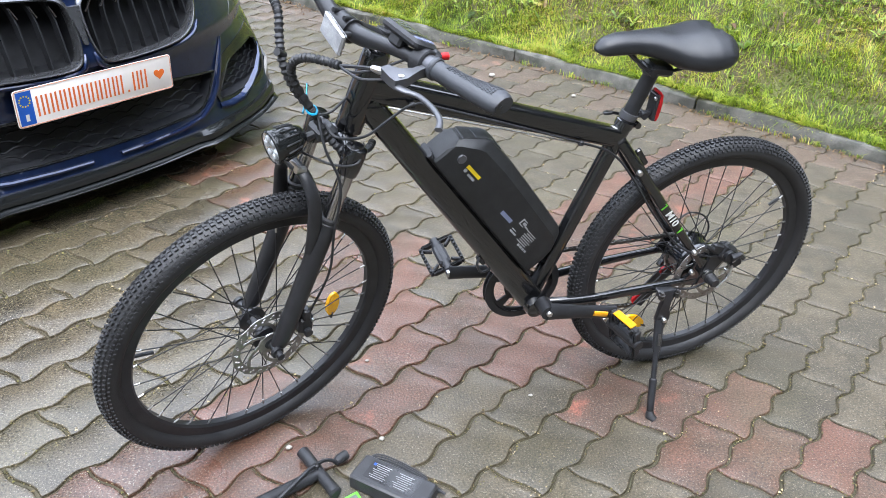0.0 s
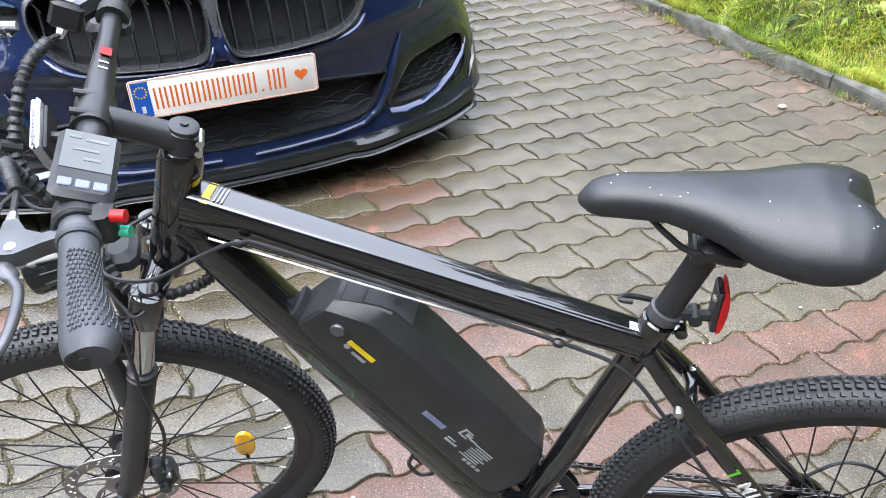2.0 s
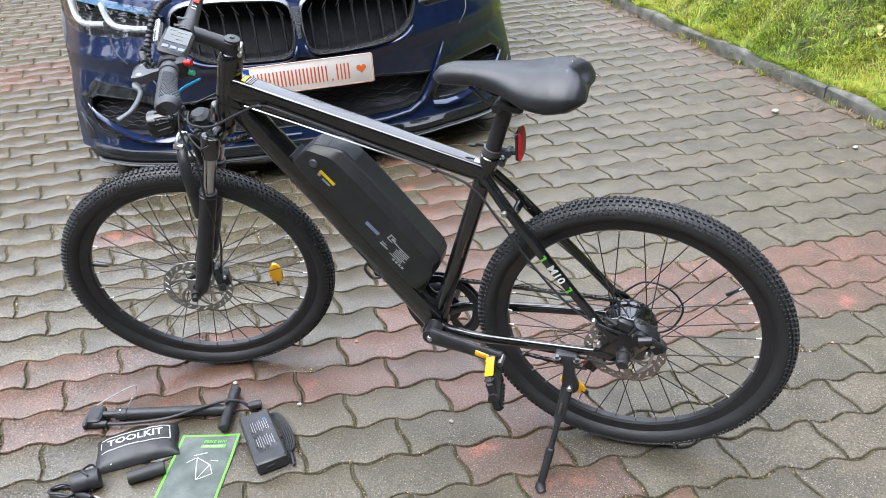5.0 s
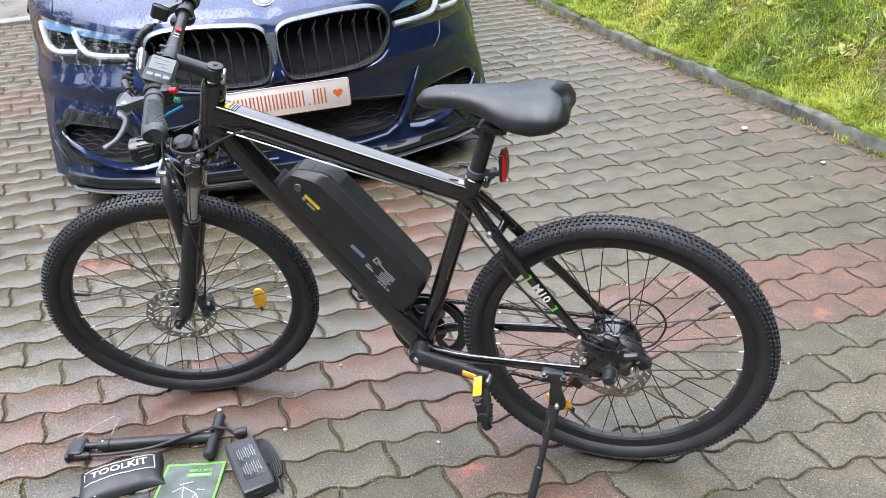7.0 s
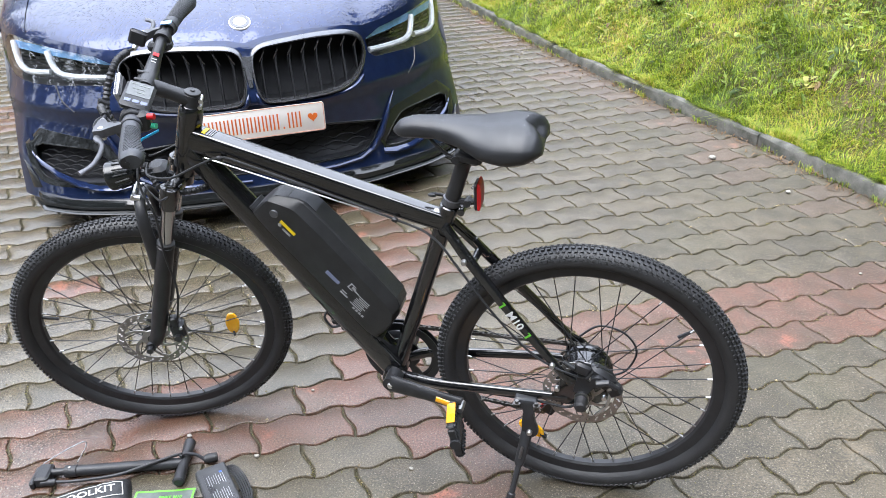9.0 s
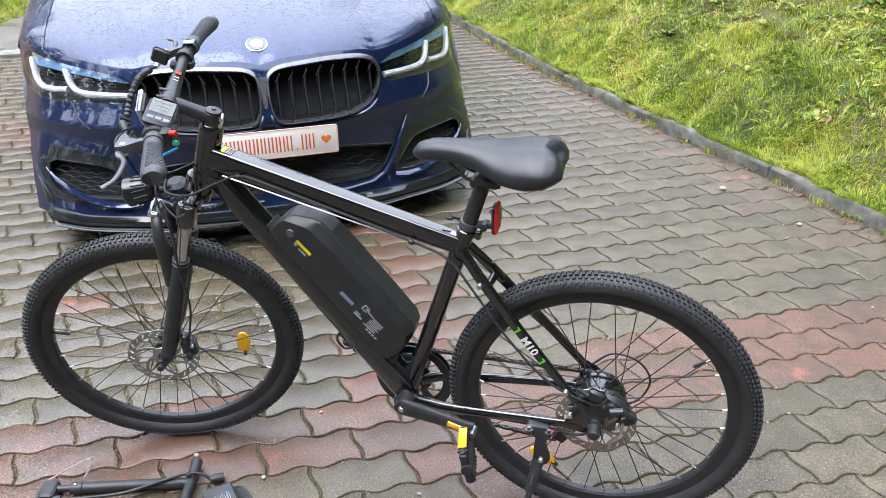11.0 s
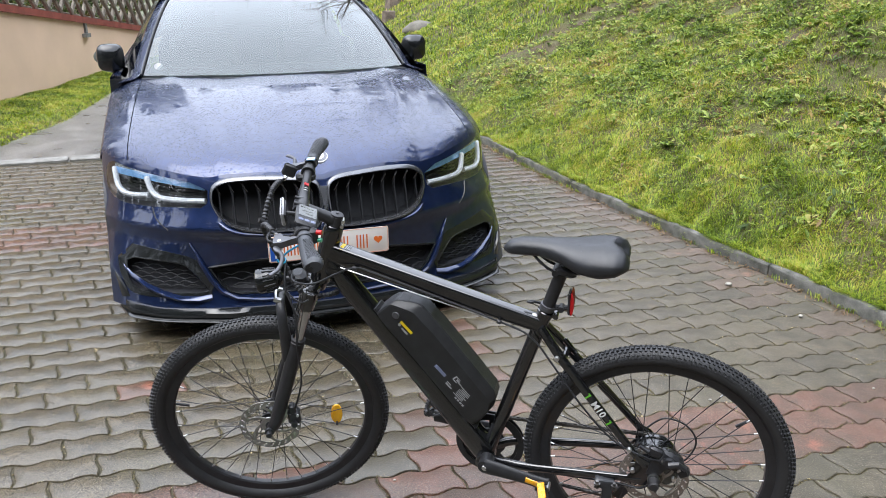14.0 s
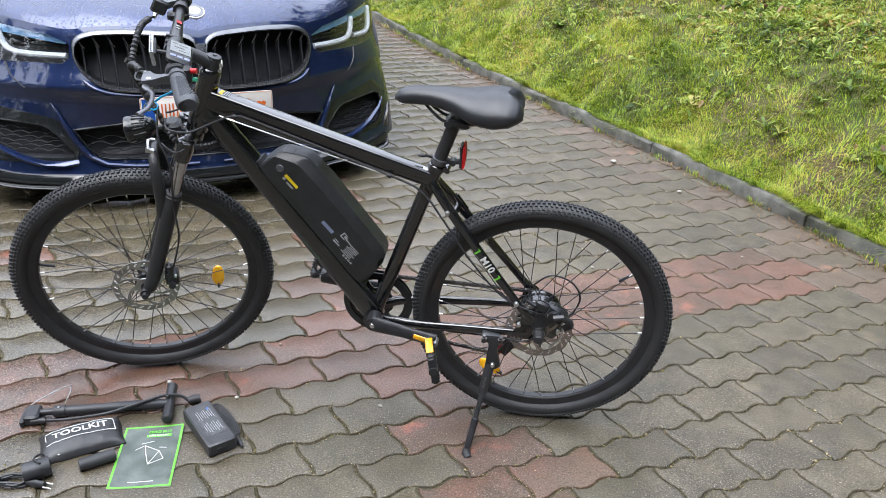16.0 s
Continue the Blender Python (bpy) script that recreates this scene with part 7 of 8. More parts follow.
part("gear_shifter", Geo(TURN).box((0.05, 0.030, 0.022), Matrix.Translation(bar(0.158) + Vector((-0.008, 0, -0.014))), 0.006).tube([bar(0.150), bar(0.166)], 0.018, 16).box((0.035, 0.012, 0.034), Matrix.Translation(bar(0.150) + Vector((-0.045, -0.004, 0.014))) @ Euler((0, 0.5, 0)).to_matrix().to_4x4(), 0.004), M_PLASTIC, handle, "black gear shifter")
part("teal_mark", Geo(TURN).box((0.022, 0.016, 0.002), Matrix.Translation(bar(0.192) + Vector((0.004, 0, 0.018)))), M_BLUELASER, handle)
# white front reflector
wr = part("front_reflector", Geo(TURN).box((0.009, 0.060, 0.044), Matrix.Translation((-0.931, -0.030, 0.982)) @ Euler((radians(18), 0, 0)).to_matrix().to_4x4(), 0.003), M_CLEARREFL, handle, "clear prismatic front reflector")
part("arm", Geo(TURN).tube([(-0.898, -0.035, 0.975), (-0.912, -0.034, 0.978), (-0.927, -0.032, 0.980)], 0.005, 8).box((0.004, 0.050, 0.026), Matrix.Translation((-0.9245, -0.030, 0.982)) @ Euler((radians(18), 0, 0)).to_matrix().to_4x4(), 0.001), M_PLASTIC, wr)


# cables
def wrapped(name, pts, r, parent, m, label="", pitch=0.009):
    """A cable bundle in spiral wrap: ridged along its length."""
    q = curve_pts(pts, 14)
    rs = [r * (1.0 + 0.20 * math.sin(k * 1.9)) for k in range(len(q))]
    g = Geo(m)
    g.tube(q, rs, 10)
    return part(name, g, M_PLASTIC, parent, label)


def cable(name, pts, r=0.0026, m=None, material=M_PLASTIC, parent=bike, n=7):
    g = Geo(m)
    g.tube(curve_pts(pts, n), r, 7)
    return part(name, g, material, parent)


TIE = fk(-0.150, 0.105, -0.012)
wrapped("cable_loom", [(-0.955, -0.088, 0.961), (-0.967, -0.058, 0.957), (-0.980, -0.026, 0.948), (-0.988, -0.004, 0.928), (-0.980, 0.004, 0.890), TIE], 0.0068, bike, TURN, "spiral-wrapped black control cables")
wrapped("cable_loom", [(-0.950, 0.140, 0.984), (-0.962, 0.104, 0.986), (-0.971, 0.071, 0.976), (-0.984, 0.044, 0.946), (-0.990, 0.022, 0.915), (-0.976, 0.010, 0.872), TIE], 0.0070, bike, TURN, "spiral-wrapped black control cables")
part("cable_cap", Geo(TURN).tube([(-0.984, 0.030, 0.925), (-1.000, 0.024, 0.937)], 0.0065, 10), M_PLASTIC, bike)
wrapped("lower_loom", [TIE, fk(-0.185, 0.072, -0.026), fk(-0.205, 0.045, -0.050), fk(-0.212, 0.010, -0.052), fk(-0.208, -0.03, -0.036), fk(-0.205, -0.05, -0.020)], 0.0066, bike, TURN, "spiral-wrapped cables entering the down tube")
cable("right_hose", [(-0.938, 0.150, 0.985), (-0.948, 0.142, 0.985), (-0.962, 0.104, 0.986)], 0.0030, TURN, parent=handle)
cable("display_wire", [(-0.880, -0.155, 0.990), (-0.912, -0.130, 0.968), (-0.940, -0.105, 0.955), (-0.956, -0.085, 0.958)], 0.0022, TURN, parent=handle)
cable("left_cable", [(-0.938, -0.150, 0.985), (-0.946, -0.120, 0.974), (-0.955, -0.088, 0.961)], 0.0030, TURN, parent=handle)
cable("left_wire", [(-0.936, -0.176, 0.980), (-0.958, -0.150, 0.972), (-0.962, -0.115, 0.968), (-0.955, -0.088, 0.961)], 0.0022, TURN, parent=handle)
cable("front_brake_hose", [TIE + Vector((0.01, 0, 0)), fk(-0.20, 0.085, -0.055), fk(-0.26, 0.045, -0.082), fk(-0.36, 0.02, -0.084), fk(-0.46, -0.012, -0.080), fk(-0.57, -0.018, -0.066)], 0.0026, TURN)
cable("brake_cable", [TURN @ fk(-0.170, 0.075, -0.020), (-0.905, -0.075, 0.790), (-0.855, -0.072, 0.786), (-0.80, -0.050, 0.808), (-0.758, -0.034, 0.820), (-0.70, -0.028, 0.806), (-0.394, -0.024, 0.704), (-0.315, -0.030, 0.672), (-0.262, -0.046, 0.616), (-0.19, -0.058, 0.52), (-0.105, -0.066, 0.43), (-0.02, -0.075, 0.395), (0.04, -0.07, 0.392)], 0.0026)
cable("gear_cable", [TURN @ fk(-0.165, 0.075, 0.0), (-0.90, -0.030, 0.82), (-0.845, 0.030, 0.835)], 0.0024)
cable("tube_cable", [(-0.80, -0.021, 0.812), (-0.60, -0.021, 0.757), (-0.36, -0.019, 0.690)], 0.0018, material=M_STEEL)
for p in ((-0.758, -0.031, 0.818), (-0.394, -0.026, 0.704)):
    part("cable_clip", Geo().box((0.013, 0.010, 0.012), Matrix.Translation(p) @ Euler((0, 0.27, 0)).to_matrix().to_4x4(), 0.003), M_PLASTIC, bike)
tie = part("cable_tie", Geo(TURN).tube([TIE + Vector((0.009 * math.cos(a), 0.009 * math.sin(a), 0.004 * math.sin(a))) for a in (math.tau * k / 16 for k in range(16))], 0.0022, 6, closed=True), M_BLUETIE, bike, "sky-blue cable tie")
part("tail", Geo(TURN).tube([TIE + Vector((-0.014, 0.004, -0.004)), TIE + Vector((0.014, 0.040, 0.002)), TIE + Vector((0.038, 0.078, -0.004))], 0.0030, 6, flat=0.5), M_BLUETIE, tie)
cable("gear_loop", [(-0.022, 0.075, 0.378), (0.02, 0.082, 0.408), (0.075, 0.085, 0.392), (0.104, 0.085, 0.345), (0.085, 0.084, 0.288), (0.045, 0.080, 0.268), (0.01, 0.078, 0.268)], 0.0026)
cable("motor_wire", [(-0.01, -0.082, 0.322), (-0.035, -0.072, 0.30), (-0.10, -0.062, 0.298), (-0.25, -0.050, 0.29)], 0.003)

# rear brake
rc = part("rear_caliper", Geo().box((0.060, 0.030, 0.044), pose(0.034, -0.066, 0.394, 0, 32), 0.008).box((0.028, 0.026, 0.032), pose(0.066, -0.070, 0.366, 0, 60), 0.006).cyl((0.030, -0.078, 0.396), (0.030, -0.092, 0.396), 0.014).box((0.036, 0.016, 0.028), pose(-0.002, -0.072, 0.414, 0, 20), 0.005).slab([(-0.02, 0.345), (0.012, 0.345), (0.05, 0.40), (0.03, 0.425), (-0.01, 0.40)], -0.073, -0.064, inset=0.04), M_SATIN, bike, "black rear disc caliper")
part("adjuster", Geo().tube([(-0.018, -0.080, 0.418), (-0.040, -0.078, 0.430)], [0.006, 0.0045], 10), M_SATIN, rc)
part("return_arm", Geo().tube([(0.030, -0.094, 0.396), (0.052, -0.094, 0.402), (0.070, -0.090, 0.388)], [0.010, 0.007, 0.006], 10), M_SATIN, rc)
for x, z in ((0.018, 0.396), (0.056, 0.372), (0.046, 0.345)):
    part("caliper_bolt", Geo().cyl((x, -0.072, z), (x, -0.082, z), 0.0048, segs=10), M_STEEL, rc)
cable("caliper_arm", [(0.058, -0.078, 0.366), (0.052, -0.082, 0.33), (0.030, -0.082, 0.298)], 0.0034, material=M_STEEL, parent=rc)

# cranks, chainring, pedals, chain
M_PEDALREFL = mat("orange_yellow_reflector", (0.60, 0.27, 0.005), 0.3, var=0.15, fine=250, coat=0.4)
RING = Matrix.Translation((-0.432, 0.046, 0.290))
g = Geo(RING)
annulus(g, 0.030, 0.083, -0.002, 0.002, Matrix(), 90, lambda a, b: b in (1, 2) and (a % 18) > 4, 4, lambda a: 1.0 - 0.03 * (a % 2))
cs_ = part("chainring", g, M_SATIN, bike, "black chainring with open windows")
g = Geo(RING)
annulus(g, 0.078, 0.094, -0.008, -0.005, Matrix(), 72, steps=1)
annulus(g, 0.078, 0.094, 0.006, 0.009, Matrix(), 72, steps=1)
part("chain_guard", g, M_PLASTIC, cs_)
for sgn, end in ((-1, (-0.256, 0.287)), (1, (-0.600, 0.316))):
    a, b = Vector((-0.421, sgn * 0.078, 0.306)), Vector((end[0], sgn * 0.094, end[1]))
    crank = part("crank_arm", Geo().tube([a, a.lerp(b, 0.15), a.lerp(b, 0.5), a.lerp(b, 0.9), b], [0.0235, 0.0215, 0.0178, 0.0178, 0.0190], 14, flat=0.55).cyl((a.x, sgn * 0.045, a.z), (a.x, sgn * 0.085, a.z), 0.0185, segs=20), M_SATIN, bike, "black forged crank arm")
    part("crank_bolt", Geo().lathe([(0, -0.003), (0.006, -0.003), (0.0075, 0.0), (0.0075, 0.003)], Matrix.Translation((a.x, sgn * 0.088, a.z)), 14), M_STEEL, crank)
    # pedal: open cage with teeth
    tilt = radians(78) if sgn < 0 else radians(-24)
    pm = Matrix.Translation((b.x, sgn * 0.150, b.z - (0.019 if sgn < 0 else -0.01))) @ Matrix.Rotation(tilt, 4, "Y") @ Matrix.Rotation(radians(12 * sgn), 4, "X")
    g = Geo(pm)
    w, d, h = 0.040, 0.045, 0.012
    for ya in (-d * 0.9, d * 0.9):
        g.box((0.074, 0.008, 0.018), pose(0, ya, 0), 0.003)
    for xa in (-w, w):
        g.box((0.009, 0.084, 0.016), pose(xa, 0, 0), 0.003)
    g.cyl((0, -0.05, 0), (0, 0.05, 0), 0.012, segs=14)
    g.box((0.030, 0.06, 0.022), None, 0.005)
    for xa, ya in ((-0.030, -0.030), (-0.030, 0.030), (0.030, -0.030), (0.030, 0.030)):
        g.box((0.032, 0.007, 0.012), pose(xa, ya, 0, 0, 0, 35 * math.copysign(1, xa * ya)), 0.002)
    for xa in (-w, w):
        for k in range(7):
            g.box((0.006, 0.005, 0.022), pose(xa, -0.034 + k * 0.0113, 0), 0.001)
    ped = part("pedal", g, M_PLASTIC, bike, "black open-cage plastic pedal")
    part("spindle", Geo().cyl((b.x, sgn * 0.086, b.z), (b.x, sgn * 0.115, b.z), 0.007, segs=12), M_STEEL, ped)
    if sgn < 0:
        part("reflector", Geo(pm).box((0.003, 0.060, 0.019), pose(-0.0465, 0, 0), 0.001), M_PEDALREFL, ped, "orange-yellow pedal reflector")
part("crank_mark", Geo().tube([(-0.313, -0.0985, 0.2965), (-0.280, -0.1025, 0.2905)], 0.0076, 12, flat=0.45), M_PEDALREFL, bike, "yellow mark on the crank arm")


def chain_run(g, pts):
    q = [Vector(p) for p in pts]
    total = sum((b - a).length for a, b in zip(q, q[1:]))
    n = int(total / 0.0127)
    for k in range(n):
        want, acc = (k + 0.5) / n * total, 0
        for a, b in zip(q, q[1:]):
            ln = (b - a).length
            if acc + ln >= want:
                p, t = a.lerp(b, (want - acc) / ln), (b - a).normalized()
                break
            acc += ln
        m = Matrix.Translation(p) @ Matrix.Rotation(math.atan2(-t.z, t.x), 4, "Y")
        w = 0.0068 if k % 2 else 0.0042
        for s in (-1, 1):
            g.box((0.0165, 0.0014, 0.0085), m @ Matrix.Translation((0, s * w / 2, 0)), 0.0006)
        g.cyl((-0.0063, -0.004, 0), (-0.0063, 0.004, 0), 0.0038, segs=6, m=m)


g = Geo()
arc = lambda cx, cz, r, a0, a1, n=9: [(cx + r * math.cos(a), 0.047, cz + r * math.sin(a)) for a in np.linspace(radians(a0), radians(a1), n)]
chain_run(g, arc(0.0, 0.333, 0.044, -100, 92) + arc(-0.432, 0.290, 0.084, 92, 268, 14) + [(-0.345, 0.047, 0.192), (-0.253, 0.047, 0.178), (-0.144, 0.047, 0.165), (-0.094, 0.047, 0.160)])
part("chain", g, M_DARKSTEEL, bike, "dark steel chain")
dr = part("derailleur", Geo().box((0.020, 0.020, 0.045), pose(-0.008, 0.078, 0.292, 0, 15), 0.005).slab([(-0.102, 0.176), (-0.076, 0.162), (-0.012, 0.262), (-0.028, 0.276)], 0.053, 0.056).slab([(-0.102, 0.176), (-0.076, 0.162), (-0.012, 0.262), (-0.028, 0.276)], 0.036, 0.039).tube([(-0.008, 0.08, 0.28), (-0.03, 0.07, 0.262)], 0.009, 8), M_SATIN, bike, "black rear derailleur")
for x, z in ((-0.086, 0.178), (-0.024, 0.262)):
    part("jockey_wheel", Geo().lathe([(0.006, -0.0045), (0.0165, -0.003), (0.0165, 0.003), (0.006, 0.0045)], Matrix.Translation((x, 0.047, z)), 16), M_RED, dr, "red jockey wheel")

# kickstand
PIV, FOOT = Vector((-0.107, -0.088, 0.232)), Vector((-0.150, -0.196, 0.024))
lobe = [(PIV.x + 0.0185 * math.cos(a), PIV.z + 0.0205 * math.sin(a)) for a in np.linspace(radians(18), radians(-198), 15)]
ks = part("kickstand_bracket", Geo().slab([(-0.141, 0.317), (-0.094, 0.319), (-0.091, 0.312), (-0.094, 0.300), (-0.0985, 0.284), (-0.0965, 0.262)] + lobe + [(-0.1245, 0.262), (-0.1215, 0.288), (-0.124, 0.300), (-0.141, 0.306)], -0.091, -0.078, inset=0.06), M_SATIN, bike, "black kickstand bracket")
part("mount_plate", Geo().box((0.048, 0.024, 0.008), pose(-0.117, -0.074, 0.314, 0, 6), 0.003), M_SATIN, ks)
for x in (-0.1345, -0.0925):
    part("bolt", Geo().cyl((x, -0.094, 0.300), (x, -0.094, 0.321), 0.0042, segs=10).cyl((x, -0.094, 0.302), (x, -0.094, 0.3075), 0.0072, segs=6).cyl((x, -0.094, 0.3115), (x, -0.094, 0.3145), 0.0078, segs=12), M_DARKSTEEL, ks)
part("pivot_bolt", Geo().lathe([(0.0, -0.0035), (0.005, -0.003), (0.0065, 0.0), (0.0065, 0.006)], Matrix.Translation(PIV + Vector((0, -0.0095, 0))), 14), M_STEEL, ks)
TOP = PIV + Vector((-0.006, 0.001, -0.006))
leg = FOOT - TOP
part("kickstand_leg", Geo().tube([TOP, TOP + leg * 0.10, TOP + leg * 0.30, TOP + leg * 0.34], [0.0135, 0.0125, 0.0115, 0.009], 14, flat=0.7).tube([TOP + leg * 0.28, TOP + leg * 0.66], 0.0068, 12).tube([TOP + leg * 0.62, TOP + leg * 0.63, TOP + leg * 0.97], [0.0078, 0.0098, 0.0088], 12), M_SATIN, ks, "adjustable black kickstand leg")
part("spring_slot", Geo().tube([TOP + leg * 0.12 + Vector((-0.002, -0.0105, 0)), TOP + leg * 0.24 + Vector((-0.002, -0.0100, 0))], 0.0034, 8), M_DARKSTEEL, ks)
part("kickstand_foot", Geo().tube([FOOT - leg * 0.02, FOOT + Vector((-0.001, -0.004, -0.005)), FOOT + Vector((0.006, -0.016, -0.010))], [0.010, 0.012, 0.010], 12), M_RUBBER, ks)


# ---- things laid out on the paving ----
# hand pump
pump = thing("bicycle_pump", pose(-0.455, -0.152, 0.018, 0, 0, 204), "black hand pump with T-handle and hose, lying on red paving", "pump")
part("barrel", Geo().tube([(0.0, 0, 0), (0.018, 0, 0), (0.02, 0, 0), (0.255, 0, 0), (0.257, 0, 0), (0.285, 0, 0)], [0.0125, 0.0125, 0.0135, 0.0135, 0.0152, 0.0152], 20), M_PLASTIC, pump)
part("piston_rod", Geo().cyl((0.28, 0, 0), (0.325, 0, 0), 0.009), M_SATIN, pump)
part("pump_head", Geo().box((0.036, 0.056, 0.030), pose(0.335, 0.006, -0.002), 0.005).box((0.012, 0.062, 0.020), pose(0.356, 0.008, -0.006), 0.003).cyl((0.300, 0.030, -0.004), (0.335, 0.030, -0.004), 0.008), M_PLASTIC, pump)
part("handle", Geo().tube([(-0.004, y, 0) for y in (-0.078, -0.074, -0.03, 0.0, 0.03, 0.066, 0.070)], [0.010, 0.0145, 0.013, 0.012, 0.013, 0.0145, 0.010], 16), M_PLASTIC, pump, "black T-handle")
part("rivet", Geo().cyl((0.272, 0.004, 0.0135), (0.272, 0.004, 0.0165), 0.003, segs=10), M_STEEL, pump)
part("hose", Geo().tube(curve_pts([(0.305, 0.030, -0.004), (0.25, 0.032, -0.004), (0.15, 0.030, 0.004), (0.07, 0.012, 0.016), (0.01, -0.008, 0.020), (-0.03, -0.014, 0.012), (-0.052, -0.010, -0.004)], 7), 0.0042, 8), M_PLASTIC, pump, "black air hose")
part("valve_chuck", Geo().tube([(-0.050, -0.010, -0.003), (-0.062, -0.014, -0.004), (-0.082, -0.018, -0.004)], [0.008, 0.012, 0.011], 12), M_RUBBER, pump)
part("clip", Geo().box((0.010, 0.010, 0.034), pose(0.000, -0.006, 0.008), 0.003), M_PLASTIC, pump)
part("foot_wire", Geo().tube(curve_pts([(0.345, -0.020, 0.012), (0.30, -0.055, 0.020), (0.262, -0.078, 0.024), (0.256, -0.070, 0.014), (0.262, -0.020, 0.008)], 5), 0.0016, 6), M_STEEL, pump, "bent steel foot wire")

# tool pouch
pouch = thing("tool_pouch", pose(-0.592, -0.332, 0.0, 0, 0, 42), "black fabric tool pouch with white lettering", "tool pouch")


def pouch_z(x, y):
    e = (1 - abs(x / 0.096) ** 3.2) * (1 - abs(y / 0.056) ** 2.6)
    return 0.004 + 0.030 * max(0, e) ** 0.55 + 0.0026 * noise.noise(Vector((x * 26, y * 30, 2.0))) + 0.0012 * noise.noise(Vector((x * 70, y * 70, 5.0)))


xs_, ys_ = np.linspace(-0.096, 0.096, 45), np.linspace(-0.056, 0.056, 27)
bow = lambda x, y: (x + 0.004 * noise.noise(Vector((y * 20, 0, 0))), y + 0.005 * noise.noise(Vector((x * 14, 3, 0))))
top = [[(*bow(x, y), pouch_z(x, y)) for x in xs_] for y in ys_]
g = Geo().sheet(top)
rim = top[0] + [r[-1] for r in top[1:]] + top[-1][::-1][1:] + [r[0] for r in top[::-1]][1:-1]
g.rings([[(p[0], p[1], 0.0005) for p in rim], rim], caps=False)
part("bag", g, M_POUCH, pouch, "creased black fabric", 60)
tv, tf = text_geo("TOOLKIT", 0.030)
part("lettering", Geo().add([(v.x * 1.02, v.y + 0.008, pouch_z(v.x, v.y + 0.008) + 0.0012 + v.z) for v in tv], tf), M_WHITE, pouch, "white printed lettering", 0)
for a, b in (((-0.080, 0.031), (0.080, 0.031)), ((0.080, 0.031), (0.080, -0.015)), ((0.080, -0.015), (-0.080, -0.015)), ((-0.080, -0.015), (-0.080, 0.031))):
    line = [(lerp(a[0], b[0], t), lerp(a[1], b[1], t)) for t in np.linspace(0, 1, 24)]
    if a[0] == -0.080 and b[0] == -0.080:
        line = line[8:20]
    part("border", Geo().tube([(x, y, pouch_z(x, y) + 0.0006) for x, y in line], 0.0012, 5), M_WHITE, pouch)
part("label_tag", Geo().box((0.004, 0.010, 0.001), pose(-0.058, -0.046, 0.020, 30)), M_WHITE, pouch)

# booklet
BK = pose(-0.408, -0.336, 0.0, 0, 0, 20.5)
book = thing("manual", BK, "thin printed manual with green border lying on paving", "booklet")


def page_z(x, y):
    return 0.0018 + 0.006 * smooth(0.02, 0.072, x) * smooth(0.02, 0.11, y) + 0.0012 * math.sin(x * 40 + y * 9)


def sheet_part(name, x0, x1, y0, y1, up, material, label="", nx=12, ny=16):
    rows = [[(x, y, page_z(x, y) + up) for x in np.linspace(x0, x1, nx)] for y in np.linspace(y0, y1, ny)]
    return part(name, Geo().sheet(rows), material, book, label, 60)


pages = Geo()
rows = [[(x, y, page_z(x, y)) for x in np.linspace(-0.073, 0.073, 12)] for y in np.linspace(-0.112, 0.112, 16)]
pages.sheet(rows)
rim = rows[0] + [r[-1] for r in rows[1:]] + rows[-1][::-1][1:] + [r[0] for r in rows[::-1]][1:-1]
pages.rings([[(p[0], p[1], 0.0004) for p in rim], rim], caps=False)
part("pages", pages, M_WHITE, book, "white pages", 60)
sheet_part("cover", -0.073, 0.073, -0.112, 0.112, 0.0004, M_PAPER, "glossy grey printed cover")
for x0, x1, y0, y1 in ((-0.073, -0.0675, -0.112, 0.112), (0.0675, 0.073, -0.112, 0.112), (-0.0675, 0.0675, 0.1065, 0.112), (-0.0675, 0.0675, -0.112, -0.1065)):
    sheet_part("green_border", x0, x1, y0, y1, 0.0009, M_GREEN, "bright green border", 10, 16)
sheet_part("title_band", -0.014, 0.047, 0.068, 0.078, 0.0012, M_GREEN)
for body, size, x, y, mt_ in (("EBIKE M10", 0.0125, 0.017, 0.087, M_GREEN), ("USER MANUAL", 0.0075, 0.016, 0.0732, M_WHITE)):
    v_, f_ = text_geo(body, size)
    part("lettering", Geo().add([(p.x + x, p.y + y, page_z(p.x + x, p.y + y) + 0.0016 + p.z) for p in v_], f_), mt_, book, "", 0)
for pts in (((-0.008, 0.038), (-0.002, 0.010), (0.010, -0.032)), ((-0.006, 0.036), (0.030, 0.014)), ((0.030, 0.014), (0.010, -0.032)), ((0.030, 0.014), (0.044, -0.014)), ((0.044, -0.014), (0.010, -0.032)), ((-0.018, 0.044), (0.012, 0.052)), ((0.028, 0.028), (0.046, 0.026)), ((-0.010, 0.036), (-0.030, 0.022))):
    g = Geo().tube([(x - 0.004, y, page_z(x, y) + 0.0006) for x, y in pts], 0.0011, 5)
    part("printed_line", g, M_WHITE, book)
part("printed_foot", Geo().tube([(x, -0.092, page_z(x, -0.092) + 0.0008) for x in np.linspace(-0.03, 0.03, 8)], 0.0012, 4), M_WHITE, book)

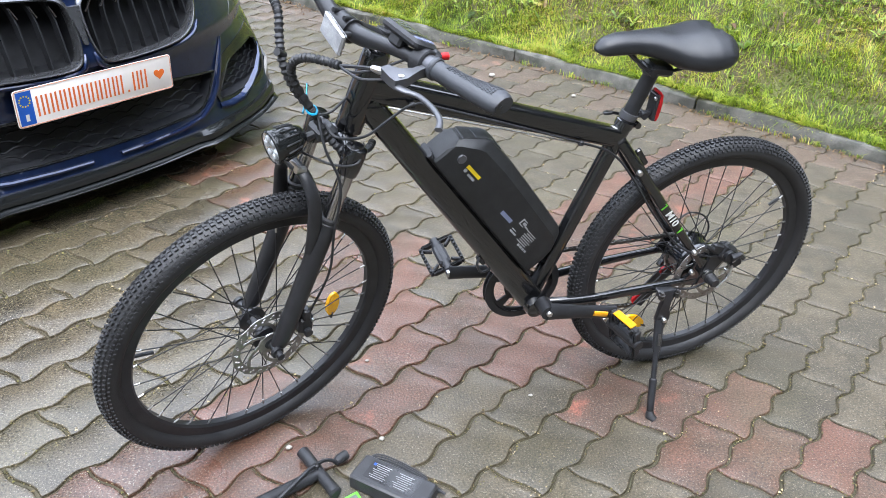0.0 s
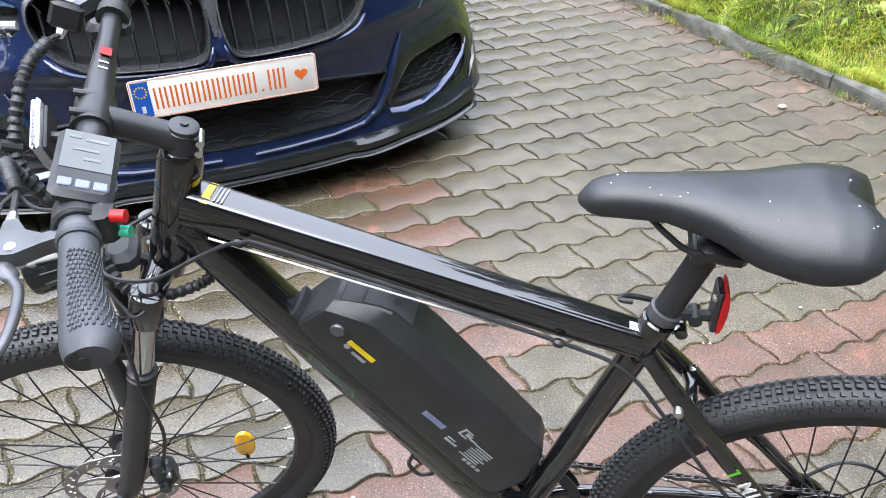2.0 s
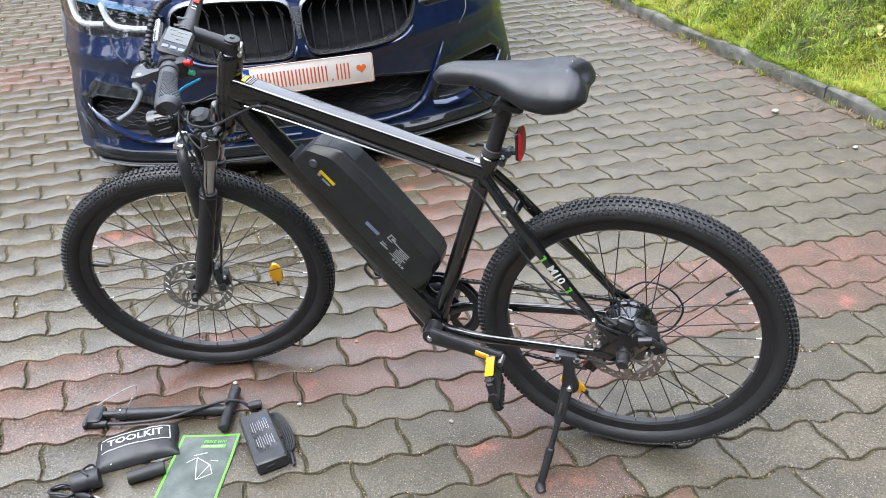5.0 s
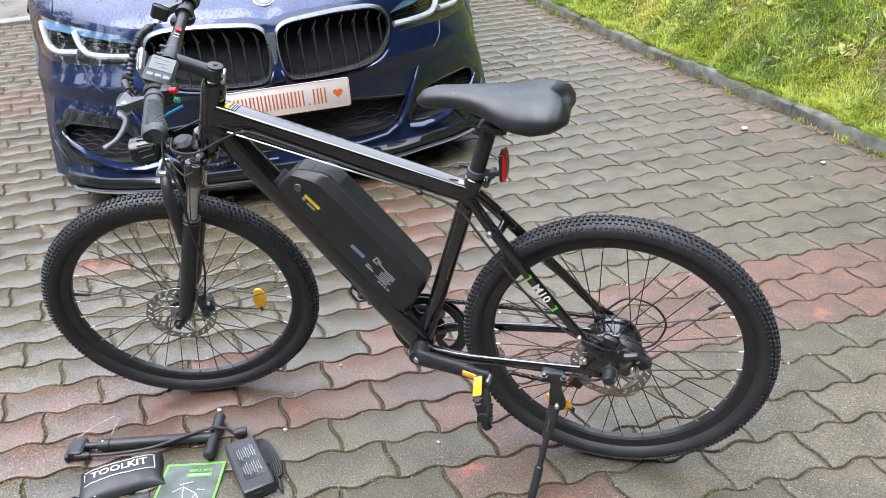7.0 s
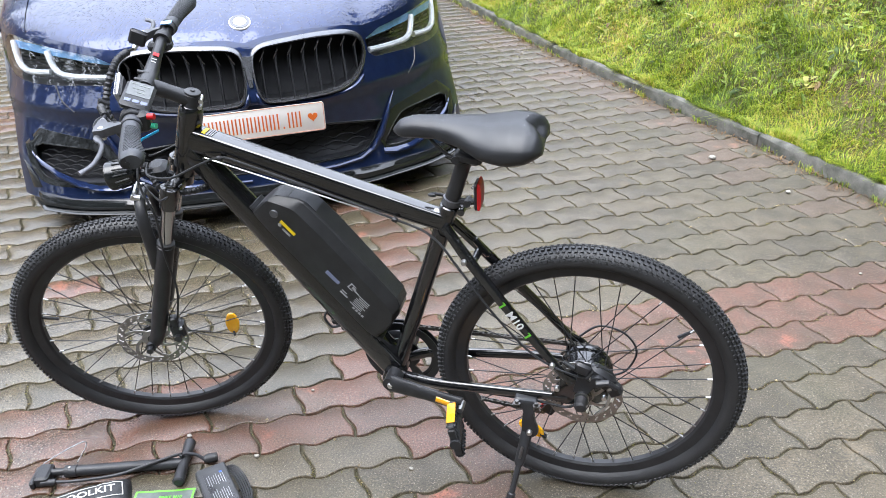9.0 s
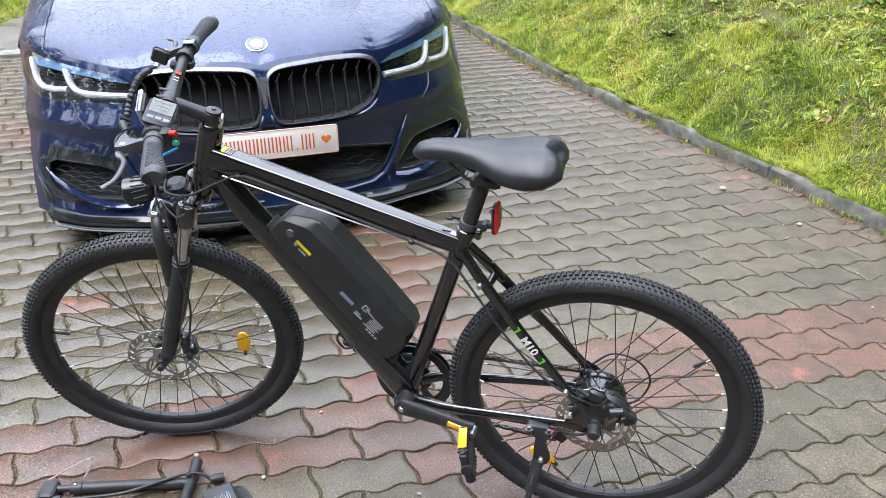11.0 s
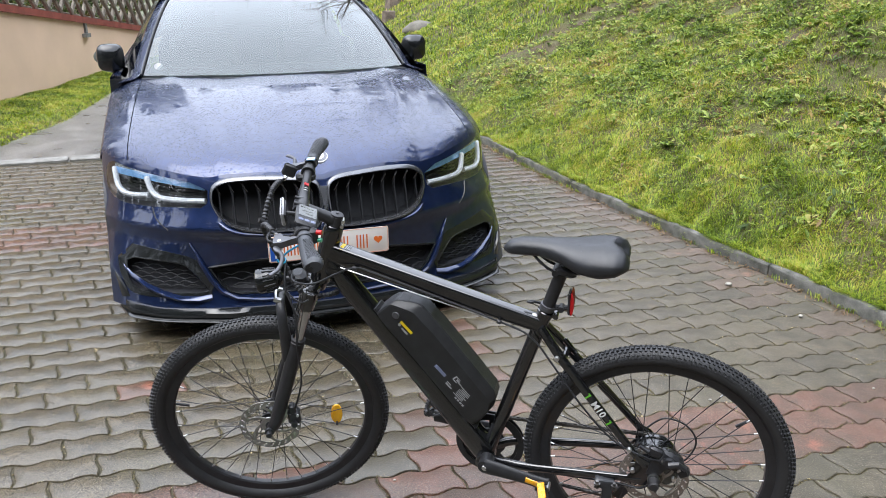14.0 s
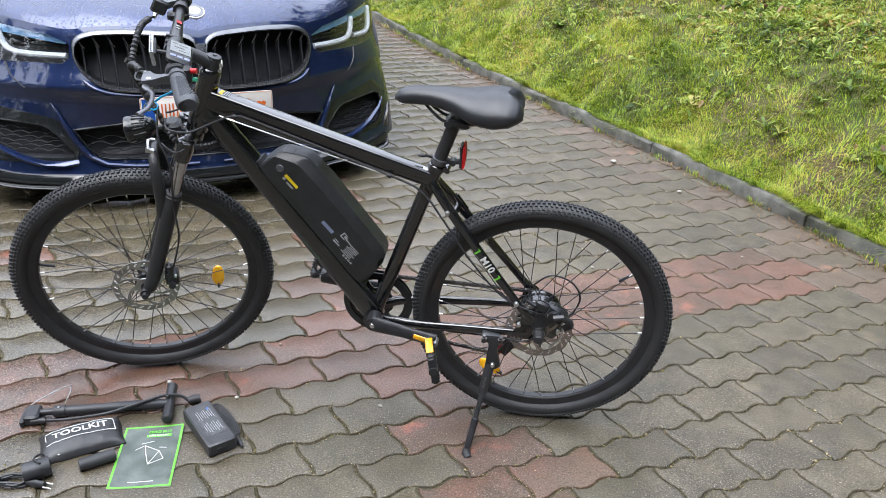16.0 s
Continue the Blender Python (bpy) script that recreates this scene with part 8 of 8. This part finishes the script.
# charger
CH = pose(-0.302, -0.214, 0.0, 0, 0, -40.5)
chg = thing("battery_charger", CH, "black box-shaped battery charger with coiled cable", "charger")
part("case", Geo().box((0.178, 0.074, 0.037), pose(0, 0, 0.0185), 0.004), mat("dark_grey_charger_case", (0.024, 0.0245, 0.027), 0.42, var=0.15, fine=900, bump=0.0003), chg)
lab = part("label_plate", Geo().box((0.118, 0.050, 0.0006), pose(-0.004, 0.002, 0.0373)), mat("black_rating_label", (0.014, 0.0145, 0.016), 0.3, var=0.12, coat=0.2), chg, "black rating label with pale print")
for k in range(8):
    for a, w in ((-0.034, 0.040 - 0.007 * (k % 3)), (0.022, 0.044 - 0.009 * ((k + 1) % 3))):
        part("bar", Geo().box((w, 0.0014, 0.0004), pose(a, 0.021 - k * 0.0054, 0.0378)), M_GREYPRINT, lab)
part("logo_spot", Geo().box((0.006, 0.007, 0.0004), pose(-0.055, 0.018, 0.0378)), M_PLATEBLUE, lab)
part("socket", Geo().box((0.004, 0.022, 0.012), pose(0.088, -0.004, 0.016), 0.002), M_RUBBER, chg)
g = Geo()
for k in range(5):
    w = 0.006 * k
    g.tube(curve_pts([(-0.088, 0.012 + w * 0.4, 0.012), (-0.075, 0.042 + w * 0.6, 0.010 + 0.003 * k), (-0.02, 0.048 + w * 0.9, 0.014), (0.045, 0.046 + w * 0.7, 0.010), (0.075 - w, 0.042, 0.006 + 0.002 * k)], 6), 0.0022, 6)
part("coiled_cable", g, M_PLASTIC, chg, "coiled thin black cable")
part("cable_plug", Geo().tube([(0.060, 0.050, 0.007), (0.088, 0.046, 0.007), (0.092, 0.046, 0.007), (0.102, 0.045, 0.007)], [0.004, 0.0055, 0.003, 0.003], 10), M_PLASTIC, chg)

# foam sleeve and cup with the mains lead
sl = thing("foam_sleeve", pose(-0.505, -0.396, 0.0155, 0, 0, 46), "short black foam sleeve lying on the paving", "sleeve")
part("tube", Geo().tube([(x, 0, 0) for x in (-0.042, -0.0415, -0.03, 0.03, 0.0415, 0.042)], [0.010, 0.0150, 0.0155, 0.0158, 0.0150, 0.010], 22), M_RUBBER, sl)
cup = thing("cup_holder", pose(-0.612, -0.470, 0.0235, 0, 0, 44), "black rubber cup lying on its side", "cup")
part("shell", Geo(Matrix.Rotation(radians(-90), 4, "Z")).lathe([(0.017, -0.032), (0.0215, -0.033), (0.0235, -0.028), (0.0235, 0.022), (0.0225, 0.027), (0.012, 0.029), (0.0, 0.029)], None, 28, caps=False), M_PLASTIC, cup)
part("inner", Geo(Matrix.Rotation(radians(-90), 4, "Z")).lathe([(0.0, 0.020), (0.016, 0.020), (0.017, -0.032)], None, 24, caps=False), M_RUBBER, cup)
lead = thing("mains_lead", pose(-0.640, -0.500, 0.0, 0, 0, 20), "coiled black mains lead with a two-pin plug", "cable")
g = Geo()
pr = random.Random(9)
loop = []
for k in range(70):
    a = k * 0.36
    loop.append((-0.012 + (0.038 + 0.004 * math.sin(k)) * math.cos(a), (0.016 + 0.003 * math.cos(k * 1.3)) * math.sin(a), 0.004 + 0.0032 * (k // 17) + 0.002 * math.sin(a * 2)))
g.tube(curve_pts(loop, 2), 0.0032, 6)
part("coil", g, M_PLASTIC, lead, "looped black flex")
part("plug", Geo().tube([(0.020, -0.012, 0.010), (0.040, -0.016, 0.010), (0.062, -0.022, 0.010)], [0.005, 0.011, 0.010], 12, flat=0.7), M_PLASTIC, lead)
for dy in (-0.0075, 0.0075):
    part("pin", Geo().cyl((0.060, -0.022 + dy, 0.010), (0.080, -0.028 + dy, 0.010), 0.002, segs=8), M_STEEL, lead)
part("strap", Geo().tube(curve_pts([(0.048, 0.010, 0.048), (0.030, 0.025, 0.050), (0.040, 0.050, 0.040), (0.056, 0.030, 0.020), (0.050, 0.0, 0.010)], 6), 0.0028, 6), M_PLASTIC, lead)


# ---- woods added out of view to dim low sky light, mirrored in paint and glass ----
M_WOODS = leaf_mat("dimming_woods_foliage", [(0.012, 0.022, 0.006), (0.025, 0.04, 0.010), (0.045, 0.055, 0.015)], 0.8, 0.15)
g, rr = Geo(), random.Random(61)
for k in range(88):
    a = math.tau * k / 88 + rr.uniform(-0.03, 0.03)
    far = rr.uniform(21, 30)
    if -0.45 < math.sin(a - 2.25) - 1.0 and math.cos(a - 2.2) > 0.75:
        far += 16
    if math.cos(a + radians(53)) > 0.25:
        far = rr.uniform(11, 16)
    x, y, h = far * math.cos(a), far * math.sin(a), rr.uniform(9, 14)
    g.mat = 1
    g.tube([(x, y, -0.1), (x, y, h * 0.9)], [0.22, 0.05], 6)
    g.mat = 0
    for _ in range(190):
        t = rr.uniform(0.08, 1)
        w = (1 - t) * h * 0.26 + 0.5
        c = Vector((x + rr.gauss(0, w * 0.5), y + rr.gauss(0, w * 0.5), h * t))
        v, f = leaf_geo(rr.uniform(0.7, 1.4), rr.uniform(0.25, 0.45), 0.1, False)
        g.add(v, f, Matrix.Translation(c) @ Euler((rr.uniform(-0.8, 0.8), rr.uniform(-0.8, 0.8), rr.uniform(0, 6))).to_matrix().to_4x4())
# nearer row added up the bank to shade the paving and grass on that side
for k in range(26):
    r, p, h = rr.uniform(8.5, 12.0), -8 + 0.62 * k + rr.uniform(-0.4, 0.4), rr.uniform(6, 10)
    c0 = lay(r, p, 2.2)
    g.mat = 1
    g.tube([c0 - Vector((0, 0, 0.6)), c0 + Vector((0, 0, h * 0.9))], [0.16, 0.04], 6)
    g.mat = 0
    for _ in range(170):
        t = rr.uniform(0.12, 1)
        w = (1 - t) * h * 0.24 + 0.5
        c = c0 + Vector((rr.gauss(0, w * 0.5), rr.gauss(0, w * 0.5), h * t))
        v, f = leaf_geo(rr.uniform(0.5, 1.1), rr.uniform(0.18, 0.34), 0.1, False)
        g.add(v, f, Matrix.Translation(c) @ Euler((rr.uniform(-0.8, 0.8), rr.uniform(-0.8, 0.8), rr.uniform(0, 6))).to_matrix().to_4x4())
tagged(new("dimming_woods", g.mesh("dimming_woods", [M_WOODS, M_BARK], 0)), "dark evergreen woods added out of view to dim the light round the drive", "woods", kind="stuff")


def bare_tree(place, h, seed, label, thick=0.022):
    """A leafless tree: trunk, limbs and fine twigs that fork and thin out."""
    pr = random.Random(seed)
    tree = thing("bare_tree", Matrix.Translation(place), label, "tree", "bare trees on the bank")
    levels = {0: Geo(), 1: Geo(), 2: Geo()}

    def grow(p, d, ln, r, lv):
        pts = [p]
        for _ in range(4):
            d = (d + Vector((pr.gauss(0, 0.16), pr.gauss(0, 0.16), pr.gauss(0.04, 0.10)))).normalized()
            pts.append(pts[-1] + d * ln / 4)
        levels[min(lv, 2)].tube(pts, [r * (1 - 0.16 * k) for k in range(5)], 6 if lv < 2 else 4)
        if lv < 4:
            for _ in range(pr.randint(3, 4) if lv else 6):
                q = pts[pr.randint(2, 4)]
                e = (d + Vector((pr.gauss(0, 0.75), pr.gauss(0, 0.75), pr.gauss(0.15, 0.4)))).normalized()
                grow(q, e, ln * pr.uniform(0.55, 0.78), r * 0.5, lv + 1)

    grow(Vector((0, 0, -0.2)), Vector((0, 0, 1)), h * 0.42, h * thick, 0)
    for nm, lv in (("trunk", 0), ("limbs", 1), ("twigs", 2)):
        part(nm, levels[lv], M_BARK, tree)
    return tree


bare_tree(bank(1.7, 15.2), 15.0, 3, "tall leafless tree on the bank behind the car", 0.011)
bare_tree(bank(6.5, 7.0), 7.0, 8, "leafless tree at the top of the bank")

# stump and boulder high on the bank
q = bank(1.30, 13.9)
st = thing("tree_stump", Matrix.Translation(q), "sawn grey tree stump in the grass", "stump")
part("stem", Geo().tube([(0, 0, -0.2), (0, 0, 0.05), (0.01, 0, 0.20), (0.01, 0, 0.205)], [0.17, 0.14, 0.125, 0.115], 14), M_BARK, st)
q = bank(1.35, 11.75)
pr = random.Random(4)
g = Geo()
rings = []
for a in range(1, 9):
    t = math.pi * a / 9
    rings.append([(0.36 * math.sin(t) * math.cos(c) * (1 + 0.2 * noise.noise(Vector((math.cos(c), math.sin(c), t)) * 1.6)), 0.22 * math.sin(t) * math.sin(c), 0.0 - 0.16 * math.cos(t) * (1 + 0.2 * noise.noise(Vector((math.cos(c) * 2, t, 1))))) for c in (math.tau * j / 14 for j in range(14))])
g.rings(rings)
bo = new("boulder", g.mesh("boulder", mat("grey_field_stone", (0.10, 0.092, 0.075), 0.85, var=0.3, scale=5, fine=60, bump=0.003), 50))
bo.matrix_world = Matrix.Translation(q - Vector((0, 0, 0.05)))
tagged(bo, "low grey boulder lying in the grass bank", "boulder")


# ---- paving stones, last ----
for tone, (vs, fs) in joined.items():
    c1, c2 = TONES[tone]
    ob = part("pavers", mesh_of("pavers", vs, fs, [stone_mat("damp_" + tone + "_pavers", c1, c2, "island")], None, 40), None, pavement)
    tagged(ob, "field of damp " + tone + " wavy pavers", kind="stuff")
for tone, m in near_pavers:
    ob = new("paver", STONE_MESH[tone])
    ob.parent = pavement
    ob.matrix_world = m
